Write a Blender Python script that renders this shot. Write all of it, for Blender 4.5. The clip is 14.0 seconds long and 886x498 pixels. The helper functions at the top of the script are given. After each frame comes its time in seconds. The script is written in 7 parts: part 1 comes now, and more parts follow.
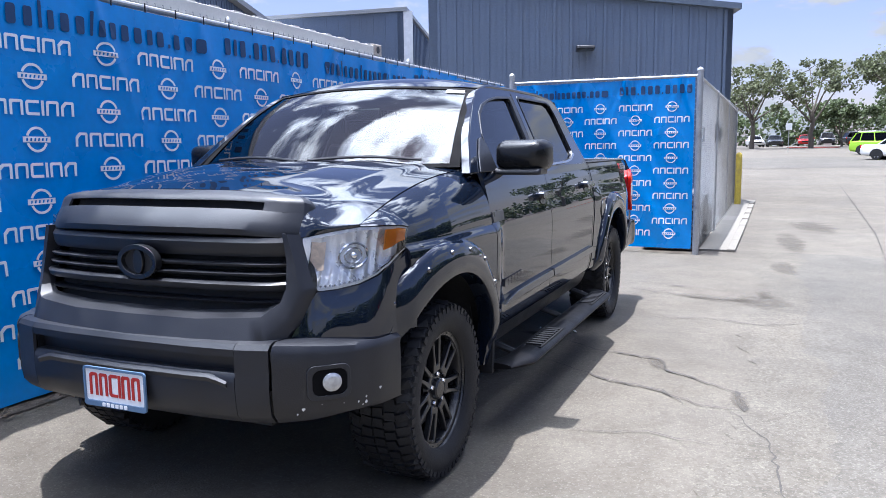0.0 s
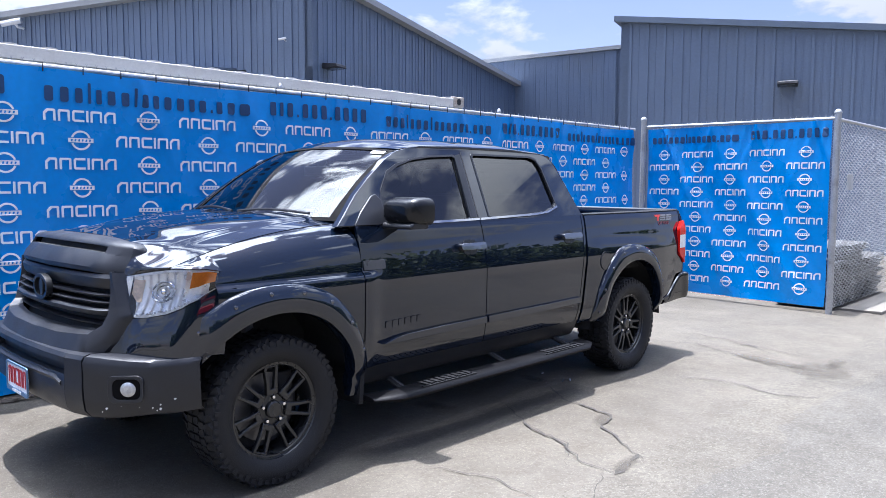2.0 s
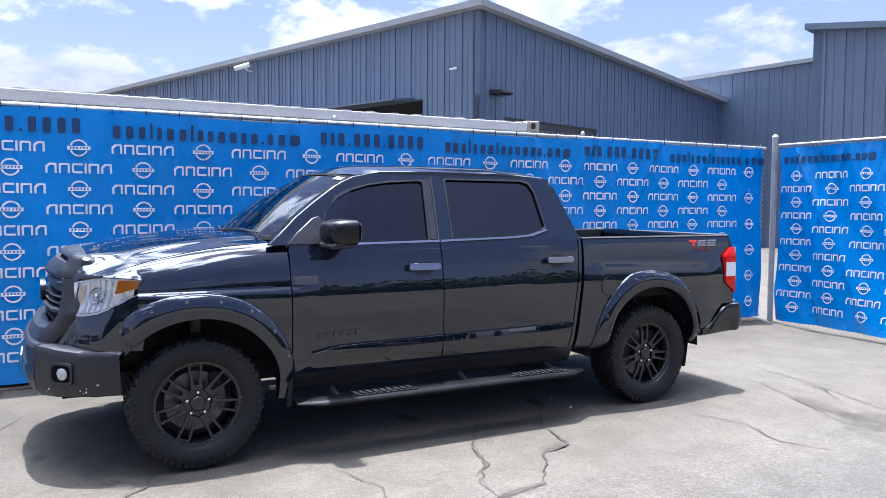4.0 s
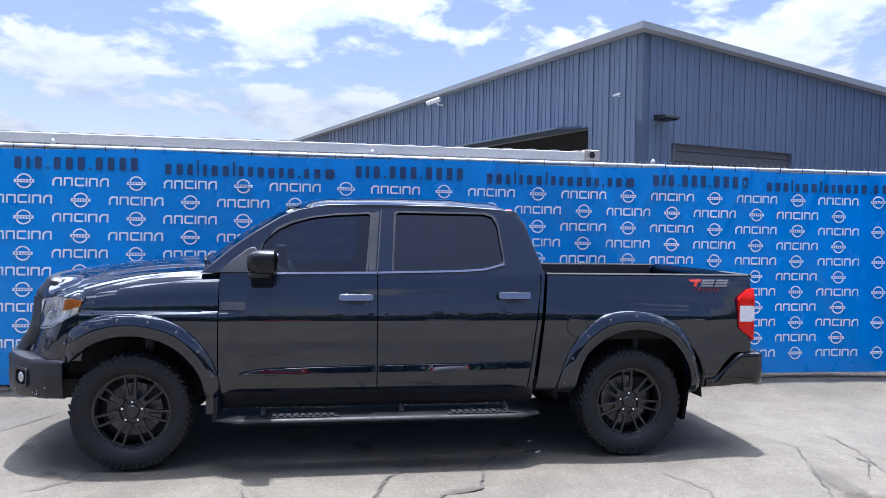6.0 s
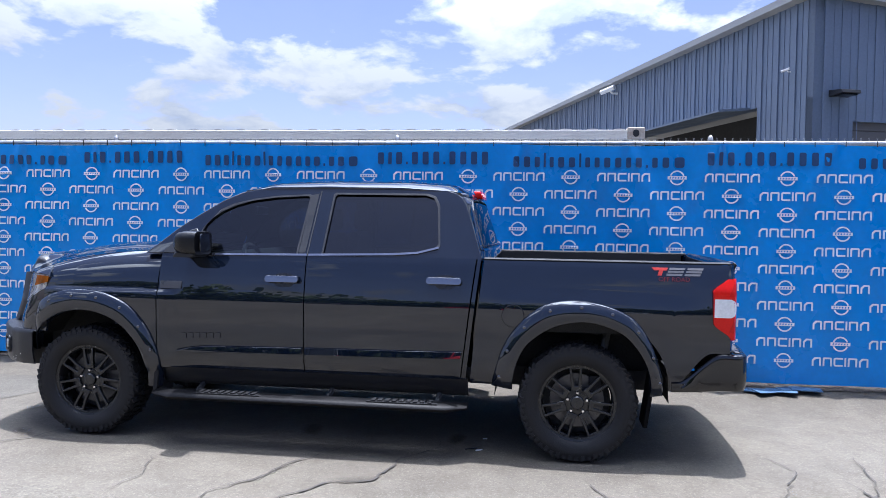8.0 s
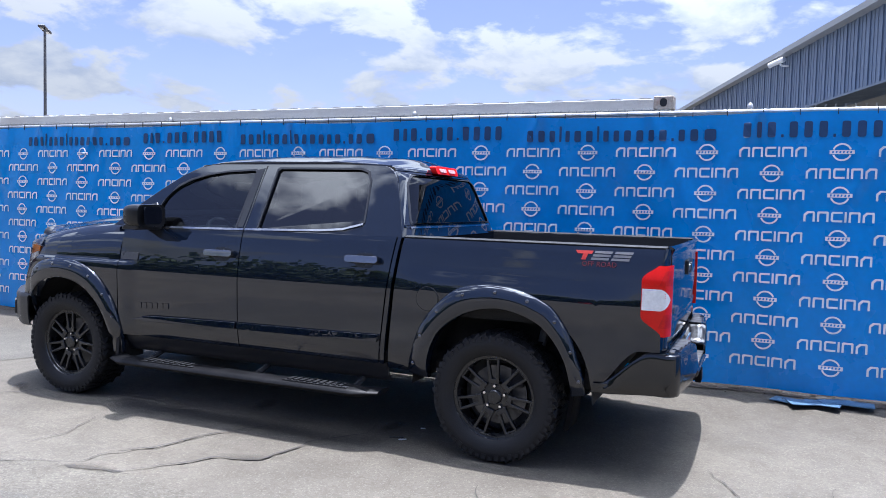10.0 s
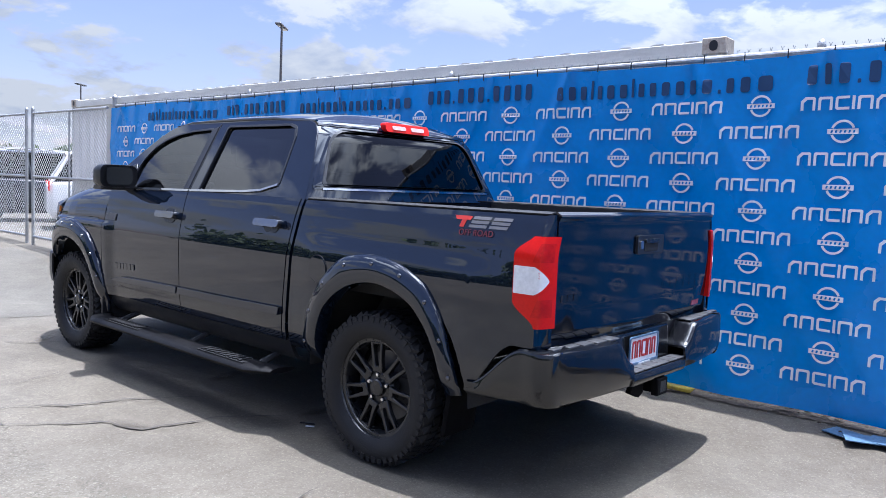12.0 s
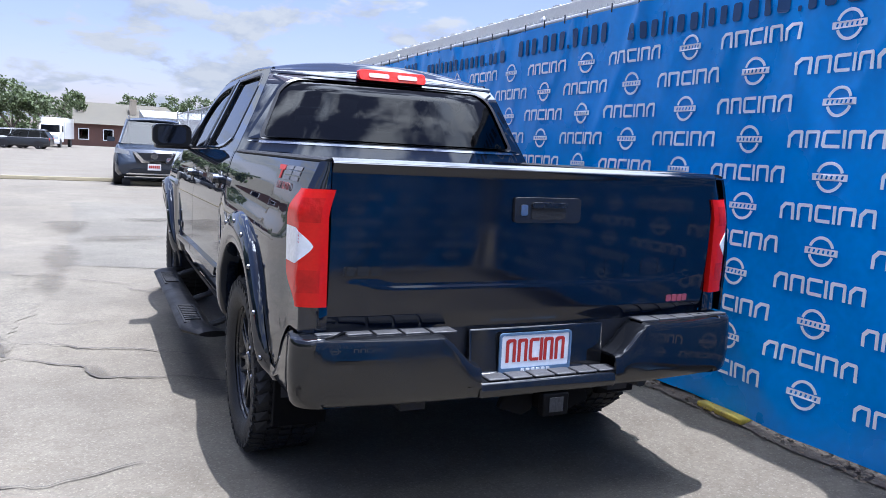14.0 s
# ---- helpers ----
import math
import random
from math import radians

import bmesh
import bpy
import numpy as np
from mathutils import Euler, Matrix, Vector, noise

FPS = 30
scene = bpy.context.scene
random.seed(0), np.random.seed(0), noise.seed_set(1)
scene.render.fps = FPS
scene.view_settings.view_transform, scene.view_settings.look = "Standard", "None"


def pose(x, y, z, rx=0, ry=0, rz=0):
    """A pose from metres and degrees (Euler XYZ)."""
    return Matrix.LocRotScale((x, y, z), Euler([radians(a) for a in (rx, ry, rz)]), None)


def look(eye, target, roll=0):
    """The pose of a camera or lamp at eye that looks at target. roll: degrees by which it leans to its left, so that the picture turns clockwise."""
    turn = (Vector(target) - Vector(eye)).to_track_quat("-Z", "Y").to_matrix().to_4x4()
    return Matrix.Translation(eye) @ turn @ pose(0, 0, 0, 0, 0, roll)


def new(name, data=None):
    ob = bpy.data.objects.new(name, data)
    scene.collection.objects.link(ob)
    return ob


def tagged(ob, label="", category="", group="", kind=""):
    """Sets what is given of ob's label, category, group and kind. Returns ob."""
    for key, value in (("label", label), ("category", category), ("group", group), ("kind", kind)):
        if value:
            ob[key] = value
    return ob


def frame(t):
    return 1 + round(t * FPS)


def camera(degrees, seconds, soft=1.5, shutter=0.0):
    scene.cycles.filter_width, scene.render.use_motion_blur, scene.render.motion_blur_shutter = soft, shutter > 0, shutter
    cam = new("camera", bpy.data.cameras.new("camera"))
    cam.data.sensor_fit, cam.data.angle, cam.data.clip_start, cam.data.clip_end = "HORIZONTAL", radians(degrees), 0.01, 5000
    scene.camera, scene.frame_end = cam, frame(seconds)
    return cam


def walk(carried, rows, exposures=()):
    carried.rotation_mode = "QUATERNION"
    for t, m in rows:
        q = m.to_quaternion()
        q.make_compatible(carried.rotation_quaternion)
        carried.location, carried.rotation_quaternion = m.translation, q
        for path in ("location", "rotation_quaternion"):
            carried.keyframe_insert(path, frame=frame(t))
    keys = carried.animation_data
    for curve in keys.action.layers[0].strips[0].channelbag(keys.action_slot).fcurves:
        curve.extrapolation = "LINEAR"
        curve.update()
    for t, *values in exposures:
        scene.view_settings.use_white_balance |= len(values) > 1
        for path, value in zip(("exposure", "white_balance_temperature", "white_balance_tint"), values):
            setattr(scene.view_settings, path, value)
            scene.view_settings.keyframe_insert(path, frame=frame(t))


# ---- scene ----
cam = camera(60.3, 14.0, soft=0.6)
PATH = [
    (0, (2.336, -4.982, 1.513), (1.537, -3.167, 1.257), -0.7),
    (0.5, (2.935, -4.866, 1.574), (1.976, -3.128, 1.325), -0.1),
    (1, (3.399, -4.638, 1.594), (2.297, -2.985, 1.362), 0.1),
    (1.5, (3.949, -4.448, 1.636), (2.713, -2.889, 1.43), 0.2),
    (2, (4.406, -4.166, 1.651), (3.03, -2.724, 1.48), 0.3),
    (2.5, (4.888, -3.87, 1.669), (3.39, -2.553, 1.522), 0.8),
    (3, (5.215, -3.523, 1.656), (3.619, -2.325, 1.52), 0.9),
    (3.2, (5.336, -3.379, 1.656), (3.705, -2.23, 1.52), 0.8),
    (5.3, (6.374, -1.388, 1.719), (4.451, -0.841, 1.659), 0.7),
    (5.5, (6.428, -1.161, 1.724), (4.488, -0.679, 1.669), 0.9),
    (6, (6.537, -0.602, 1.738), (4.565, -0.269, 1.685), 1.0),
    (6.5, (6.51, -0.079, 1.712), (4.52, 0.111, 1.657), 0.8),
    (7, (6.512, 0.507, 1.708), (4.514, 0.558, 1.642), 0.7),
    (7.5, (6.412, 1.051, 1.679), (4.416, 0.942, 1.617), 0.7),
    (8, (6.304, 1.608, 1.656), (4.324, 1.335, 1.587), 0.9),
    (8.2, (6.248, 1.811, 1.664), (4.277, 1.48, 1.593), 1.1),
    (10.3, (5.283, 3.576, 1.609), (3.477, 2.727, 1.485), 1.6),
    (10.5, (5.133, 3.721, 1.598), (3.354, 2.817, 1.469), 1.7),
    (11, (4.699, 4.066, 1.564), (2.997, 3.026, 1.424), 1.9),
    (11.5, (4.254, 4.435, 1.543), (2.641, 3.261, 1.392), 2.2),
    (12, (3.777, 4.709, 1.508), (2.27, 3.404, 1.344), 2.4),
    (12.5, (3.286, 5.021, 1.482), (1.91, 3.581, 1.305), 2.6),
    (13, (2.751, 5.198, 1.455), (1.53, 3.624, 1.27), 3.0),
    (13.5, (2.201, 5.347, 1.433), (1.159, 3.654, 1.217), 2.9),
    (14, (1.628, 5.416, 1.448), (0.791, 3.617, 1.199), 2.9),
]
walk(cam, [(t, look(eye, target, roll)) for t, eye, target, roll in PATH], [(0.0, 1.75, 5800, 14), (3.0, 1.92, 5800, 14), (7.0, 1.75, 5700, 14), (10.5, 1.66, 5700, 14), (14.0, 1.80, 5700, 14)])

# ---- helpers of this scene ----
from mathutils.geometry import tessellate_polygon


def thicken(bm, d):
    """Gives a sheet a thickness d towards its back."""
    bm.normal_update()
    old = list(bm.verts)
    twin = {v: bm.verts.new(v.co - v.normal * d) for v in old}
    rim = [(e.link_loops[0].vert, e.link_loops[0].link_loop_next.vert) for e in bm.edges if len(e.link_faces) == 1]
    for f in list(bm.faces):
        bm.faces.new([twin[v] for v in reversed(f.verts)])
    for a, b in rim:
        bm.faces.new((b, a, twin[a], twin[b]))


def part(name, bm, material, parent=None, label="", smooth=True, solid=0.0, bevel=0.0):
    """Links a bmesh as one mesh object, under a thing or a part, in that thing's own axes."""
    me = bpy.data.meshes.new(name)
    if solid:
        thicken(bm, solid)
    bm.normal_update()
    bm.to_mesh(me)
    bm.free()
    if smooth:
        me.shade_smooth()
        me.set_sharp_from_angle(angle=radians(35))
    me.materials.append(material)
    ob = new(name, me)
    if parent is not None:
        ob.parent = parent
    if bevel:
        m = ob.modifiers.new("bevel", "BEVEL")
        m.width, m.segments, m.limit_method = bevel, 2, "ANGLE"
    if label:
        ob["label"] = label
    return ob


def thing(name, label, category, at=(0, 0, 0), turn=0, group="", kind=""):
    ob = new(name)
    ob.location, ob.rotation_euler = at, (0, 0, radians(turn))
    ob.empty_display_size = 0.2
    return tagged(ob, label, category, group, kind)


def quads(rows, closed=False):
    """A bmesh from rows of points."""
    bm = bmesh.new()
    vs = [[bm.verts.new(p) for p in r] for r in rows]
    for a, b in zip(vs, vs[1:]):
        n = len(a)
        for i in range(n if closed else n - 1):
            j = (i + 1) % n
            bm.faces.new((a[i], a[j], b[j], b[i]))
    return bm


def patch(fn, nu, nv, flip=False):
    """A sheet from fn(u, v), u and v from 0 to 1."""
    rows = [[fn(i / nu, j / nv) for i in range(nu + 1)] for j in range(nv + 1)]
    bm = quads(rows)
    bmesh.ops.remove_doubles(bm, verts=bm.verts, dist=1e-5)
    if flip:
        bmesh.ops.reverse_faces(bm, faces=bm.faces)
    return bm


def add_box(bm, lo, hi, m=None):
    vs = [bm.verts.new((x, y, z)) for x in (lo[0], hi[0]) for y in (lo[1], hi[1]) for z in (lo[2], hi[2])]
    if m is not None:
        for v in vs:
            v.co = m @ v.co
    for f in ((0, 1, 3, 2), (4, 6, 7, 5), (0, 4, 5, 1), (2, 3, 7, 6), (0, 2, 6, 4), (1, 5, 7, 3)):
        bm.faces.new([vs[i] for i in f])
    return vs


def box(lo, hi, m=None):
    bm = bmesh.new()
    add_box(bm, lo, hi, m)
    return bm


def add_tube(bm, pts, r, n=8, cap=True):
    """A tube along pts; r is one radius or one for each point."""
    pts = [Vector(p) for p in pts]
    rs = r if isinstance(r, (list, tuple)) else [r] * len(pts)
    rings = []
    for i, p in enumerate(pts):
        d = (pts[min(i + 1, len(pts) - 1)] - pts[max(i - 1, 0)]).normalized()
        up = Vector((0, 0, 1)) if abs(d.z) < 0.9 else Vector((0, 1, 0))
        a = d.cross(up).normalized()
        b = a.cross(d).normalized()
        rings.append([bm.verts.new(p + rs[i] * (math.cos(k * 2 * math.pi / n) * a + math.sin(k * 2 * math.pi / n) * b)) for k in range(n)])
    for a, b in zip(rings, rings[1:]):
        for k in range(n):
            bm.faces.new((a[k], a[(k + 1) % n], b[(k + 1) % n], b[k]))
    if cap:
        bm.faces.new(rings[0])
        bm.faces.new(rings[-1][::-1])


def tube(pts, r, n=8):
    bm = bmesh.new()
    add_tube(bm, pts, r, n)
    bmesh.ops.recalc_face_normals(bm, faces=bm.faces)
    return bm


def lathe(profile, n=48, axis="x", closed=True):
    """Turns (radius, along) pairs about an axis."""
    rows = []
    for r, a in profile:
        row = []
        for k in range(n):
            t = 2 * math.pi * k / n
            c, s = r * math.cos(t), r * math.sin(t)
            row.append({"x": (a, c, s), "y": (c, a, s), "z": (c, s, a)}[axis])
        rows.append(row)
    bm = quads(rows, closed=True)
    if closed:
        for r in (0, len(rows) - 1):
            if profile[r][0] > 1e-4:
                bm.verts.ensure_lookup_table()
                bm.faces.new([bm.verts[r * n + k] for k in range(n)])
    bmesh.ops.recalc_face_normals(bm, faces=bm.faces)
    return bm


def prism(poly, lo, hi, to=lambda a, b, c: (c, a, b), holes=()):
    """A plate with the outline poly, from lo to hi in depth; to() gives the point of (a, b, depth)."""
    loops = [poly, *holes]
    flat = [p for lp in loops for p in lp]
    tris = tessellate_polygon([[Vector((a, b, 0)) for a, b in lp] for lp in loops])
    bm = bmesh.new()
    low = [bm.verts.new(to(a, b, lo)) for a, b in flat]
    top = [bm.verts.new(to(a, b, hi)) for a, b in flat]
    for t in tris:
        if len(set(t)) == 3:
            bm.faces.new([top[k] for k in t])
            bm.faces.new([low[k] for k in reversed(t)])
    n0 = 0
    for lp in loops:
        n = len(lp)
        for k in range(n):
            i, j = n0 + k, n0 + (k + 1) % n
            bm.faces.new((low[i], low[j], top[j], top[i]))
        n0 += n
    bmesh.ops.recalc_face_normals(bm, faces=bm.faces)
    return bm


def pane(poly, depth, out, to=lambda a, b, c: (c, a, b)):
    """One sheet of glass with the outline poly, its face towards out."""
    tris = tessellate_polygon([[Vector((a, b, 0)) for a, b in poly]])
    bm = bmesh.new()
    vs = [bm.verts.new(to(a, b, depth)) for a, b in poly]
    for t in tris:
        if len(set(t)) == 3:
            f = bm.faces.new([vs[k] for k in t])
            f.normal_update()
            if f.normal.dot(Vector(out)) < 0:
                f.normal_flip()
    return bm


def rounded(w, h, r, n=4, cx=0.0, cy=0.0):
    """The outline of a rounded rectangle."""
    out = []
    for sx, sy, a0 in ((1, 1, 0), (-1, 1, 90), (-1, -1, 180), (1, -1, 270)):
        for k in range(n + 1):
            a = radians(a0 + 90 * k / n)
            out.append((cx + sx * (w / 2 - r) + r * math.cos(a), cy + sy * (h / 2 - r) + r * math.sin(a)))
    return out


def join(*bms):
    out = bmesh.new()
    for b in bms:
        me = bpy.data.meshes.new("tmp")
        b.to_mesh(me)
        b.free()
        out.from_mesh(me)
        bpy.data.meshes.remove(me)
    return out


def smoothstep(a, b, x):
    t = min(1.0, max(0.0, (x - a) / (b - a)))
    return t * t * (3 - 2 * t)


def lerp(a, b, t):
    return a + (b - a) * t


def gz(x, y):
    """The height of the ground."""
    z = 0.016 * max(0.0, min(y, 110.0) - 10.0)
    z += 0.22 * smoothstep(-5.0, -11.0, y) * (1 - smoothstep(-26.0, -50.0, y))
    z += 0.10 * smoothstep(-0.9, -1.7, x) * smoothstep(9, 5, y) * (1 - smoothstep(-5.0, -11.0, y))
    return z


# ---- world, sun ----
def links(nt, *pairs):
    for a, b in pairs:
        nt.links.new(a, b)


world = bpy.data.worlds.new("sky")
scene.world = world
world.use_nodes = True
nt = world.node_tree
nt.nodes.clear()
out = nt.nodes.new("ShaderNodeOutputWorld")
sky = nt.nodes.new("ShaderNodeTexSky")
sky.sky_type, sky.sun_disc = "NISHITA", False
sky.sun_elevation, sky.sun_rotation = radians(83.5), radians(270)
sky.altitude, sky.air_density, sky.dust_density = 200, 1.0, 1.4
sky.ozone_density = 3.0
bg_sky, bg_cloud, mix = nt.nodes.new("ShaderNodeBackground"), nt.nodes.new("ShaderNodeBackground"), nt.nodes.new("ShaderNodeMixShader")
bg_sky.inputs["Strength"].default_value = 0.054
# a slightly hazy, lilac blue
hue = nt.nodes.new("ShaderNodeMix")
hue.data_type, hue.blend_type = "RGBA", "MULTIPLY"
hue.inputs[0].default_value, hue.inputs[7].default_value = 1.0, (1.13, 0.95, 1.03, 1)
tc = nt.nodes.new("ShaderNodeTexCoord")
sep = nt.nodes.new("ShaderNodeSeparateXYZ")
zmax = nt.nodes.new("ShaderNodeMath")
zmax.operation, zmax.inputs[1].default_value = "MAXIMUM", 0.0
zadd = nt.nodes.new("ShaderNodeMath")
zadd.operation, zadd.inputs[1].default_value = "ADD", 0.30
div = nt.nodes.new("ShaderNodeVectorMath")
div.operation = "DIVIDE"
comb = nt.nodes.new("ShaderNodeCombineXYZ")
n1, n2 = nt.nodes.new("ShaderNodeTexNoise"), nt.nodes.new("ShaderNodeTexNoise")
for n in (n1, n2):
    n.inputs["Scale"].default_value, n.inputs["Detail"].default_value, n.inputs["Roughness"].default_value = 3.3, 10.0, 0.55
    n.inputs["Distortion"].default_value = 0.15
# tops of the clouds are lit, undersides grey
lift, diff, lit = nt.nodes.new("ShaderNodeVectorMath"), nt.nodes.new("ShaderNodeMath"), nt.nodes.new("ShaderNodeMapRange")
lift.operation, lift.inputs[1].default_value = "ADD", (0.0, 0.0, 0.06)
diff.operation = "SUBTRACT"
lit.inputs["From Min"].default_value, lit.inputs["From Max"].default_value = -0.10, 0.06
ramp = nt.nodes.new("ShaderNodeValToRGB")
ramp.color_ramp.elements[0].color = (0.04, 0.04, 0.04, 1)
ramp.color_ramp.elements[0].position, ramp.color_ramp.elements[1].position = 0.474, 0.540
shade = nt.nodes.new("ShaderNodeValToRGB")
shade.color_ramp.elements[0].position, shade.color_ramp.elements[1].position = 0.0, 0.9
shade.color_ramp.elements[0].color, shade.color_ramp.elements[1].color = (0.68, 0.76, 0.88, 1), (0.94, 0.98, 1.0, 1)
# unseen cover is shaped: more cloud high in the west, less over the east for darker reflections
cover = nt.nodes.new("ShaderNodeMath")
cover.operation, cover.inputs[1].default_value = "MULTIPLY_ADD", 0.14
thin = nt.nodes.new("ShaderNodeMath")
thin.operation, thin.inputs[1].default_value = "MULTIPLY_ADD", -0.05
west, wpos, near = nt.nodes.new("ShaderNodeVectorMath"), nt.nodes.new("ShaderNodeMath"), nt.nodes.new("ShaderNodeMath")
west.operation, west.inputs[1].default_value = "DOT_PRODUCT", Vector((-0.25, 0.1, 0.95)).normalized()
wpos.operation, wpos.inputs[1].default_value = "MAXIMUM", 0.0
near.operation, near.inputs[1].default_value = "POWER", 9.0
east, epos, epow, clear = nt.nodes.new("ShaderNodeVectorMath"), *(nt.nodes.new("ShaderNodeMath") for _ in range(3))
east.operation, east.inputs[1].default_value = "DOT_PRODUCT", Vector((0.80, 0.05, 0.60)).normalized()
epos.operation, epos.inputs[1].default_value = "MAXIMUM", 0.0
epow.operation, epow.inputs[1].default_value = "POWER", 7.0
clear.operation, clear.inputs[1].default_value = "MULTIPLY_ADD", -0.16
# unseen clouds towards the sun are strongly brightened, added as fill for shadows and banner
dot = nt.nodes.new("ShaderNodeVectorMath")
dot.operation = "DOT_PRODUCT"
dot.inputs[1].default_value = Vector((-0.11, 0.005, 1.0)).normalized()
dpos, dpow, dmul = (nt.nodes.new("ShaderNodeMath") for _ in range(3))
dpos.operation, dpos.inputs[1].default_value = "MAXIMUM", 0.0
dpow.operation, dpow.inputs[1].default_value = "POWER", 3.4
dmul.operation, dmul.inputs[1].default_value, dmul.inputs[2].default_value = "MULTIPLY_ADD", 5.2, 0.205
links(nt, (tc.outputs["Generated"], dot.inputs[0]), (dot.outputs["Value"], dpos.inputs[0]), (dpos.outputs[0], dpow.inputs[0]), (dpow.outputs[0], dmul.inputs[0]), (dmul.outputs[0], bg_cloud.inputs["Strength"]))
links(nt, (tc.outputs["Generated"], sep.inputs[0]), (sep.outputs["Z"], zmax.inputs[0]), (zmax.outputs[0], zadd.inputs[0]),
      (tc.outputs["Generated"], div.inputs[0]), (zadd.outputs[0], comb.inputs[0]), (zadd.outputs[0], comb.inputs[1]), (zadd.outputs[0], comb.inputs[2]),
      (comb.outputs[0], div.inputs[1]), (div.outputs[0], n1.inputs["Vector"]), (div.outputs[0], lift.inputs[0]),
      (sep.outputs["Z"], thin.inputs[0]), (n1.outputs[0], thin.inputs[2]), (thin.outputs[0], cover.inputs[2]), (tc.outputs["Generated"], west.inputs[0]), (west.outputs["Value"], wpos.inputs[0]), (wpos.outputs[0], near.inputs[0]), (near.outputs[0], cover.inputs[0]), (tc.outputs["Generated"], east.inputs[0]), (east.outputs["Value"], epos.inputs[0]), (epos.outputs[0], epow.inputs[0]), (epow.outputs[0], clear.inputs[0]), (cover.outputs[0], clear.inputs[2]), (clear.outputs[0], ramp.inputs[0]), (lift.outputs[0], n2.inputs["Vector"]), (n1.outputs[0], diff.inputs[0]), (n2.outputs[0], diff.inputs[1]), (diff.outputs[0], lit.inputs[0]), (lit.outputs[0], shade.inputs[0]), (ramp.outputs[0], mix.inputs[0]),
      (sky.outputs[0], hue.inputs[6]), (hue.outputs[2], bg_sky.inputs[0]), (shade.outputs[0], bg_cloud.inputs[0]), (bg_sky.outputs[0], mix.inputs[1]),
      (bg_cloud.outputs[0], mix.inputs[2]), (mix.outputs[0], out.inputs[0]))

sun = new("sun", bpy.data.lights.new("sun", "SUN"))
sun.data.energy, sun.data.angle, sun.data.color = 2.95, radians(0.53), (1.0, 0.965, 0.925)
sun.matrix_world = look((-11, 0.5, 100), (0, 0, 0))


# ---- materials ----
def pbr(name, color, rough=0.5, metal=0.0, vary=0.15, scale=6.0, fine=60.0, bump=0.0, rough_vary=0.1, coat=0.0, ior=1.5,
        stretch=(1, 1, 1), dirt=None, dirt_amount=0.5, island=False, transmission=0.0, translucent=0.0):
    """A surface with a base colour that varies at two scales, uneven gloss and fine relief."""
    m = bpy.data.materials.new(name)
    m.use_nodes = True
    t = m.node_tree
    b = t.nodes["Principled BSDF"]
    b.inputs["Metallic"].default_value, b.inputs["IOR"].default_value = metal, ior
    b.inputs["Coat Weight"].default_value, b.inputs["Coat Roughness"].default_value = coat, 0.03
    b.inputs["Transmission Weight"].default_value = transmission
    tc = t.nodes.new("ShaderNodeTexCoord")
    mp = t.nodes.new("ShaderNodeMapping")
    mp.inputs["Scale"].default_value = stretch
    a, f = t.nodes.new("ShaderNodeTexNoise"), t.nodes.new("ShaderNodeTexNoise")
    a.inputs["Scale"].default_value, a.inputs["Detail"].default_value = scale, 6
    f.inputs["Scale"].default_value, f.inputs["Detail"].default_value = fine, 4
    links(t, (tc.outputs["Object"], mp.inputs[0]), (mp.outputs[0], a.inputs["Vector"]), (mp.outputs[0], f.inputs["Vector"]))
    sumn = t.nodes.new("ShaderNodeMath")
    sumn.operation = "ADD"
    links(t, (a.outputs[0], sumn.inputs[0]), (f.outputs[0], sumn.inputs[1]))
    rng = t.nodes.new("ShaderNodeMapRange")
    rng.inputs["From Min"].default_value, rng.inputs["From Max"].default_value = 0.6, 1.4
    rng.inputs["To Min"].default_value, rng.inputs["To Max"].default_value = 1 - vary, 1 + vary
    links(t, (sumn.outputs[0], rng.inputs[0]))
    mul = t.nodes.new("ShaderNodeMix")
    mul.data_type, mul.blend_type = "RGBA", "MULTIPLY"
    mul.inputs[0].default_value = 1.0
    mul.inputs[6].default_value = (*color, 1)
    links(t, (rng.outputs[0], mul.inputs[7]))
    col = mul.outputs[2]
    if island:
        oi = t.nodes.new("ShaderNodeNewGeometry")
        r2 = t.nodes.new("ShaderNodeMapRange")
        r2.inputs["To Min"].default_value, r2.inputs["To Max"].default_value = 0.6, 1.35
        m2 = t.nodes.new("ShaderNodeMix")
        m2.data_type, m2.blend_type = "RGBA", "MULTIPLY"
        m2.inputs[0].default_value = 1.0
        links(t, (oi.outputs["Random Per Island"], r2.inputs[0]), (col, m2.inputs[6]), (r2.outputs[0], m2.inputs[7]))
        col = m2.outputs[2]
    if dirt:
        d = t.nodes.new("ShaderNodeTexNoise")
        d.inputs["Scale"].default_value, d.inputs["Detail"].default_value, d.inputs["Roughness"].default_value = scale * 0.4, 8, 0.65
        dr = t.nodes.new("ShaderNodeValToRGB")
        dr.color_ramp.elements[0].position, dr.color_ramp.elements[1].position = 0.52, 0.70
        dr.color_ramp.elements[1].color = (dirt_amount, dirt_amount, dirt_amount, 1)
        m3 = t.nodes.new("ShaderNodeMix")
        m3.data_type = "RGBA"
        m3.inputs[7].default_value = (*dirt, 1)
        links(t, (mp.outputs[0], d.inputs["Vector"]), (d.outputs[0], dr.inputs[0]), (dr.outputs[0], m3.inputs[0]), (col, m3.inputs[6]))
        col = m3.outputs[2]
    links(t, (col, b.inputs["Base Color"]))
    rr = t.nodes.new("ShaderNodeMapRange")
    rr.inputs["From Min"].default_value, rr.inputs["From Max"].default_value = 0.3, 0.7
    rr.inputs["To Min"].default_value, rr.inputs["To Max"].default_value = max(0.0, rough - rough_vary), min(1.0, rough + rough_vary)
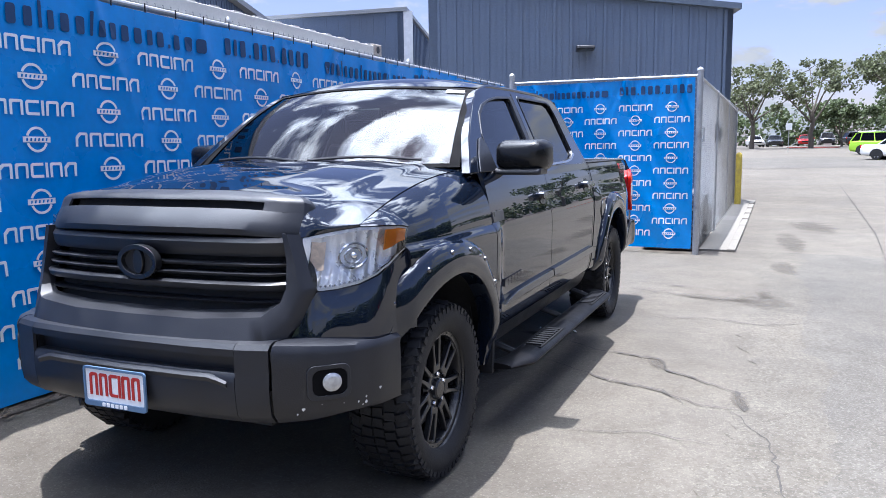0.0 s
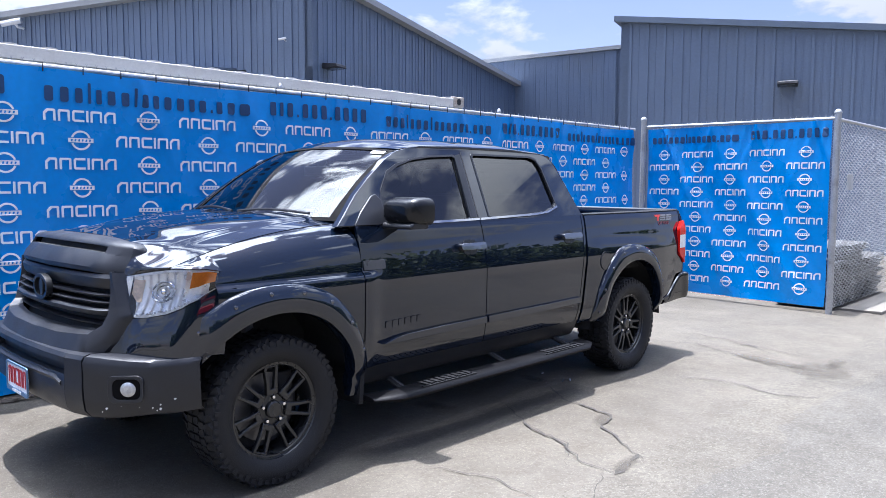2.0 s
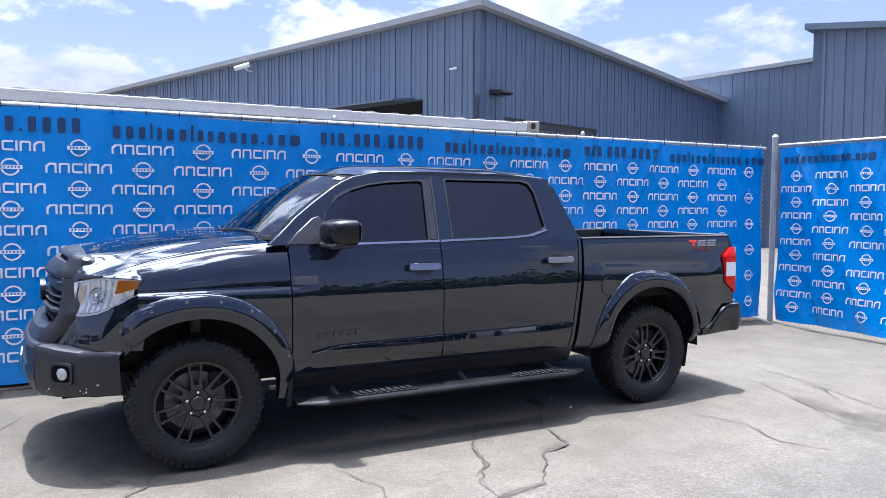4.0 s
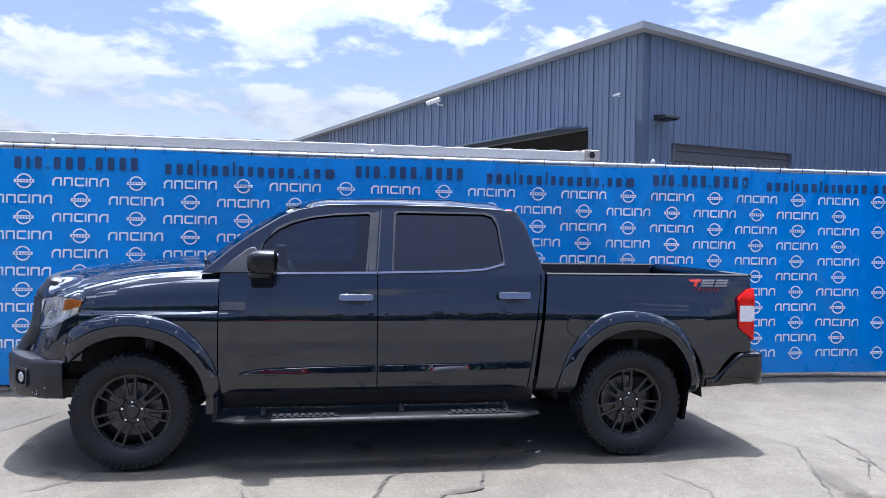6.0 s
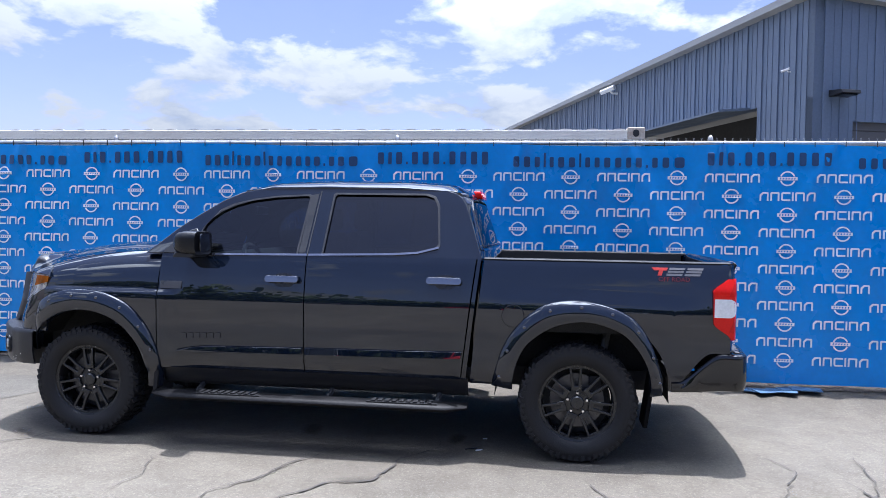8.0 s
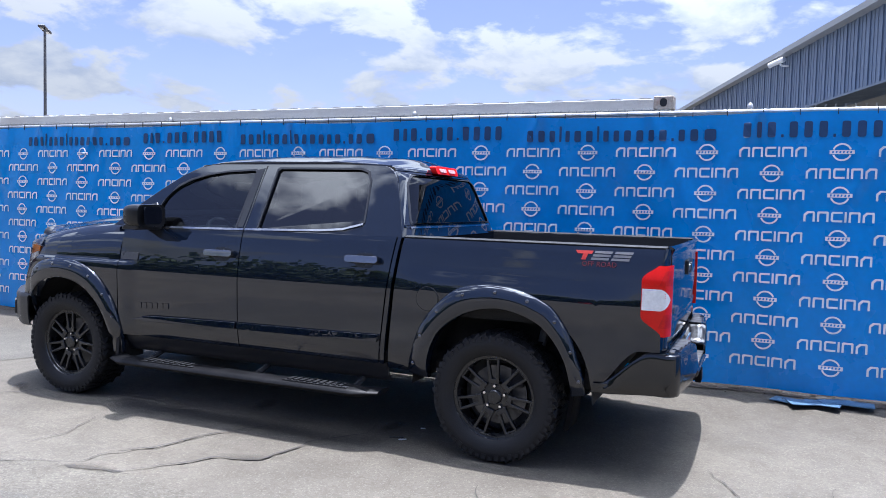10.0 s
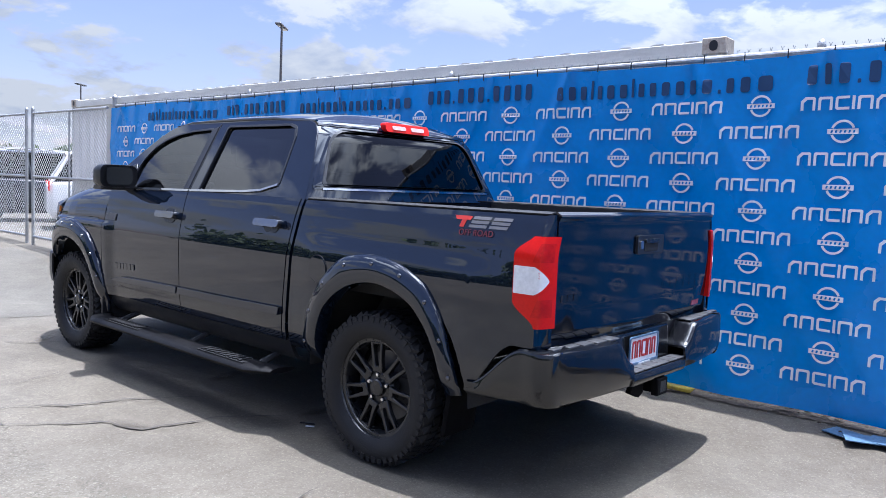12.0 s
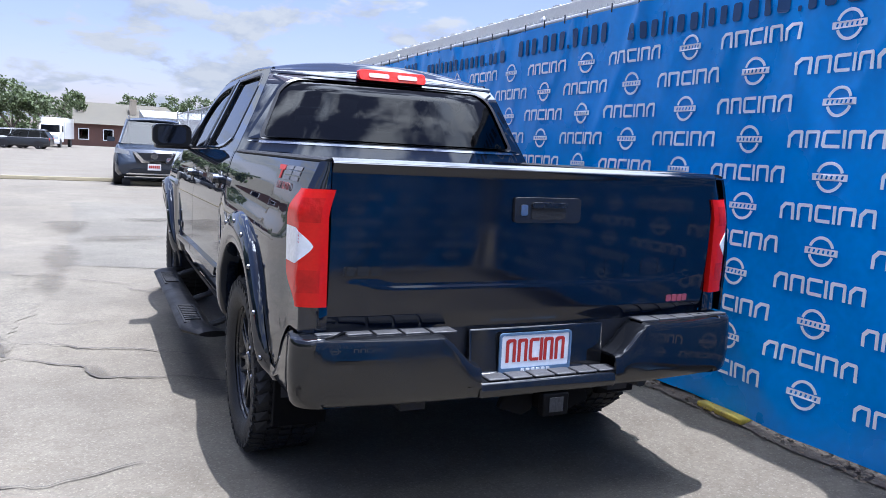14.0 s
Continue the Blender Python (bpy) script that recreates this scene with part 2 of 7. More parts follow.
    links(t, (a.outputs[0], rr.inputs[0]), (rr.outputs[0], b.inputs["Roughness"]))
    if bump:
        bp = t.nodes.new("ShaderNodeBump")
        bp.inputs["Strength"].default_value, bp.inputs["Distance"].default_value = bump, 0.01
        links(t, (f.outputs[0], bp.inputs["Height"]), (bp.outputs[0], b.inputs["Normal"]))
    if translucent:
        tr = t.nodes.new("ShaderNodeBsdfTranslucent")
        mx = t.nodes.new("ShaderNodeMixShader")
        mx.inputs[0].default_value = translucent
        o = t.nodes["Material Output"]
        links(t, (col, tr.inputs[0]), (b.outputs[0], mx.inputs[1]), (tr.outputs[0], mx.inputs[2]), (mx.outputs[0], o.inputs[0]))
    return m


def glass(name, tint, rough=0.0, gloss=0.06):
    """Thin glass: mostly clear, tinted, with a mirror film that grows towards grazing."""
    m = bpy.data.materials.new(name)
    m.use_nodes = True
    t = m.node_tree
    t.nodes.clear()
    o, g, c, mx, fr = (t.nodes.new(k) for k in ("ShaderNodeOutputMaterial", "ShaderNodeBsdfGlossy", "ShaderNodeBsdfTransparent", "ShaderNodeMixShader", "ShaderNodeFresnel"))
    c.inputs[0].default_value = (*tint, 1)
    g.inputs["Roughness"].default_value = rough
    fr.inputs[0].default_value = 1.0 + 2 * math.sqrt(gloss) / (1 - math.sqrt(gloss))
    links(t, (fr.outputs[0], mx.inputs[0]), (c.outputs[0], mx.inputs[1]), (g.outputs[0], mx.inputs[2]), (mx.outputs[0], o.inputs[0]))
    return m


PAINT = pbr("black_paint", (0.0036, 0.0068, 0.0148), 0.015, vary=0.2, rough_vary=0.008, ior=1.68, fine=300)
# tailgate copy of the black paint, rougher and darker to mute its reflections
GATE_PAINT = pbr("muted_black_paint", (0.0024, 0.0046, 0.0110), 0.09, vary=0.2, rough_vary=0.04, ior=1.58, fine=300)
MATTE = pbr("matte_black_plastic", (0.0115, 0.0125, 0.0165), 0.40, vary=0.3, bump=0.08, fine=220, rough_vary=0.08, ior=1.50)
RUBBER = pbr("tyre_rubber", (0.0085, 0.0088, 0.0105), 0.62, vary=0.35, bump=0.25, fine=140, dirt=(0.03, 0.028, 0.026), dirt_amount=0.25, ior=1.4)
RIM = pbr("satin_black_rim", (0.010, 0.0105, 0.012), 0.28, vary=0.2, ior=1.55)
UNDER = pbr("dark_underbody", (0.017, 0.0175, 0.020), 0.8, vary=0.4, bump=0.3, dirt=(0.05, 0.045, 0.04))
HOLE = pbr("unlit_black_plastic", (0.003, 0.003, 0.0035), 0.8, ior=1.2)
CHROME = pbr("chrome", (0.75, 0.75, 0.76), 0.08, metal=1.0, vary=0.05)
STEEL = pbr("steel", (0.45, 0.45, 0.46), 0.32, metal=1.0, vary=0.2)
TINT = glass("tinted_glass", (0.16, 0.19, 0.23), gloss=0.08)
SIDE_GLASS = glass("dark_side_glass", (0.06, 0.07, 0.09), gloss=0.10)
FRONT_GLASS = glass("windscreen_glass", (0.45, 0.52, 0.50), gloss=0.07)
BACK_GLASS = glass("dark_back_glass", (0.035, 0.04, 0.048), gloss=0.04)
LENS = glass("clear_lens", (0.93, 0.94, 0.95), gloss=0.05)
WHITE_PLASTIC = pbr("white_plastic", (0.78, 0.79, 0.80), 0.25, vary=0.06)
AMBER = pbr("amber_lens", (0.85, 0.27, 0.03), 0.12, vary=0.15, coat=0.5)
RED_LENS = pbr("red_lens", (0.60, 0.010, 0.006), 0.16, vary=0.10, scale=9, fine=80, bump=0.05, ior=1.32)
DARK_CLOTH = pbr("dark_cloth", (0.035, 0.035, 0.037), 0.9, vary=0.2, bump=0.2)
GREY_TRIM = pbr("grey_trim", (0.16, 0.16, 0.165), 0.6, vary=0.15)

# ---- the ground ----
def ground_material(name="worn_paving", colour=(0.106, 0.0935, 0.0735), grit=0.16, specks=0.08):
    m = pbr(name, colour, 0.85, vary=0.16, scale=0.9, fine=90, bump=0.35, dirt=(0.15, 0.135, 0.108), dirt_amount=0.4)
    t = m.node_tree
    b = t.nodes["Principled BSDF"]
    src = b.inputs["Base Color"].links[0].from_socket
    tc = t.nodes.new("ShaderNodeTexCoord")
    agg = t.nodes.new("ShaderNodeTexVoronoi")
    agg.inputs["Scale"].default_value = 55
    r = t.nodes.new("ShaderNodeMapRange")
    r.inputs["To Min"].default_value, r.inputs["To Max"].default_value = 1 - grit, 1 + grit
    mul = t.nodes.new("ShaderNodeMix")
    mul.data_type, mul.blend_type = "RGBA", "MULTIPLY"
    mul.inputs[0].default_value = 1.0
    # broad dusty and brownish patches
    big, mid_ = t.nodes.new("ShaderNodeTexNoise"), t.nodes.new("ShaderNodeTexNoise")
    big.inputs["Scale"].default_value, big.inputs["Detail"].default_value, big.inputs["Roughness"].default_value = 0.45, 9, 0.62
    mid_.inputs["Scale"].default_value, mid_.inputs["Detail"].default_value, mid_.inputs["Roughness"].default_value = 2.6, 8, 0.7
    rb, rm = t.nodes.new("ShaderNodeValToRGB"), t.nodes.new("ShaderNodeValToRGB")
    rb.color_ramp.elements[0].position, rb.color_ramp.elements[1].position = 0.36, 0.66
    rb.color_ramp.elements[0].color, rb.color_ramp.elements[1].color = (0.80, 0.78, 0.75, 1), (1.08, 1.08, 1.08, 1)
    rm.color_ramp.elements[0].position, rm.color_ramp.elements[1].position = 0.34, 0.62
    rm.color_ramp.elements[0].color, rm.color_ramp.elements[1].color = (0.78, 0.765, 0.74, 1), (1.06, 1.06, 1.06, 1)
    m1, m2 = t.nodes.new("ShaderNodeMix"), t.nodes.new("ShaderNodeMix")
    for q in (m1, m2):
        q.data_type, q.blend_type = "RGBA", "MULTIPLY"
        q.inputs[0].default_value = 1.0
    links(t, (tc.outputs["Object"], big.inputs["Vector"]), (tc.outputs["Object"], mid_.inputs["Vector"]), (big.outputs[0], rb.inputs[0]), (mid_.outputs[0], rm.inputs[0]),
          (src, m1.inputs[6]), (rb.outputs[0], m1.inputs[7]), (m1.outputs[2], m2.inputs[6]), (rm.outputs[0], m2.inputs[7]))
    src = m2.outputs[2]
    sp = t.nodes.new("ShaderNodeMix")
    sp.data_type = "RGBA"
    links(t, (tc.outputs["Object"], agg.inputs["Vector"]), (agg.outputs["Color"], r.inputs[0]), (src, mul.inputs[6]), (r.outputs[0], mul.inputs[7]), (mul.outputs[2], sp.inputs[6]))
    # pale grains lying in the surface
    gr = t.nodes.new("ShaderNodeTexVoronoi")
    gr.inputs["Scale"].default_value = 130
    gm, gn = t.nodes.new("ShaderNodeValToRGB"), t.nodes.new("ShaderNodeMath")
    gm.color_ramp.elements[0].position, gm.color_ramp.elements[1].position = 1 - specks, 1 - specks + .02
    gn.operation, gn.inputs[1].default_value = "MULTIPLY", 0.18
    sp.data_type = "RGBA"
    sp.inputs[7].default_value = (0.30, 0.275, 0.23, 1)
    sepc = t.nodes.new("ShaderNodeSeparateColor")
    links(t, (tc.outputs["Object"], gr.inputs["Vector"]), (gr.outputs["Color"], sepc.inputs[0]), (sepc.outputs[0], gm.inputs[0]), (gm.outputs[0], gn.inputs[0]), (gn.outputs[0], sp.inputs[0]), (sp.outputs[2], b.inputs["Base Color"]))
    return m


GROUND = ground_material()
PATCH = ground_material("darker_asphalt", (0.083, 0.075, 0.061), 0.24, 0.14)
WORN = ground_material("gritty_worn_strip", (0.098, 0.087, 0.068), 0.28, 0.12)
CONCRETE = pbr("pale_concrete", (0.18, 0.165, 0.138), 0.85, vary=0.14, scale=1.2, fine=80, bump=0.25, dirt=(0.33, 0.31, 0.28), dirt_amount=0.4)
KERB = pbr("kerb_concrete", (0.18, 0.165, 0.138), 0.85, vary=0.2, scale=3, bump=0.3, dirt=(0.25, 0.24, 0.22))
CRACK = pbr("crack_dirt", (0.055, 0.049, 0.042), 0.95, vary=0.4, scale=9, fine=80, bump=0.4)


def stain_material():
    """Dirt that soaks out unevenly from the middle of its own patch."""
    m = pbr("dark_stain", (0.085, 0.073, 0.056), 0.8, vary=0.35, scale=3, fine=9, bump=0.2)
    t = m.node_tree
    tc, ln, nz, sub, rmp = (t.nodes.new(k) for k in ("ShaderNodeTexCoord", "ShaderNodeVectorMath", "ShaderNodeTexNoise", "ShaderNodeMath", "ShaderNodeMapRange"))
    ln.operation, sub.operation = "LENGTH", "SUBTRACT"
    nz.inputs["Scale"].default_value, nz.inputs["Detail"].default_value, nz.inputs["Roughness"].default_value = 3.2, 9, 0.68
    rmp.inputs["From Min"].default_value, rmp.inputs["From Max"].default_value = -0.14, 0.26
    rmp.inputs["To Max"].default_value = 0.55
    geo = t.nodes.new("ShaderNodeNewGeometry")
    tr, mx = t.nodes.new("ShaderNodeBsdfTransparent"), t.nodes.new("ShaderNodeMixShader")
    half = t.nodes.new("ShaderNodeMath")
    half.operation, half.inputs[1].default_value = "MULTIPLY", 0.85
    links(t, (tc.outputs["Object"], ln.inputs[0]), (geo.outputs["Position"], nz.inputs["Vector"]), (ln.outputs["Value"], half.inputs[0]), (nz.outputs[0], sub.inputs[0]), (half.outputs[0], sub.inputs[1]),
          (sub.outputs[0], rmp.inputs[0]), (rmp.outputs[0], mx.inputs[0]), (tr.outputs[0], mx.inputs[1]), (t.nodes["Principled BSDF"].outputs[0], mx.inputs[2]), (mx.outputs[0], t.nodes["Material Output"].inputs[0]))
    return m


STAIN = stain_material()


def axis_steps(lo, hi, near_lo, near_hi, fine, coarse):
    out, v = [], lo
    while v < hi:
        out.append(v)
        v += fine if near_lo <= v < near_hi else coarse
    return out + [hi]


xs = [-1500, -400] + axis_steps(-120, 120, -8, 12, 0.4, 8.0) + [400, 1500]
ys = [-1500, -400] + axis_steps(-120, 124, -28, 20, 0.5, 8.0) + [400, 1500]
ground = part("ground", quads([[(x, y, gz(x, y)) for x in xs] for y in ys]), GROUND)
tagged(ground, "pale worn sun-bleached paving with cracks and stains", "ground", kind="structure")


def strip_on_ground(pts, width, lift, rough=0.3, seed=0, taper=True, step=0.06):
    """A thin uneven band that follows pts over the ground, 4 mm or more above it, with a wandering edge."""
    rnd = random.Random(seed)
    line = []
    for a, b in zip(pts, pts[1:]):
        a, b = Vector((*a, 0)), Vector((*b, 0))
        n = max(2, int((b - a).length / step))
        side = Vector((-(b - a).y, (b - a).x, 0)).normalized()
        for k in range(n):
            t = (k + (rnd.uniform(-.35, .35) if k else 0)) / n
            line.append(a.lerp(b, t) + side * (rnd.uniform(-1, 1) * rough * step if k else 0))
    line.append(Vector((*pts[-1], 0)))
    rows = []
    for i, p in enumerate(line):
        d = (line[min(i + 1, len(line) - 1)] - line[max(i - 1, 0)]).normalized()
        s = Vector((-d.y, d.x, 0))
        w = width * rnd.choice((0.4, 0.7, 0.9, 1.2, 1.7)) / 2
        if taper:
            w *= min(1.0, 0.25 + 4 * min(i, len(line) - 1 - i) / len(line))
        rows.append([(*(p + s * k * w).xy, gz(*(p + s * k * w).xy) + lift) for k in (-1, 0, 1)])
    return quads(rows)


def disc(n=24):
    bm = bmesh.new()
    bmesh.ops.create_circle(bm, cap_ends=True, segments=n, radius=1.0)
    return bm


# cracks and stains of the paving, each in its own place
for i, (pts, w) in enumerate([
        ([(0.62, 0.82), (0.82, 0.86), (1.12, 0.62), (1.59, 0.53), (1.70, 0.24), (1.81, 0.19), (2.10, -0.05), (2.20, -0.10)], 0.017),
        ([(2.14, -0.05), (2.18, -0.25), (2.21, -0.44)], 0.045),
        ([(0.74, 0.30), (1.05, 0.10), (1.28, -0.06), (1.46, -0.14), (1.72, -0.22), (1.97, -0.41), (2.19, -0.43)], 0.011),
        ([(1.28, -0.06), (1.45, -0.12), (1.72, -0.19), (1.95, -0.55)], 0.008),
        ([(0.50, 3.82), (0.98, 3.76), (1.5, 3.60), (2.29, 3.34)], 0.012),
        ([(1.05, 3.55), (1.35, 3.62), (1.51, 3.50), (1.75, 3.30)], 0.013),
        ([(1.18, -2.58), (1.6, -2.85), (2.06, -3.19), (2.6, -3.4)], 0.014),
        ([(1.4, 1.9), (1.8, 2.05), (2.25, 1.9), (2.6, 2.1)], 0.012),
        ([(2.16, -0.5), (2.35, -0.9), (2.4, -1.5), (2.7, -2.3)], 0.012),
        ([(1.35, -1.1), (1.75, -0.95), (2.15, -1.05)], 0.009),
        ([(0.9, -2.1), (1.15, -2.2), (1.35, -2.45)], 0.014),
        ([(3.66, 6.3), (3.9, 10.0), (4.19, 23.5)], 0.02),
        ([(0.5, 3.1), (0.9, 3.3), (1.4, 3.1), (2.2, 2.73)], 0.010),
        ([(-2.0, 40.0), (0.43, 35.0), (8.6, 40.0), (20, 44.0)], 0.2)]):
    part("crack", strip_on_ground(pts, w * .85, 0.010, step=0.055 if w < .1 else .8, seed=i, rough=0.30 if w < .018 else .2), CRACK, ground, "dark jagged crack in the paving")
for cx, cy, rx, ry, tu in ((2.24, 3.0, 0.34, 0.62, 0.3), (2.18, -0.28, 0.07, 0.28, 0.2), (2.25, 3.35, 0.12, 0.3, 0.1), (1.60, 0.40, 0.09, 0.20, 0.4), (2.55, 8.2, 0.30, 1.9, 0.05), (2.45, 5.3, 0.22, 0.8, 0.1),
                           (0.60, 0.95, 0.22, 0.10, 0.0), (1.75, 3.05, 0.6, 0.16, -0.2), (0.55, -0.2, 0.25, 0.12, 0.3), (0.3, -2.75, 0.16, 0.10, 0.0), (1.0, -2.35, 0.20, 0.12, 0.8), (2.95, 10.8, 0.5, 1.6, 0.2)):
    ob = part("stain", disc(), STAIN, ground, "dark stain soaked into the paving")
    ob.location, ob.rotation_euler, ob.scale = (cx, cy, gz(cx, cy) + 0.013), (0, 0, tu), (rx, ry, 1)


def slab(poly, lift):
    bm = bmesh.new()
    bm.faces.new([bm.verts.new((x, y, 0)) for x, y in poly])
    bmesh.ops.subdivide_edges(bm, edges=bm.edges, cuts=6, use_grid_fill=True)
    for v in bm.verts:
        v.co.z = gz(v.co.x, v.co.y) + lift
    return bm


# darker driving lane along the truck, with a ragged edge
lane = [[(2.36 + 0.06 * noise.noise((0, y * 1.7, 0)) + 0.05 * noise.noise((3, y * 6, 0)) + u * (3.3 + 0.3 * noise.noise((5, y * .6, 1))), y) for u in [k / 12 for k in range(13)]] for y in [-3.6 + 0.12 * j for j in range(88)]]
part("asphalt_lane", quads([[(x, y, gz(x, y) + (0.004 if 0 < k < 12 else 0.0015)) for k, (x, y) in enumerate(r)] for r in lane]), PATCH, ground, "darker asphalt lane with a ragged edge")
worn = [[(2.14 + 0.16 * noise.noise((7, y * 0.9, 0)) + 0.09 * noise.noise((3, y * 4, 2)) + 0.05 * noise.noise((4, y * 13, 2)) + u * (0.48 + 0.14 * noise.noise((9, y * 1.1, 1)) + .04 * noise.noise((1, y * 7, 5))), y) for u in [k / 6 for k in range(7)]] for y in [-3.4 + 0.07 * j for j in range(146)]]
part("worn_strip", quads([[(x, y, gz(x, y) + (0.007 if 0 < k < 6 else 0.0045)) for k, (x, y) in enumerate(r)] for r in worn]), WORN, ground, "gritty worn strip where two pavings meet")
far_lane = [[(-20 + 60 * u, 36.5 + 18 * v) for u in [k / 20 for k in range(21)]] for v in [j / 8 for j in range(9)]]
part("asphalt_lane", quads([[(x, y + 0.12 * x, gz(x, y + 0.12 * x) + 0.006) for x, y in r] for r in far_lane]), PATCH, ground, "grey asphalt crossing the lot")
GREYER = ground_material("greyer_asphalt", (0.092, 0.084, 0.069), 0.18, 0.08)
south = [[(lerp(-1.15, 1.92 + .10 * noise.noise((2, y * 1.1, 0)) + .05 * noise.noise((6, y * 5, 0)), k / 10), y + .35 * noise.noise((k * .3, 3, y * .1)) * (1 if y < -8.5 else .2) - .12 * k) for k in range(11)] for y in [-9.2 + 0.15 * j for j in range(44)]]
part("asphalt_patch", quads([[(x, y, gz(x, y) + (.004 if 0 < k < 10 else .0015)) for k, (x, y) in enumerate(r)] for r in south]), GREYER, ground, "greyer resurfaced asphalt patch")
for cx, cy, rx, ry, tu in ((1.95, -4.6, .30, 1.5, .02), (1.95, -7.6, .45, 1.4, .05), (2.0, -2.9, .22, 1.0, 0), (1.2, -6.2, .9, .5, .3), (.7, -8.0, .8, .35, .1)):
    ob = part("stain", disc(), STAIN, ground, "dark stain soaked into the paving")
    ob.location, ob.rotation_euler, ob.scale = (cx, cy, gz(cx, cy) + 0.013), (0, 0, tu), (rx, ry, 1)

# concrete strip beside the chain link, with its kerb
side_walk = part("pavement", slab([(1.30, 6.75), (1.68, 6.75), (1.68, 16.6), (1.30, 16.6)], 0.03), CONCRETE, smooth=False, solid=0.08)
tagged(side_walk, "narrow pale concrete strip beside the chain-link fence", "pavement", kind="structure")
bm = bmesh.new()
for k in range(8):
    y0 = 6.72 + k * 1.24
    add_box(bm, (1.68, y0, gz(1.7, y0) - 0.05), (1.80, y0 + 1.22, gz(1.7, y0) + 0.045))
tagged(part("kerb", bm, KERB, bevel=0.012, smooth=False), "pale chipped concrete kerb beside the strip", "kerb", kind="structure")

# ---- the banner fence ----
GALV = pbr("galvanised_steel", (0.42, 0.43, 0.44), 0.45, metal=0.7, vary=0.25, scale=8, dirt=(0.2, 0.18, 0.16), dirt_amount=0.3)
DARK_POST = pbr("weathered_post", (0.12, 0.12, 0.125), 0.6, metal=0.4, vary=0.3, dirt=(0.2, 0.15, 0.1))
BLUE = pbr("blue_vinyl", (0.006, 0.265, 0.72), 0.28, vary=0.10, scale=1.4, fine=25, rough_vary=0.05, bump=0.03, translucent=0.10)
PRINT = pbr("white_print", (0.86, 0.87, 0.88), 0.45, vary=0.04, translucent=0.08)
INK = pbr("navy_print", (0.010, 0.048, 0.135), 0.5, vary=0.1)
FX, TOP, LOW = -1.55, 2.465, 0.125
FY0, FY1 = -6.55, 6.28


def sag(s, z, seed):
    """How far the banner stands off its fence, at s along it."""
    k = (TOP - z) / (TOP - LOW)
    d = 0.040 * noise.noise((s * 0.55, z * 0.35, seed)) * (0.3 + k)
    d += 0.044 * noise.noise((s * 1.6 + 0.9 * z, z * 0.5, seed + 4)) * (0.4 + 0.6 * k)
    d += 0.014 * noise.noise((s * 4.0 + 2.2 * z, z * 0.7, seed + 9)) * smoothstep(0.1, 0.6, k)
    d += 0.012 * noise.noise((s * 7.0 - 1.5 * z, z * 0.6, seed + 15)) * smoothstep(0.55, 0.0, k)
    # folds that run down from the ties
    for g in range(-1, 2):
        n = math.floor(s / .95 + seed) + g
        c = (n - seed + .5 + .3 * noise.noise((n * 3.7, seed, 1))) * .95
        for lean in (-.55 + .2 * noise.noise((n * 1.9, 2, seed)), .45 + .3 * noise.noise((n * 2.3, 5, seed))):
            d += .027 * (.6 + noise.noise((n * 5.1, lean * 3, seed))) * math.exp(-((s - c - lean * (TOP - z)) / .055) ** 2) * math.exp(-(TOP - z) / .75)
    return d


def main_at(s, z, off=0.0):
    return (FX - 0.042 * (z - LOW) / (TOP - LOW) + sag(s, z, 1.0) + off, s, z + 0.012 * math.sin(s * 2.1) * smoothstep(2.2, 2.46, z))


A2, B2 = Vector((-1.42, 6.47, 0)), Vector((1.22, 6.33, 0))
AX = (B2 - A2).normalized()
NX = Vector((AX.y, -AX.x, 0))


def side_at(s, z, off=0.0):
    p = A2 + AX * s + NX * (sag(s * 1.3 + 40, z, 7.0) * 2.1 + off)
    return (p.x, p.y, z - 0.02)


def print_piece(poly, place, s0, z0, sgn=1, holes=()):
    """Ink laid 3 mm proud of the banner; poly in metres round (s0, z0)."""
    return prism(poly, 0.008, 0.0095, to=lambda a, b, c: place(s0 + sgn * a, z0 + b, c), holes=holes)


def mark_shapes(w, h, t):
    """The outlines of a word mark's plain pieces: open arches, a bracket and a bar."""
    out, x, b = [], -w / 2, h / 2
    for kind in ("slope", "arch", "bracket", "bar", "arch", "slope"):
        ww = w / 5.28 * (0.28 if kind == "bar" else 1)
        c, a = x + ww / 2, ww * 0.42
        if kind == "bar":
            poly = [(-t / 2, -b), (t / 2, -b), (t / 2, b), (-t / 2, b)]
        elif kind == "bracket":
            poly = [(a, b), (-a + t * .7, b), (-a, b - t * .7), (-a, -b + t * .7), (-a + t * .7, -b), (a, -b), (a, -b + t), (-a + t * 1.2, -b + t), (-a + t, -b + t * 1.2), (-a + t, b - t * 1.2), (-a + t * 1.2, b - t), (a, b - t)]
        else:
            k = min(t * (2.0 if kind == "slope" else .5), max(.3 * t, a - t))
            poly = [(-a, -b), (-a + t, -b), (-a + t, b - t - k * .8), (-a + t + k * .8, b - t), (a - t, b - t), (a - t, -b), (a, -b), (a, b - t * .5), (a - t * .5, b), (-a + k, b), (-a, b - k)]
        out.append((c, poly))
        x += ww
    return out


def word_mark(place, s0, z0, sgn, w=0.54, h=0.086, t=0.0165):
    """A word mark as a row of plain shapes."""
    return join(*[print_piece(poly, place, s0 + sgn * c, z0, sgn) for c, poly in mark_shapes(w, h, t)])


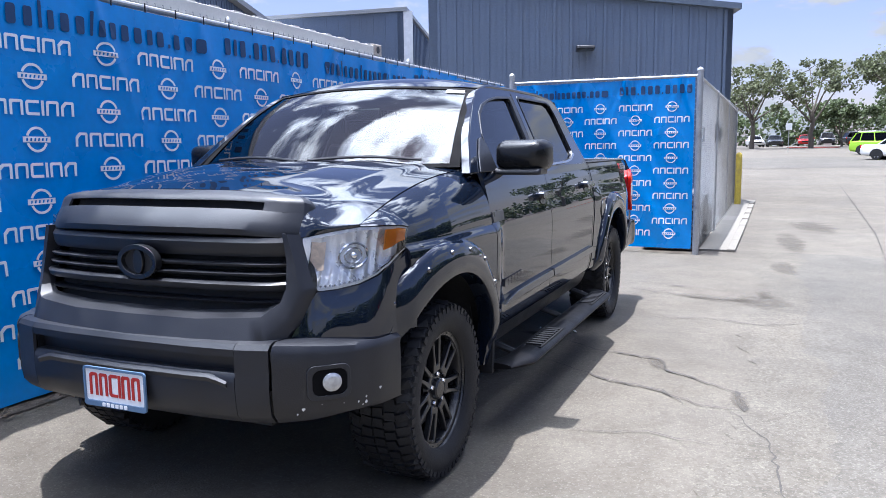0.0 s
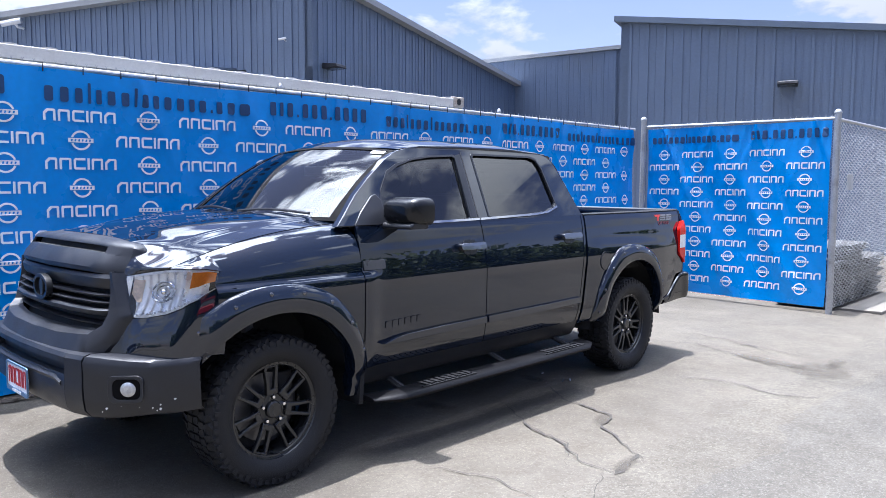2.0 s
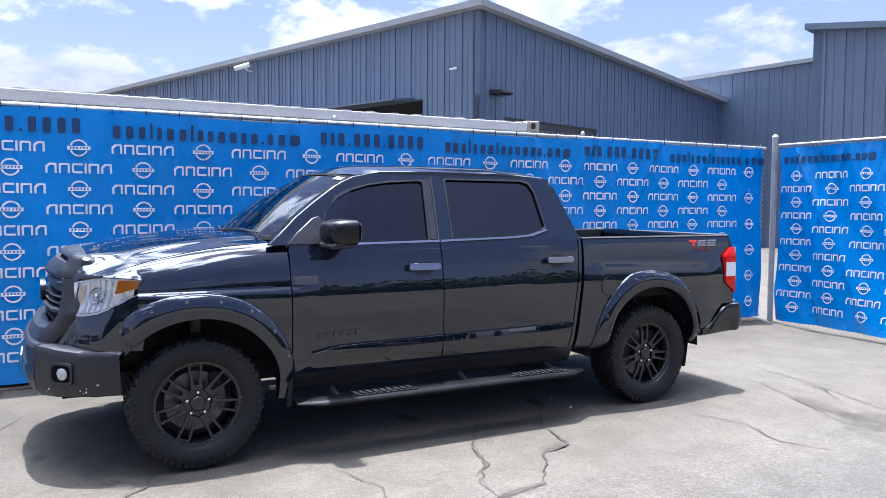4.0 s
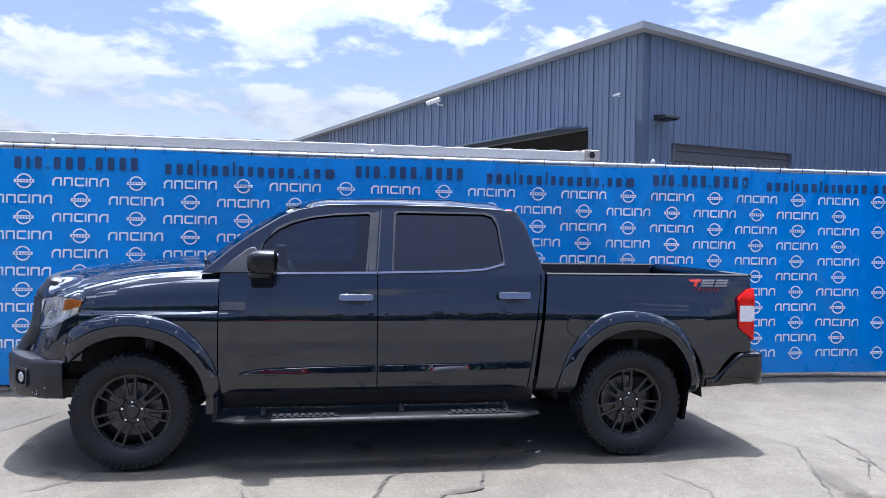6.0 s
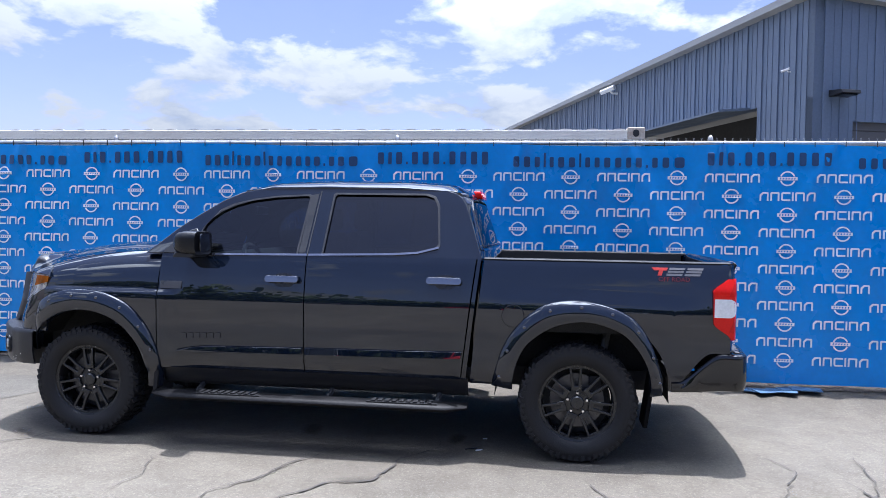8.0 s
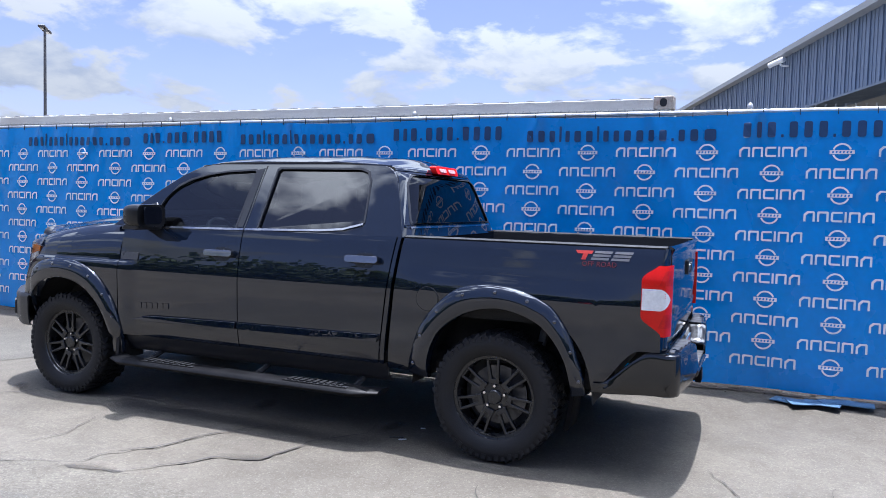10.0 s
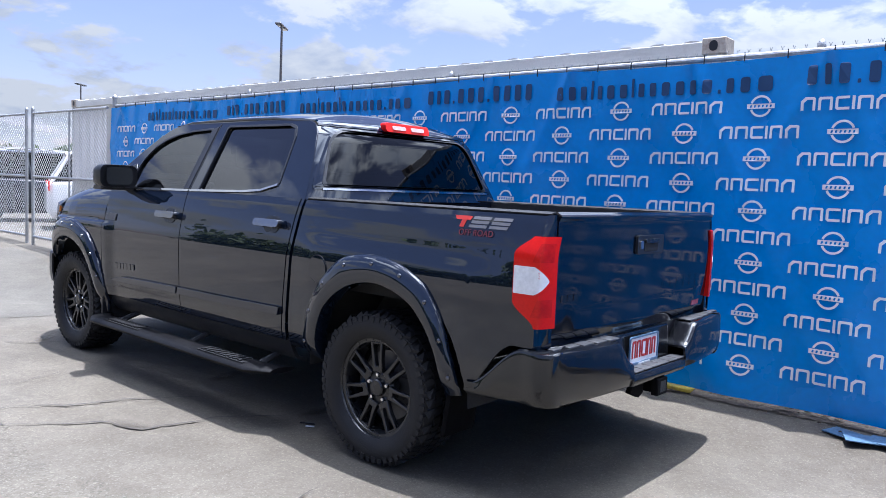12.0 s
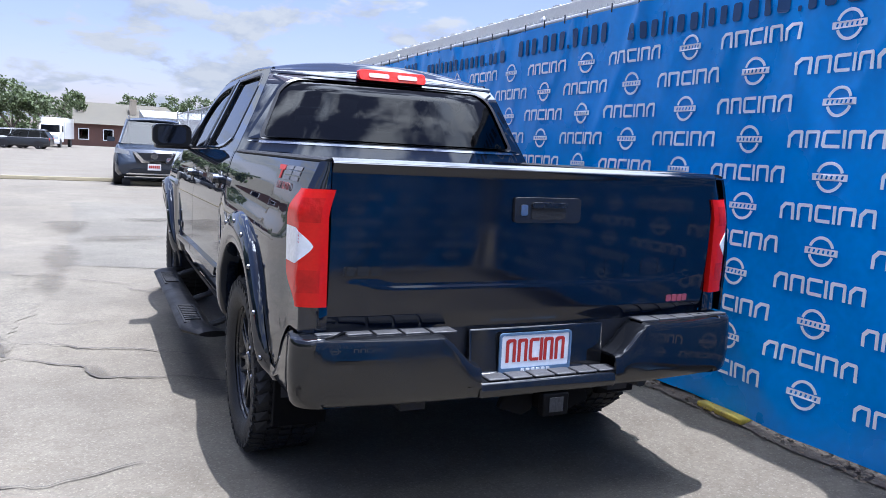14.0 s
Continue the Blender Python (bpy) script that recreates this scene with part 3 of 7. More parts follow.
def round_mark(place, s0, z0, r=0.074):
    """Two arcs and a bar with slots across them."""
    def arc(a0, a1):
        angles = [radians(lerp(a0, a1, k / 12)) for k in range(13)]
        return [(r * math.cos(a), r * math.sin(a)) for a in angles] + [(.80 * r * math.cos(a), .80 * r * math.sin(a)) for a in angles[::-1]]
    w, h = .092, .0165
    slots = [[(x - .008, -.0085), (x + .004, -.0085), (x + .008, .0085), (x - .004, .0085)] for x in (-.066, -.040, -.013, .013, .040, .066)]
    return join(print_piece(arc(19, 161), place, s0, z0), print_piece(arc(199, 341), place, s0, z0), print_piece([(-w, -h), (w, -h), (w, h), (-w, h)], place, s0, z0, 1, slots))


def ink_bars(place, s0, z0, sgn, widths, h, gap, owner):
    x = 0.0
    for w, hh in widths:
        if hh:
            part("dark_bar", print_piece(rounded(max(.02, w * .80), h * hh, min(w, h * hh) * 0.2, 2, 0, (h * hh - h) / 2), place, s0 + sgn * (x + w / 2), z0, sgn), INK, owner, smooth=False)
        x += w + gap


PHONE = [(0.078, 1), (0.045, 1), (0.078, 1), (0.022, .2), (0.078, 1), (0.078, 1), (0.078, 1), (0.022, .2), (0.078, 1), (0.078, 1), (0.078, 1), (0.078, 1)]
SITE = [(0.075, .75), (0.075, .75), (0.065, .75), (0.022, 1.05), (0.05, .75), (0.075, .75), (0.075, .75), (0.022, 1.05), (0.06, .75), (0.06, .75), (0.075, .75), (0.075, .75), (0.06, .75), (0.075, .75), (0.022, .2), (0.065, .75), (0.08, .75), (0.12, .75)]

banner = thing("banner", "long blue vinyl banner printed with white marks on a fence", "banner", (0, 0, 0))
NS = 440
sheet = part("sheet", quads([[main_at(FY0 + (FY1 - FY0) * i / NS, lerp(LOW, TOP, j / 36)) for i in range(NS + 1)] for j in range(37)]), BLUE, banner, solid=0.003)
for r in range(11):
    z = 2.140 - 0.1785 * r
    for k in range(-6, 7):
        y = -0.28 + 1.05 * k + (0.525 if r % 2 else 0.0)
        if FY0 + 0.1 < y < FY1 - 0.1:
            part("round_mark", round_mark(main_at, y, z), PRINT, banner, smooth=False)
        if FY0 + 0.35 < y + 0.525 < FY1 - 0.3:
            part("word_mark", word_mark(main_at, y + 0.525, z + 0.002, 1), PRINT, banner, smooth=False)
for k in range(-2, 3):
    y = -0.19 + 3.34 * k
    if FY0 < y and y + 1.2 < FY1:
        ink_bars(main_at, y, 2.325, 1, PHONE, 0.125, 0.0345, banner)
    if FY0 < y + 1.4 and y + 3.1 < FY1 + 0.1:
        ink_bars(main_at, y + 1.42, 2.31, 1, SITE, 0.14, 0.0335, banner)

side_banner = thing("banner", "short blue vinyl banner printed with white marks at the corner", "banner")
W2 = (B2 - A2).length
part("sheet", quads([[side_at(W2 * i / 120, lerp(0.10, 2.50, j / 40)) for i in range(121)] for j in range(41)]), BLUE, side_banner, solid=0.003)
for r in range(11):
    z = 2.11 - 0.180 * r
    for k in range(-1, 4):
        s = 0.28 + 1.03 * k + (0.515 if r % 2 else 0.0)
        if 0.1 < s < W2 - 0.1:
            part("round_mark", round_mark(side_at, s, z), PRINT, side_banner, smooth=False)
        if 0.25 < s + 0.515 < W2 - 0.22:
            part("word_mark", word_mark(side_at, s + 0.515, z, 1, 0.50), PRINT, side_banner, smooth=False)
ink_bars(side_at, 0.08, 2.34, 1, SITE, 0.125, 0.012, side_banner)
ink_bars(side_at, 1.58, 2.35, 1, PHONE, 0.12, 0.022, side_banner)


def chain_link(p0, p1, z0, z1, pitch=0.075, r=0.0022, top_tips=True):
    """Woven wire between two posts, as crossing wires with their twisted ends on top."""
    a, b = Vector((*p0, 0)), Vector((*p1, 0))
    L, H = (b - a).length, z1 - z0
    d = (b - a) / L
    side = Vector((-d.y, d.x, 0))
    verts, faces = [], []

    def wire(s0, h0, s1, h1, off):
        A, B = a + d * s0 + side * off, a + d * s1 + side * off
        A.z, B.z = z0 + h0, z0 + h1
        t = (B - A).normalized()
        u = t.cross(side).normalized()
        base = len(verts)
        for P in (A, B):
            for w in (side * r, (-side * .5 + u * .87) * r, (-side * .5 - u * .87) * r):
                verts.append(P + w)
        for k in range(3):
            faces.append((base + k, base + (k + 1) % 3, base + 3 + (k + 1) % 3, base + 3 + k))
    n = int((L + H) / pitch) + 1
    for k in range(n):
        s = -H + k * pitch
        for sg in (1, -1):
            s0, s1 = s, s + H
            h0, h1 = 0.0, H
            if s0 < 0:
                h0, s0 = -s0, 0.0
            if s1 > L:
                h1, s1 = H - (s1 - L), L
            if s1 - s0 < 0.02:
                continue
            if sg < 0:
                s0, s1 = L - s0, L - s1
            wire(s0, h0, s1, h1, 0.003 * sg)
            if top_tips and h1 >= H - 1e-6:
                wire(s1, H, s1 + 0.018 * sg, H + 0.045, 0.003 * sg)
    me = bpy.data.meshes.new("chain_link")
    me.from_pydata(verts, [], faces)
    bm = bmesh.new()
    bm.from_mesh(me)
    bpy.data.meshes.remove(me)
    return bm


def post(fence, x, y, z0, z1, r, mat=None, cap=True):
    bm = bmesh.new()
    add_tube(bm, [(x, y, z0), (x, y, z1)], r, 12)
    if cap:
        add_tube(bm, [(x, y, z1), (x, y, z1 + 0.012), (x, y, z1 + 0.04), (x, y, z1 + 0.055)], [r * 1.15, r * 1.2, r * 0.9, r * 0.3], 12)
    bmesh.ops.recalc_face_normals(bm, faces=bm.faces)
    return part("post", bm, mat or GALV, fence)


fence = thing("fence", "galvanised chain-link fence carrying the long banner", "fence")
for y in (-3.2, 0.0, 3.2):
    post(fence, FX - 0.13, y, 0.02, 2.52, 0.024)
post(fence, FX - 0.075, -6.52, 0.05, 2.60, 0.034, GALV)
post(fence, -1.49, 6.43, 0.05, 2.62, 0.04)
part("top_rail", tube([(FX - 0.078, -6.50, 2.490), (FX - 0.078, 6.4, 2.490)], 0.021, 10), GALV, fence)
part("wire_mesh", chain_link((FX - 0.110, -6.5), (FX - 0.110, 6.42), 0.06, 2.50), GALV, fence, smooth=False)
for k in range(44):
    y = -6.1 + 0.285 * k
    part("tie", box((FX - 0.036, y, 2.450), (FX - 0.028, y + 0.006, 2.510)), MATTE, fence, smooth=False)

side_fence = thing("fence", "galvanised chain-link fence turning the corner beside the lane", "fence")
post(side_fence, 1.285, 6.32, 0.0, 2.56, 0.042)
part("top_rail", tube([(-1.46, 6.45, 2.52), (1.285, 6.34, 2.50)], 0.021, 10), GALV, side_fence)
part("wire_mesh", chain_link((-1.46, 6.58), (1.27, 6.43), 0.05, 2.52), GALV, side_fence, smooth=False)
part("top_rail", tube([(1.285, 6.34, 2.49), (1.30, 16.0, 2.42)], 0.021, 10), GALV, side_fence)
for y in (9.5, 12.7, 16.0):
    post(side_fence, 1.29, y, 0.0, 2.45, 0.028)
part("wire_mesh", chain_link((1.285, 6.38), (1.30, 16.0), 0.06, 2.46, pitch=0.062, r=0.0024), GALV, side_fence, smooth=False)

# dark sheets stacked behind the corner of the chain link
SHEET = [pbr("dark_folded_sheet", (0.038, 0.039, 0.043), 0.6, vary=0.4, scale=7, bump=0.3, fine=40), pbr("dusty_folded_sheet", (0.085, 0.083, 0.080), 0.75, vary=0.4, scale=7, bump=0.3, fine=40)]


def folded_sheet(seed, y0, y1, t):
    """One folded sheet with a soft sagging edge, round its own middle height."""
    rnd = random.Random(seed)
    x0, x1 = .50 + rnd.uniform(-.04, .04), 1.20 + rnd.uniform(-.07, .035)
    a, b = y0 + rnd.uniform(-.03, .05), y1 + rnd.uniform(-.06, .04)
    rows = []
    for k in range(15):
        u = k / 14
        y = lerp(a, b, u)
        e = smoothstep(0, .08, min(u, 1 - u))
        w = .02 * noise.noise((seed * 3.1, y * 4, 0))
        dz = .016 * noise.noise((seed * 1.7, y * 2.6, 4))
        rows.append([(x, y, z * (.35 + .65 * e) + dz) for x, z in ((x0, -t / 2), (x1 - .02 + w, -t / 2), (x1 - .004 + w, -t * .32), (x1 + w, 0), (x1 - .004 + w, t * .32), (x1 - .02 + w, t / 2), (x0, t / 2))])
    bm = quads(rows, closed=True)
    for r in (rows[0], rows[-1]):
        bm.faces.new([bm.verts.new(p) for p in r])
    bmesh.ops.remove_doubles(bm, verts=bm.verts, dist=1e-5)
    bmesh.ops.recalc_face_normals(bm, faces=bm.faces)
    return bm


for k, (y0, y1, n, th) in enumerate(((6.62, 7.30, 12, .070), (7.36, 8.25, 14, .060), (8.32, 9.15, 9, .068))):
    stack = thing("sheet_stack", ("tall" if k < 2 else "lower") + " stack of dark folded sheets behind the chain link", "stack", group="stacks behind the chain link")
    for j in range(n):
        sh = part("sheet", folded_sheet(100 * k + j, y0, y1, th * .94), SHEET[(j * 5 + k) % 3 == 0], stack)
        sh.location.z = gz(1.0, lerp(y0, y1, .5)) + th * (j + .5) + .004

# blank boards hung on the mesh
BOARD = pbr("weathered_white_board", (0.55, 0.56, 0.57), 0.55, vary=0.15, scale=5, dirt=(0.35, 0.33, 0.30), translucent=0.35)
tagged(part("sign", prism(rounded(.26, .20, .012, 3, 6.86, 1.70), 0, .005, to=lambda a, b, c: (1.306 + c, a, b)), BOARD, smooth=False), "small blank white sign wired to the chain link", "sign")
tagged(part("sign", prism(rounded(1.70, .37, .015, 3, 10.0, 1.80), 0, .006, to=lambda a, b, c: (1.272 + c, a, b)), BOARD, smooth=False), "long pale blank board hung behind the chain link", "sign")

# dirt and debris along the foot of the fence
# soil whose dark colour also paints the shade in the gap under the banner
SOIL = pbr("shade_dark_soil", (0.085, 0.07, 0.055), 0.95, vary=0.4, scale=5, fine=50, bump=0.6)
soil = [[(lerp(-1.80, -1.50 + .05 * noise.noise((y * 1.3, 4, 0)) + .03 * noise.noise((y * 6, 9, 0)), u), y) for u in (0, .35, .7, 1)] for y in [-6.3 + .1 * j for j in range(127)]]
part("shaded_soil_strip", quads([[(x, y, gz(x, y) + .004 + .022 * math.sin(math.pi * min(1, k / 3))) for k, (x, y) in enumerate(r)] for r in soil]), SOIL, ground, "soil along the fence foot, darkened as shade under the banner")
rnd = random.Random(11)
DIRT = pbr("dry_leaf_litter", (0.11, 0.08, 0.055), 0.95, vary=0.5, scale=30, island=True)
bm = bmesh.new()
for k in range(1500):
    y = rnd.uniform(-6.2, 6.1)
    x = FX + rnd.uniform(-0.12, 0.10) * (1 if rnd.random() < .8 else 1.6)
    s, a = rnd.uniform(0.006, 0.028), rnd.uniform(0, 6.3)
    z = gz(x, y) + 0.004 + rnd.uniform(0, .03)
    c, d = s * math.cos(a), s * math.sin(a)
    bm.faces.new([bm.verts.new((x + p, y + q, z + rnd.uniform(0, .012))) for p, q in ((c, d), (-d * .5, c * .5), (-c, -d), (d * .5, -c * .5))])
tagged(part("leaf_litter", bm, DIRT, smooth=False), "dry brown leaves and dirt along the fence foot", "leaf litter", kind="stuff")
YEL = pbr("yellow_paint", (0.42, 0.32, 0.04), 0.6, vary=0.3, scale=10, dirt=(0.1, 0.09, 0.08))
tagged(part("wheel_stop", box((FX - 0.06, 2.22, gz(FX, 2.3) + 0.0), (FX + 0.05, 2.55, gz(FX, 2.3) + 0.035)), YEL, bevel=0.01), "worn yellow block under the banner", "wheel stop")
bm = bmesh.new()
for k in range(5):
    m = Matrix.Translation((-1.40 + 0.05 * rnd.uniform(-1, 1), 3.62 + 0.12 * k, gz(-1.4, 3.7) + 0.012 + 0.006 * k)) @ Euler((0.05 * rnd.uniform(-1, 1), 0.06, rnd.uniform(-.5, .5))).to_matrix().to_4x4()
    add_box(bm, (-0.07, -0.14, -0.003), (0.07, 0.14, 0.003), m)
tagged(part("debris", bm, pbr("blue_grey_debris", (0.06, 0.12, 0.20), 0.5, vary=0.4)), "flat blue-grey scraps lying by the fence", "debris")

for x, y, a, m_, lab, L_ in ((0.80, 1.08, .5, MATTE, "thin dark plastic scrap on the paving", .10), (0.83, 1.14, .6, WHITE_PLASTIC, "thin white plastic scrap on the paving", .055), (0.53, 1.16, .3, WHITE_PLASTIC, "thin white plastic scrap on the paving", .035)):
    sc = part("plastic_scrap", prism(rounded(L_, .012, .004, 2), 0, .006), m_)
    sc.rotation_euler, sc.location = (radians(90), 0, a), (x, y, gz(x, y) + .007)
    sc.rotation_euler = (0, radians(-90), a)
    tagged(sc, lab, "scrap", "scraps on the paving")

# ---- shipping container ----
CWHITE = pbr("off_white_container", (0.62, 0.61, 0.57), 0.5, vary=0.1, scale=2, dirt=(0.30, 0.22, 0.15), dirt_amount=0.3)
RUST = pbr("rusty_casting", (0.45, 0.40, 0.34), 0.7, vary=0.3, scale=14, dirt=(0.20, 0.07, 0.03), dirt_amount=0.8)
cont = thing("shipping_container", "long off-white corrugated steel shipping container behind the banner", "container", (0, 0, 0))
CX0, CX1, CY0, CY1 = -4.12, -1.69, -8.15, 2.56


def corrugated(a, b, z0, z1, normal, depth=0.036, pitch=0.278):
    a, b = Vector((*a, 0)), Vector((*b, 0))
    L = (b - a).length
    d, n = (b - a) / L, Vector((*normal, 0))
    row, s = [], 0.0
    while s < L:
        for ds, dn in ((0, 0), (0.07, 0), (0.139, -depth), (0.209, -depth)):
            if s + ds <= L:
                row.append(a + d * (s + ds) + n * dn)
        s += pitch
    row.append(b)
    return quads([[(p.x, p.y, z) for p in row] for z in (z0, z1)])


part("side_panel", corrugated((CX1 - .02, CY0), (CX1 - .02, CY1), 0.2, 2.54, (1, 0)), CWHITE, cont, solid=0.004, smooth=False)
part("side_panel", corrugated((CX0 + .02, CY0), (CX0 + .02, CY1), 0.2, 2.54, (-1, 0)), CWHITE, cont, solid=0.004, smooth=False)
part("end_panel", corrugated((CX0, CY1 - .03), (CX1, CY1 - .03), 0.2, 2.54, (0, 1)), CWHITE, cont, solid=0.004, smooth=False)
part("end_panel", corrugated((CX0, CY0 + .03), (CX1, CY0 + .03), 0.2, 2.54, (0, -1)), CWHITE, cont, solid=0.004, smooth=False)
bm = bmesh.new()
row = []
s = CY0 + 0.05
while s < CY1 - 0.15:
    for ds, dz in ((0, 0), (0.07, 0), (0.095, 0.014), (0.12, 0.018), (0.17, 0.018), (0.195, 0.014), (0.22, 0)):
        row.append((s + ds, 2.626 + dz))
    s += 0.27
part("roof", quads([[(x, y, z) for y, z in row] for x in (CX1 - .004, CX0 + .004)]), CWHITE, cont, solid=0.004, smooth=False)
part("roof_edge", quads([[(CX1 - .0035, y, z) for y, z in row], [(CX1 - .0035, y, 2.60) for y, z in row]]), CWHITE, cont, smooth=False)
for x in (CX0, CX1 - 0.06):
    part("rail", box((x, CY0 + .17, 2.53), (x + 0.06, CY1 - .17, 2.632)), CWHITE, cont, bevel=0.006)
    part("rail", box((x, CY0 + .17, 0.08), (x + 0.06, CY1 - .17, 0.22)), CWHITE, cont, bevel=0.006)
for x in (CX0 - .005, CX1 - 0.157):
    for y in (CY0, CY1 - .178):
        for z in (0.05, 2.538):
            bm = box((x, y, z), (x + 0.162, y + 0.178, z + 0.118))
            # flat dark plates paint the shade of lifting holes on the solid castings
            for sx, nx in ((x - .002, -1), (x + .164, 1)):
                hole = prism(rounded(0.062, 0.075, 0.03, 5, y + .089, z + .059), 0, 0.003, to=lambda a, b, c, sx=sx, nx=nx: (sx + nx * c, a, b))
                part("casting_hole_shade", hole, MATTE, cont, "dark plate painted as a lifting hole's shade", smooth=False)
            part("corner_casting", bm, RUST, cont, "rust-stained corner casting", bevel=0.008)

# ---- metal buildings ----
METAL = pbr("slate_blue_cladding", (0.120, 0.160, 0.235), 0.45, vary=0.12, scale=0.7, fine=20, rough_vary=0.08, dirt=(0.13, 0.14, 0.15), dirt_amount=0.35)
METAL2 = pbr("slate_blue_trim", (0.12, 0.155, 0.21), 0.45, vary=0.12, scale=1.5)
ROOFM = pbr("grey_metal_roof", (0.30, 0.31, 0.32), 0.5, vary=0.15, scale=1.0)
# near-black that puts the bay's shade into the colour
BAY_SHADE = pbr("bay_shade_black", (0.03, 0.032, 0.035), 0.8, vary=0.2)


def ribbed_wall(parent, a, b, z0, top_a, top_b, thick=0.25, pitch=0.62, rib=0.03, opening=None, name="wall"):
    """Standing-seam cladding from a to b, outer face on the right hand of a to b, whose top runs from top_a to top_b."""
    a, b = Vector((*a, 0)), Vector((*b, 0))
    L = (b - a).length
    d = (b - a) / L
    n = Vector((d.y, -d.x, 0))
    m = Matrix(((d.x, -n.x, 0, a.x), (d.y, -n.y, 0, a.y), (0, 0, 1, 0), (0, 0, 0, 1)))
    outline = [(0, z0), (L, z0), (L, top_b), (0, top_a)]
    holes = []
    if opening:
        s0, s1, zo = opening
        outline = [(0, z0), (s0, z0), (s0, zo), (s1, zo), (s1, z0), (L, z0), (L, top_b), (0, top_a)]
    w = part(name, prism(outline, 0, thick, to=lambda s, z, c: m @ Vector((s, c, z))), METAL, parent, smooth=False)
    bm = bmesh.new()
    s = 0.25
    while s < L - 0.1:
        zt = lerp(top_a, top_b, s / L) - 0.03
        zb = opening[2] if opening and opening[0] - .05 < s < opening[1] + .05 else z0
        for x0, x1, d0 in ((s - .035, s + .035, rib), (s + .19, s + .21, rib * .4), (s + .38, s + .40, rib * .4)):
            if x1 < L:
                add_box(bm, (x0, -d0, zb), (x1, -0.002, zt), m)
        s += pitch
    part("seam", bm, METAL, w, "raised standing seams", smooth=False)
    return w, m, L


ca, sa = math.cos(radians(18)), math.sin(radians(18))
b1 = thing("warehouse", "slate-blue ribbed metal warehouse behind the fence", "building")
C1 = Vector((-10.56, 7.0))
DL, DR = Vector((-ca, -sa)), Vector((-sa, ca))
E1 = C1 + DL * 30
G1 = C1 + DR * 14.2
w1, m1, L1 = ribbed_wall(b1, E1, C1, 0, 6.42, 6.50, opening=(14.0, 28.0, 4.45))
w2, m2, L2 = ribbed_wall(b1, C1, G1, 0, 6.50, 5.52, opening=(0.95, 5.3, 3.92), pitch=0.40, rib=0.022)
# roof with overhanging edge
R = [C1 + DL * -0.25 + DR * -0.25, E1 + DR * -0.25, E1 + DR * 14.2, G1 + DL * -0.25]
zr = [6.60, 6.52, 5.60, 5.62]
bm = bmesh.new()
lo = [bm.verts.new((p.x, p.y, z - 0.12)) for p, z in zip(R, zr)]
hi = [bm.verts.new((p.x, p.y, z + 0.04)) for p, z in zip(R, zr)]
for q in ([lo[0], lo[1], lo[2], lo[3]], [hi[3], hi[2], hi[1], hi[0]], *[[lo[i], hi[i], hi[(i + 1) % 4], lo[(i + 1) % 4]] for i in range(4)]):
    bm.faces.new(q)
bmesh.ops.recalc_face_normals(bm, faces=bm.faces)
part("roof", bm, ROOFM, b1, "grey metal roof with overhanging edge", smooth=False)
# canopy over the loading bay; a near-black panel behind paints the bay's shade
part("canopy", prism([(0, 4.50), (0.8, 4.42), (0.8, 4.37), (0, 4.44)], 0, 13.5, to=lambda a, b, c: m1 @ Vector((14.2 + c, -a, b))), METAL2, b1, "slate-blue metal canopy over the bay", smooth=False)
part("bay_back", box((13.5, 3.0, 0), (28.5, 3.1, 5), m1), BAY_SHADE, b1, "near-black panel painted as the loading bay's shade", smooth=False)
ROLL = pbr("roller_door_grey", (0.10, 0.10, 0.105), 0.5)
roller = part("roller_door", box((0.95, 0.15, 0), (5.3, 0.2, 4.0), m2), ROLL, b1, "dark closed roller door", smooth=False)
for k in range(16):
    part("slat", box((0.95, 0.10, 0.25 * k), (5.3, 0.14, 0.25 * k + 0.235), m2), ROLL, roller, smooth=False)


def wall_lamp(m, s, z):
    lamp = thing("wall_lamp", "black shoebox wall lamp on the metal wall", "lamp", tuple(m @ Vector((s, -0.02, z))), math.degrees(math.atan2(m[1][0], m[0][0])))
    part("housing", prism([(-0.02, 0.09), (-0.42, 0.05), (-0.44, -0.02), (-0.02, -0.05)], -0.22, 0.22, to=lambda a, b, c: (c, a, b)), MATTE, lamp, bevel=0.01)
    part("lens", box((-0.17, -0.40, -0.055), (0.17, -0.10, -0.03)), LENS, lamp)
    return lamp


def wall_camera(m, s, z):
    c = thing("security_camera", "white bullet security camera on a wall bracket", "camera", tuple(m @ Vector((s, -0.02, z))), math.degrees(math.atan2(m[1][0], m[0][0])))
    part("bracket", tube([(0, 0, 0), (0, -0.12, 0.0), (0, -0.18, 0.06)], 0.025, 8), WHITE_PLASTIC, c)
    part("body", tube([(0.10, -0.12, 0.12), (-0.22, -0.30, 0.04)], 0.055, 12), WHITE_PLASTIC, c)
    return c


wall_lamp(m2, 0.55, 4.45)
c0 = wall_camera(m1, L1 - 0.75, 5.05)
c0.scale = (0.5, 0.5, 0.5)
c2 = wall_camera(m1, L1 - 10.2, 6.12)
c2.scale = (1.5, 1.5, 1.5)
b3 = thing("warehouse", "slate-blue ribbed metal shed with a sloping parapet", "building")
P3 = Vector((-2.3, 14.58)) + Vector((ca, sa)) * -3.95
Q3 = Vector((-2.3, 14.58)) + Vector((ca, sa)) * 3.62
w3, m3, L3 = ribbed_wall(b3, P3, Q3, 0, 5.80, 4.88, pitch=0.42, rib=0.035)
ribbed_wall(b3, P3 + Vector((-sa, ca)) * 16, P3, 0, 5.80, 5.80, pitch=0.42)
ribbed_wall(b3, Q3, Q3 + Vector((-sa, ca)) * 16, 0, 4.88, 4.88, pitch=0.42)
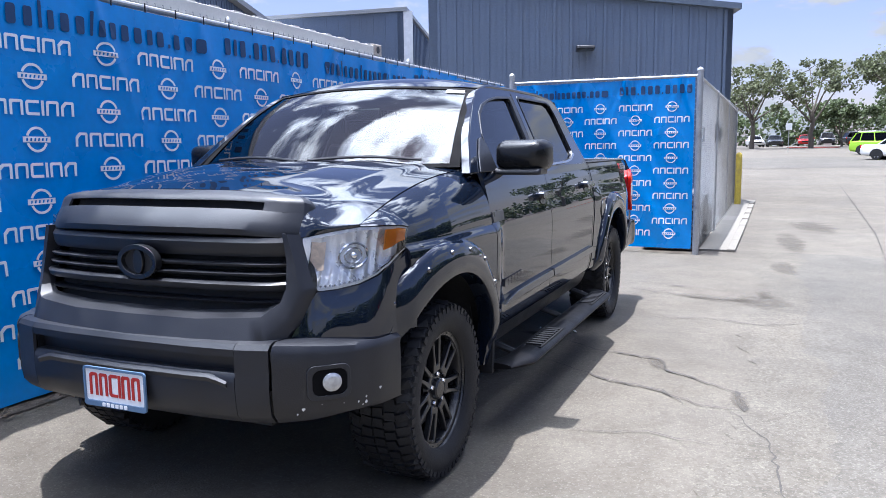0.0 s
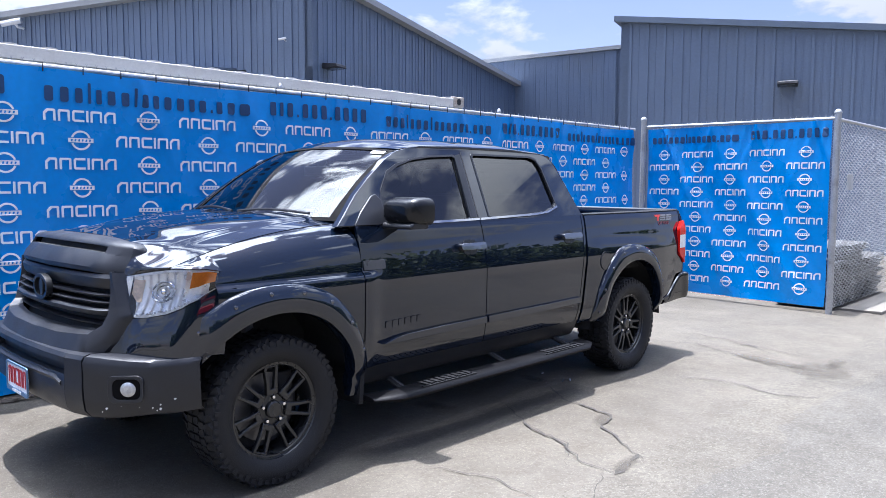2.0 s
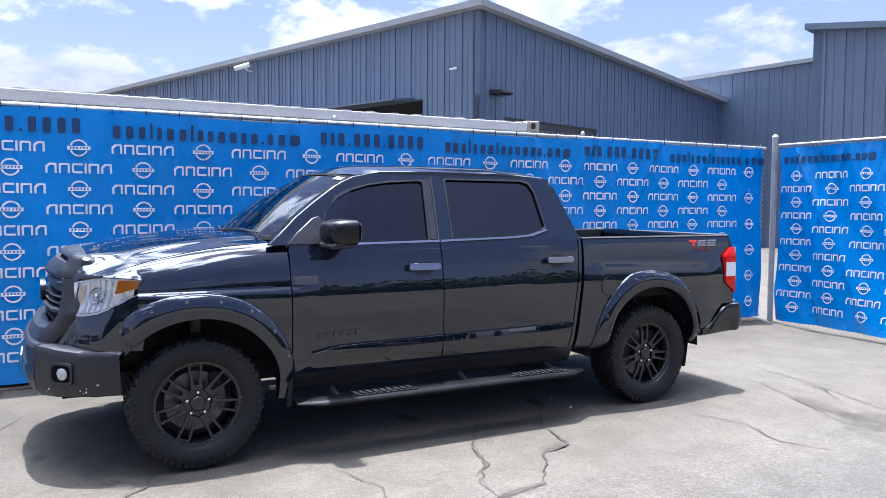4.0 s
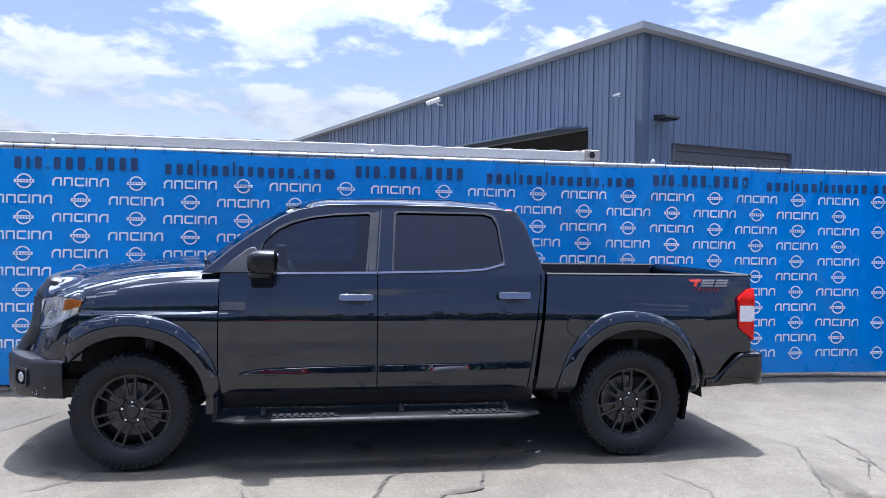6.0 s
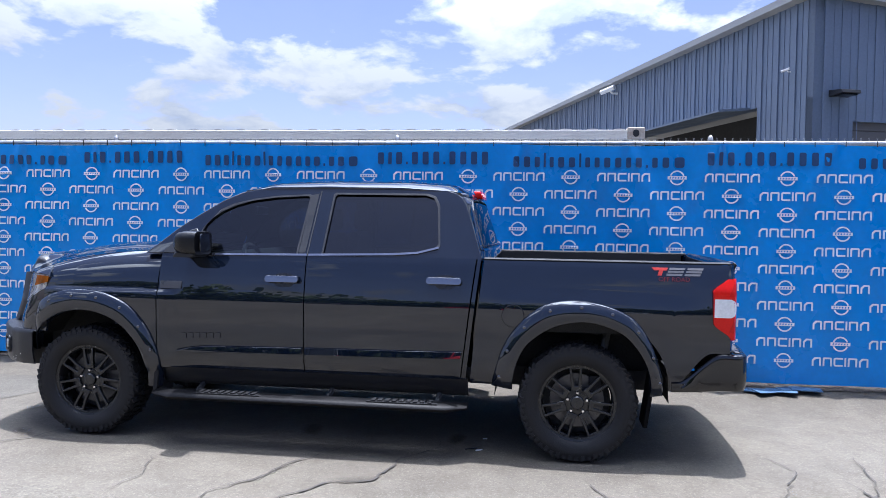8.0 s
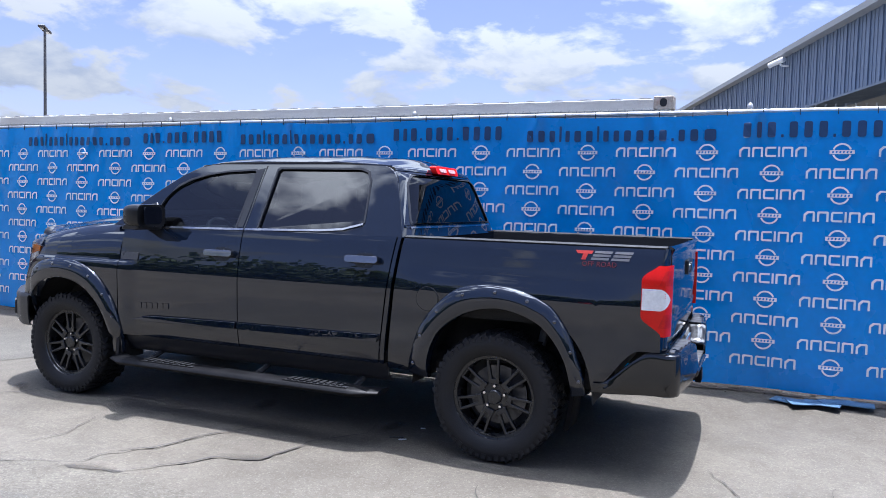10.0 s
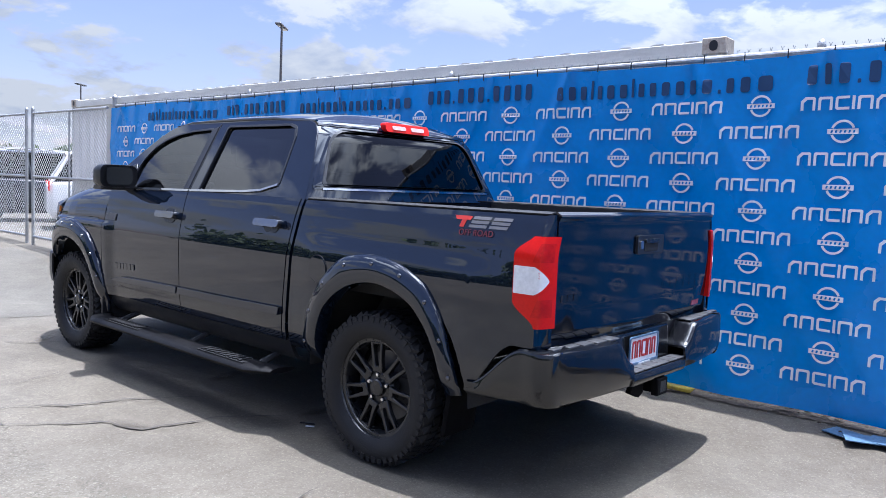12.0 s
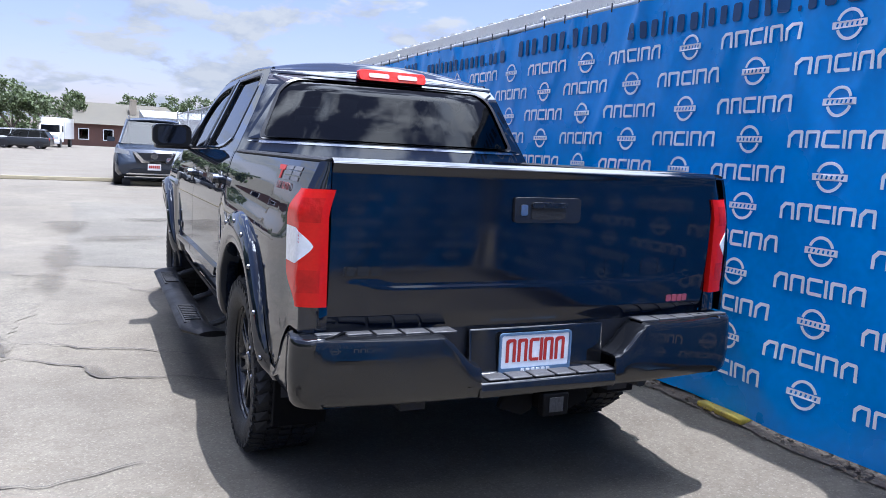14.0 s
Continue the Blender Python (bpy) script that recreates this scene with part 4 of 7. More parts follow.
part("roof", prism([(-0.15, 5.78), (L3 + .15, 4.86), (L3 + .15, 5.00), (-0.15, 5.92)], -0.18, 16, to=lambda a, b, c: m3 @ Vector((a, c, b))), METAL2, b3, "slate-blue metal roof and gutter", smooth=False)
wall_lamp(m3, 3.95, 4.0)
b2 = thing("warehouse", "slate-blue metal building standing further back", "building")
P2 = Vector((-14.8, 20.1)) + Vector((ca, sa)) * -2.6
Q2 = Vector((-14.8, 20.1)) + Vector((ca, sa)) * 4.25
w4, m4, L4 = ribbed_wall(b2, P2, Q2, 0, 6.48, 6.72, pitch=0.45, rib=0.02)
ribbed_wall(b2, Q2, Q2 + Vector((-sa, ca)) * 12, 0, 6.72, 6.72, pitch=0.45)
part("roof", prism([(-0.15, 6.46), (L4 + .12, 6.70), (L4 + .12, 6.84), (-0.15, 6.60)], -0.12, 12, to=lambda a, b, c: m4 @ Vector((a, c, b))), ROOFM, b2, "grey metal roof", smooth=False)
part("corner_trim", box((L4 - 0.02, -0.05, 0), (L4 + 0.32, -0.004, 6.7), m4), WHITE_PLASTIC, b2, "white corner panel", smooth=False)

# ---- the pickup truck ----
truck = thing("pickup_truck", "glossy black crew-cab pickup truck with chunky off-road tyres", "pickup truck", (-0.01, 0, 0))
truck.scale = (1.0526, 1, 1)
PZ = [0.50, 0.55, 0.62, 0.72, 0.85, 1.00, 1.045, 1.065, 1.09, 1.13, 1.18, 1.24, 1.30, 1.36, 1.42]
PX = [0.885, 0.915, 0.932, 0.941, 0.945, 0.948, 0.9485, 0.948, 0.9455, 0.940, 0.9325, 0.9225, 0.910, 0.895, 0.872]
TY = [-2.75, -2.60, -2.45, -2.30, -2.20, -2.10, -1.95, -1.80, 2.30, 2.60, 2.85]
TX = [-0.40, -0.24, -0.12, -0.068, -0.042, -0.022, -0.006, 0.0, 0.0, -0.004, -0.015]


def sx(y, z):
    """Half width of the body at y and z."""
    blister = 0.020 * smoothstep(0.74, 0.64, abs(y + 1.85)) * smoothstep(1.135, 1.10, z) * smoothstep(-2.42, -2.20, y)
    blister += 0.014 * smoothstep(0.84, 0.52, abs(y - 1.88)) * smoothstep(1.22, 1.10, z + 0.03 * (y - 1.88))
    return float(np.interp(z, PZ, PX)) + float(np.interp(y, TY, TX)) + blister


def both(name, make, material, label="", **kw):
    """The part on both sides: make(s) with s = 1 for the driver's side and -1 for the other."""
    return [part(name, make(s), material, truck, label, **kw) for s in (1, -1)]


AF, AR, HUB = -1.85, 1.85, 0.415


def arch(y, c, r):
    d = abs(y - c)
    return HUB + r * (max(0.0, 1 - (d / r) ** 2.4)) ** (1 / 2.4) if d < r else 0.0


def hood_x(y):
    return float(np.interp(y, [-2.37, -2.2, -1.8, -1.26], [0.798, 0.803, 0.797, 0.79]))


HOOD_CURVE = np.polyfit([y + 1.9 for y in (-2.52, -2.37, -2.28, -2.15, -2.0, -1.8, -1.53, -1.26)], [1.178, 1.232, 1.264, 1.303, 1.337, 1.372, 1.403, 1.415], 3)


def hood_z(y):
    return float(np.polyval(HOOD_CURVE, y + 1.9))


def fender(s):
    def fn(u, v):
        y = lerp(-2.195, -1.268, u)
        zb = max(0.52 if y > AF else 0.82, arch(y, AF, 0.585))
        zs = max(1.13, zb + 0.02) if y > -2.2 else lerp(1.13, 1.20, min(1, (-2.2 - y) / .3))
        x1, hx, hz = sx(y, zs), hood_x(y) + 0.004, hood_z(y) - 0.004
        if v < 0.5:
            z = lerp(zb, zs, v * 2)
            x = sx(y, z)
        else:
            t = (v - 0.5) * 2
            cz = lerp(zs, hz, 0.72)
            x = (1 - t) ** 2 * x1 + 2 * t * (1 - t) * (x1 - 0.012) + t * t * hx
            z = (1 - t) ** 2 * zs + 2 * t * (1 - t) * cz + t * t * hz
        return (s * x, y, z)
    return patch(fn, 96, 64, flip=s < 0)


both("front_fender", fender, PAINT, solid=0.012)


def fender_tip(s):
    """The painted wedge between the lamp, the hood and the fender."""
    def fn(u, v):
        a = lerp(0.803, 0.910, 1 - (1 - u) ** 2)
        lo = Vector((a, fy(a, 1.2) + .010, lamp_top(a) + .004))
        y = lerp(-2.365, -2.195, u)
        hi = Vector((hood_x(y) + .004, y, hood_z(y) - .004))
        m = (lo + hi) / 2 + Vector((.012 * u, -.004, .020 * u))
        p = lo * (1 - v) ** 2 + m * 2 * v * (1 - v) + hi * v * v
        return (s * p.x, p.y, p.z)
    return patch(fn, 14, 8, flip=s < 0)


def lamp_top(x):
    return float(np.interp(x, [.636, .72, .80, .87, .898, .908], [1.183, 1.203, 1.217, 1.218, 1.213, 1.200]))


def lamp_low(x):
    return float(np.interp(x, [.636, .655, .684, .75, .817, .865, .89, .908], [1.15, 1.06, .978, .984, 1.000, 1.028, 1.062, 1.118]))


def hood_top(a, y):
    crown = float(np.interp(y, [-2.50, -2.25, -2.0, -1.4], [.182, .130, .098, .055]))
    return hood_z(y) + crown * (1 - a ** 2.4)


def hood_fn(u, v):
    k = 2 * u - 1
    a = abs(k)
    xf = .800 * a
    y0 = float(np.interp(xf, [0, .50, .58, .62, .66, .72, .76, .80], [-2.45, -2.45, -2.462, -2.475, -2.475, -2.440, -2.410, -2.372]))
    z0 = float(np.interp(xf, [0, .30, .45, .54, .58, .61, .64, .68, .72, .80], [1.366, 1.362, 1.354, 1.340, 1.324, 1.300, 1.272, 1.246, 1.232, 1.230]))
    y = lerp(y0, -1.285 - 0.17 * (1 - k * k), v)
    x = k * lerp(.800, hood_x(y), smoothstep(0, .2, v))
    z = hood_top(a, y) + (z0 - hood_top(a, y0)) * (1 - smoothstep(0.0, .22, v))
    z += 0.012 * (smoothstep(0.86, 0.76, a) - smoothstep(0.50, 0.30, a)) * smoothstep(0.1, 0.45, v)
    return (x, y, z)


def hood_edge(s):
    """The turned-down front edge of the hood above the lamp."""
    def fn(u, v):
        x = lerp(.628, .800, u)
        top = Vector(hood_fn((1 + x / .8) / 2, 0))
        low = Vector((x, fy(x, 1.2) + .008, lamp_top(x) + .003))
        mid = (top + low) / 2 + Vector((0, -.012, .010))
        p = top * (1 - v) ** 2 + mid * 2 * v * (1 - v) + low * v * v
        return (s * p.x, p.y, p.z)
    return patch(fn, 16, 6, flip=s > 0)


part("hood", patch(hood_fn, 112, 50), PAINT, truck, solid=0.008)


def side_panel(y0a, y0b, y1a, y1b, z0, z1, nu=28, nv=60, low=None):
    """y0a/y1a: the ends at the bottom, y0b/y1b at the top."""
    def make(s):
        def fn(u, v):
            zb = z0
            if low:
                zb = low(lerp(y0a, y1a, u))
            z = lerp(zb, z1, v)
            k = (z - z0) / (z1 - z0)
            y = lerp(lerp(y0a, y0b, k), lerp(y1a, y1b, k), u)
            return (s * sx(y, z), y, z)
        return patch(fn, nu, nv, flip=s < 0)
    return make


both("front_door", side_panel(-1.258, -1.262, -0.140, -0.143, 0.545, 1.40), PAINT, solid=0.02)
both("rear_door", side_panel(-0.132, -0.135, 1.005, 1.105, 0.545, 1.40), PAINT, solid=0.02)
both("cab_corner", side_panel(1.014, 1.115, 1.045, 1.140, 0.545, 1.40, 4), PAINT, solid=0.02)
both("rocker", lambda s: patch(lambda u, v: (s * (lerp(0.78, 0.90, v ** .35)), lerp(-1.25, 1.06, u), lerp(0.40, 0.548, v)), 6, 8, flip=s < 0), MATTE, solid=0.02)


def bed_low(y):
    return max(0.52 if y < AR else lerp(0.50, 0.80, smoothstep(2.40, 2.72, y)), arch(y, AR, 0.60))


both("bed_side", side_panel(1.075, 1.162, 2.83, 2.845, 0.52, 1.395, 96, 64, bed_low), PAINT, solid=0.012)
# bed: rails, floor and inner walls
STEP_RAIL = pbr("black_rail_plastic", (0.007, 0.007, 0.008), 0.55, bump=0.3, fine=150, vary=0.3, ior=1.35)
both("bed_rail", lambda s: patch(lambda u, v: (s * (lerp(0.874, 0.80, v) + float(np.interp(lerp(1.162, 2.845, u), TY, TX))), lerp(1.162, 2.845, u), 1.397 + 0.009 * math.sin(math.pi * v)), 20, 6, flip=s > 0), STEP_RAIL, "black plastic bed rail cap", solid=0.008)
BEDLINER = pbr("black_bedliner", (0.012, 0.012, 0.013), 0.6, bump=0.5, fine=150, vary=0.3)
part("bed_floor", prism([(-.79, 1.18), (.79, 1.18), (.79, 1.24), (.44, 1.24), (.44, 2.46), (.79, 2.46), (.79, 2.825), (-.79, 2.825), (-.79, 2.46), (-.44, 2.46), (-.44, 1.24), (-.79, 1.24)], 0.86, 0.89, to=lambda a, b, c: (a, b, c)), BEDLINER, truck, smooth=False)
for s in (1, -1):
    part("bed_wall", box((s * 0.80, 1.165, 0.89), (s * 0.78, 2.80, 1.40)), BEDLINER, truck)
    part("wheel_tub", prism([(1.24, 0.86), (1.34, 1.04), (1.52, 1.12), (2.18, 1.12), (2.36, 1.04), (2.46, 0.86), (2.40, 0.86), (2.30, .94), (2.10, 1.05), (1.85, 1.08), (1.60, 1.05), (1.40, .94), (1.30, 0.86)], 0.43, 0.795, to=lambda a, b, c, s=s: (s * c, a, b)), BEDLINER, truck, bevel=0.02)
part("bed_front", box((-0.86, 1.160, 0.60), (0.86, 1.185, 1.41)), PAINT, truck)

# ---- cab ----


def gx(z):
    return float(np.interp(z, [1.36, 1.40, 1.60, 1.80, 1.90], [0.898, 0.876, 0.784, 0.698, 0.651]))


CAB = [(-1.40, 1.395), (-1.32, 1.462), (-1.19, 1.578), (-1.03, 1.694), (-0.87, 1.798), (-0.79, 1.838), (-0.72, 1.868), (-0.60, 1.892), (-0.45, 1.906), (-0.1, 1.917), (0.5, 1.917), (0.80, 1.904), (0.88, 1.890), (0.935, 1.874), (0.975, 1.845), (1.005, 1.80), (1.075, 1.62), (1.145, 1.395)]
WF = [(-0.995, 1.402), (-0.988, 1.555), (-0.965, 1.615), (-0.925, 1.664), (-0.86, 1.716), (-0.76, 1.764), (-0.62, 1.804), (-0.45, 1.828), (-0.20, 1.842), (-0.182, 1.830), (-0.225, 1.412)]
WR = [(-0.02, 1.418), (0.012, 1.840), (0.03, 1.856), (0.70, 1.856), (0.765, 1.836), (0.80, 1.77), (0.825, 1.50), (0.80, 1.475), (0.66, 1.442), (0.40, 1.425)]


def on_cab(s, dx=0.0):
    return lambda a, b, c: (s * (gx(b) + c + dx), a, b)


both("cab_frame", lambda s: prism(CAB, -0.05, 0.0, to=on_cab(s), holes=[WF, WR]), PAINT, bevel=0.006)
both("door_window", lambda s: pane(WF, -0.016, (s, 0, .3), to=on_cab(s)), TINT, "dark tinted front door glass", smooth=False)
both("door_window", lambda s: pane(WR, -0.016, (s, 0, .3), to=on_cab(s)), SIDE_GLASS, "dark tinted rear door glass", smooth=False)


def grow(poly, d):
    cx, cy = sum(p[0] for p in poly) / len(poly), sum(p[1] for p in poly) / len(poly)
    return [(x + d * math.copysign(1, x - cx), y + d * math.copysign(1, y - cy)) for x, y in poly]


both("window_seal", lambda s: prism(grow(WF, 0.014), -0.014, 0.004, to=on_cab(s), holes=[WF]), MATTE, "black rubber window seal", smooth=False)
both("window_seal", lambda s: prism(grow(WR, 0.014), -0.014, 0.004, to=on_cab(s), holes=[WR]), MATTE, "black rubber window seal", smooth=False)
BELT = pbr("polished_belt_trim", (0.45, 0.45, 0.46), 0.10, metal=1.0, vary=0.1)
both("belt_trim", lambda s: prism([(-1.03, 1.388), (-0.14, 1.400), (-0.14, 1.414), (-1.03, 1.402)], -0.004, 0.010, to=on_cab(s)), BELT, "polished strip under the window")
both("belt_trim", lambda s: prism([(-0.13, 1.400), (0.50, 1.416), (0.68, 1.430), (0.83, 1.470), (0.83, 1.484), (0.68, 1.444), (0.50, 1.430), (-0.13, 1.414)], -0.004, 0.010, to=on_cab(s)), BELT, "polished strip under the window")
both("door_gap", lambda s: prism([(-0.145, 1.40), (-0.137, 1.40), (-0.095, 1.88), (-0.103, 1.88)], 0.0005, 0.0025, to=on_cab(s)), UNDER, smooth=False)
both("pillar_trim", lambda s: prism([(-0.205, 1.42), (-0.155, 1.42), (-0.115, 1.862), (-0.168, 1.85)], 0.001, 0.004, to=on_cab(s)), MATTE, smooth=False)


def roof_fn(u, v):
    k = 2 * u - 1
    y = lerp(-0.70 - 0.09 * (1 - k * k), 0.955 + 0.02 * (1 - k * k), v)
    e = float(np.interp(y, [-0.79, -0.50, -0.1, 0.5, 0.86, 0.98], [1.868, 1.903, 1.917, 1.917, 1.896, 1.862]))
    return (k * gx(e), y, e + 0.072 * (1 - abs(k) ** 2.3) * smoothstep(-.1, .12, v) * smoothstep(1.12, .9, v))


both("roof_channel", lambda s: tube([(s * (gx(1.9) - .004) * k, y, z - .012) for y, z, k in ((-0.70, 1.879, 1.0), (-0.5, 1.910, 1), (-0.1, 1.919, 1), (0.5, 1.919, 1), (0.93, 1.893, 1.0))], 0.011, 10), PAINT)


def shield_fn(u, v):
    k = 2 * u - 1
    x = k * lerp(0.800, 0.648, v)
    y = lerp(-1.345, -0.715, v) - (0.17 * (1 - v) + 0.09 * v) * (1 - k * k)
    z = lerp(1.425, 1.866, v) + 0.035 * (1 - k * k) * smoothstep(0, .8, v) + (0.040 - .02 * (1 - k * k)) * math.sin(math.pi * v)
    return (x, y, z)


part("windscreen", patch(shield_fn, 20, 14), FRONT_GLASS, truck, "clear windscreen")
part("windscreen_band", join(*[patch(lambda u, v, a=a: tuple(Vector(shield_fn(*a(u, v))) + Vector((0, -.003, .003))), 20, 2) for a in (lambda u, v: (u, 0.965 + .035 * v), lambda u, v: (u, .035 * v), lambda u, v: (.03 * v, u), lambda u, v: (1 - .03 * v, u))]), HOLE, truck, "black windscreen edge")
part("sticker", patch(lambda u, v: tuple(Vector(shield_fn(lerp(0.89, 0.965, u), lerp(0.90, 0.955, v))) + Vector((0, -.004, .004))), 4, 2), WHITE_PLASTIC, truck, "small white windscreen sticker")
part("cowl", patch(lambda u, v: ((2 * u - 1) * lerp(.80, .795, v), lerp(-1.275, -1.345, 1 - v) - 0.17 * (1 - (2 * u - 1) ** 2) - 0.02 + 0.05 * v, 1.408 + 0.016 * v + 0.03 * (1 - (2 * u - 1) ** 2)), 20, 3), MATTE, truck, solid=0.02)
for x0, x1 in ((0.62, 0.02), (-0.05, -0.62)):
    pts = [Vector(shield_fn((lerp(x0, x1, t) / .79 + 1) / 2, 0.05 + 0.035 * math.sin(t * 3))) + Vector((0, -.018, .016)) for t in [k / 8 for k in range(9)]]
    part("wiper", tube(pts, 0.009, 6), MATTE, truck)


def rear_fn(u, v):
    """The back of the cab."""
    k = 2 * u - 1
    z = lerp(1.395, 1.868, v)
    e = float(np.interp(z, [1.395, 1.62, 1.80, 1.868], [1.145, 1.075, 1.015, 0.962]))
    return (k * (gx(z) - .002), e + .062 * (1 - abs(k) ** 3.5), z)


part("rear_window", patch(lambda u, v: tuple(Vector(rear_fn(lerp(.03, .97, u), lerp(.17, .955, v))) - Vector((0, .006, 0))), 16, 8, flip=True), BACK_GLASS, truck, "dark tinted rear window")


bm = patch(rear_fn, 40, 28, flip=True)
gone = [f for f in bm.faces if abs(f.calc_center_median().x) < 0.935 * gx(f.calc_center_median().z) - .01 and 1.485 < f.calc_center_median().z < 1.842]
bmesh.ops.delete(bm, geom=gone, context="FACES")
part("cab_rear", bm, PAINT, truck, solid=0.02)


def roof_skin(u, v):
    """The roof, rolling over its rear edge down to the back of the cab."""
    if v < .8:
        return roof_fn(u, v / .8 * .97)
    w = (v - .8) / .2
    a, d = Vector(roof_fn(u, .97)), Vector(rear_fn(u, .97)) + Vector((0, .005, 0))
    t0, t1 = (a - Vector(roof_fn(u, .94))) * 1.6, Vector((0, .012, -.035))
    b, c = a + t0 * .5, d - t1
    return tuple(a * (1 - w) ** 3 + b * 3 * w * (1 - w) ** 2 + c * 3 * w * w * (1 - w) + d * w ** 3)


part("roof", patch(roof_skin, 48, 50), PAINT, truck, solid=0.02)


def window_outline(u0, u1, v0, v1, ru, rv, low=0.25):
    """A dense outline over (u, v) on the back of the cab, rounder at the top than below."""
    pts = [(lerp(u0 + ru * low, u1 - ru * low, k / 24), v0) for k in range(25)]
    for cu, cv, a0, f in ((u1 - ru * low, v0 + rv * low, -90, low), (u1 - ru, v1 - rv, 0, 1)):
        pts += [(cu + ru * f * math.cos(radians(a0 + 15 * k)), cv + rv * f * math.sin(radians(a0 + 15 * k))) for k in range(1, 7)]
    pts += [(lerp(u1 - ru, u0 + ru, k / 24), v1) for k in range(1, 25)]
    for cu, cv, a0, f in ((u0 + ru, v1 - rv, 90, 1), (u0 + ru * low, v0 + rv * low, 180, low)):
        pts += [(cu + ru * f * math.cos(radians(a0 + 15 * k)), cv + rv * f * math.sin(radians(a0 + 15 * k))) for k in range(1, 6 if f < 1 else 7)]
    return pts


def on_back(a, b, c):
    x, y, z = rear_fn(a, b)
    return (x, y + c, z)


part("window_surround", prism(window_outline(.012, .988, .14, .968, .012, .03, 1), .002, .005, to=on_back, holes=[window_outline(.048, .952, .185, .925, .075, .24)]), PAINT, truck, smooth=False)
part("rear_window_seal", prism(window_outline(.044, .956, .178, .932, .077, .245), .004, .008, to=on_back, holes=[window_outline(.056, .944, .205, .905, .070, .23)]), MATTE, truck, "black rear window seal", smooth=False)
part("rear_window_trim", patch(lambda u, v: tuple(Vector(rear_fn(lerp(.05, .95, u), lerp(.13, .155, v))) + Vector((0, .008, 0))), 16, 1, flip=True), BELT, truck, "polished strip under the rear window", solid=0.01)
bl = part("brake_light", prism(rounded(0.40, 0.062, 0.02, 4), -0.03, 0.02, to=lambda a, b, c: (a, 1.005 + c + .045 - b * .35, 1.882 + b)), RED_LENS, truck, "red high brake light", bevel=0.006)
for x in (-.085, .085):
    part("lens", prism(rounded(0.12, 0.026, 0.01, 3), 0.021, 0.026, to=lambda a, b, c, x=x: (x + a, 1.005 + c + .045 - b * .35, 1.882 + b)), pbr("frosted_lens", (0.62, 0.36, 0.34), 0.25, vary=0.2, scale=40), bl, "pale frosted cargo lamp lens")
part("cab_back", box((-0.84, 1.09, 0.60), (0.84, 1.125, 1.44)), PAINT, truck)

# ---- interior seen through the glass ----


def seat(x, y, w=0.52):
    st = join(box((x - w / 2, y - .28, .85), (x + w / 2, y + .24, 1.02)), prism([(.16, 1.0), (.30, 1.0), (.42, 1.55), (.34, 1.58), (.28, 1.5)], x - w / 2, x + w / 2, to=lambda a, b, c: (c, y + a, b)), box((x - .13, y + .33, 1.58), (x + .13, y + .42, 1.76)))
    return part("seat", st, DARK_CLOTH, truck, "dark cloth seat", bevel=0.04)


for x in (-.42, .42):
    seat(x, -.45)
seat(0, .45, 1.3)
part("dashboard", prism([(-1.35, 1.36), (-.95, 1.40), (-.82, 1.30), (-.85, 1.0), (-1.3, 1.0)], -.80, .80, to=lambda a, b, c: (c, a, b)), DARK_CLOTH, truck, bevel=0.03)
bm = bmesh.new()
add_tube(bm, [Vector((.40 + .185 * math.cos(a), -.72 - .185 * math.sin(a) * .4, 1.29 + .185 * math.sin(a) * .9)) for a in [k * math.pi / 14 for k in range(29)]], 0.017, 8)
add_tube(bm, [(.22, -.72, 1.29), (.58, -.72, 1.29)], 0.02, 6)
add_tube(bm, [(.40, -.72, 1.29), (.40, -.95, 1.2)], 0.03, 6)
part("steering_wheel", bm, GREY_TRIM, truck, "grey steering wheel")
part("cabin_floor", box((-.84, -1.3, .58), (.84, 1.08, .62)), UNDER, truck)
part("firewall", box((-.84, -1.32, .58), (.84, -1.28, 1.38)), UNDER, truck)
part("headliner", box((-.6, -.66, 1.845), (.6, .93, 1.86)), GREY_TRIM, truck)
part("rear_view_mirror", box((-.12, -.86, 1.70), (.12, -.83, 1.77)), MATTE, truck, bevel=0.01)

# ---- side details ----
both("side_moulding", lambda s: prism([(-1.12, 0.678), (-1.0, 0.706), (-0.90, 0.717), (-0.60, 0.725), (-0.148, 0.732), (-0.148, 0.684), (-0.7, 0.675), (-1.0, 0.670)], -0.004, 0.030, to=lambda a, b, c: (s * (sx(a, b) + c * lerp(1, .62, smoothstep(.66, .75, b))), a, b)), PAINT, "gloss black door moulding", bevel=0.003)
both("side_moulding", lambda s: prism([(-0.128, 0.732), (0.5, 0.738), (1.02, 0.746), (1.01, 0.698), (0.5, 0.690), (-0.128, 0.684)], -0.004, 0.030, to=lambda a, b, c: (s * (sx(a, b) + c * lerp(1, .62, smoothstep(.66, .75, b))), a, b)), PAINT, "gloss black door moulding", bevel=0.003)


HANDLE = pbr("polished_handle", (0.27, 0.27, 0.28), 0.12, metal=1.0, vary=0.1)


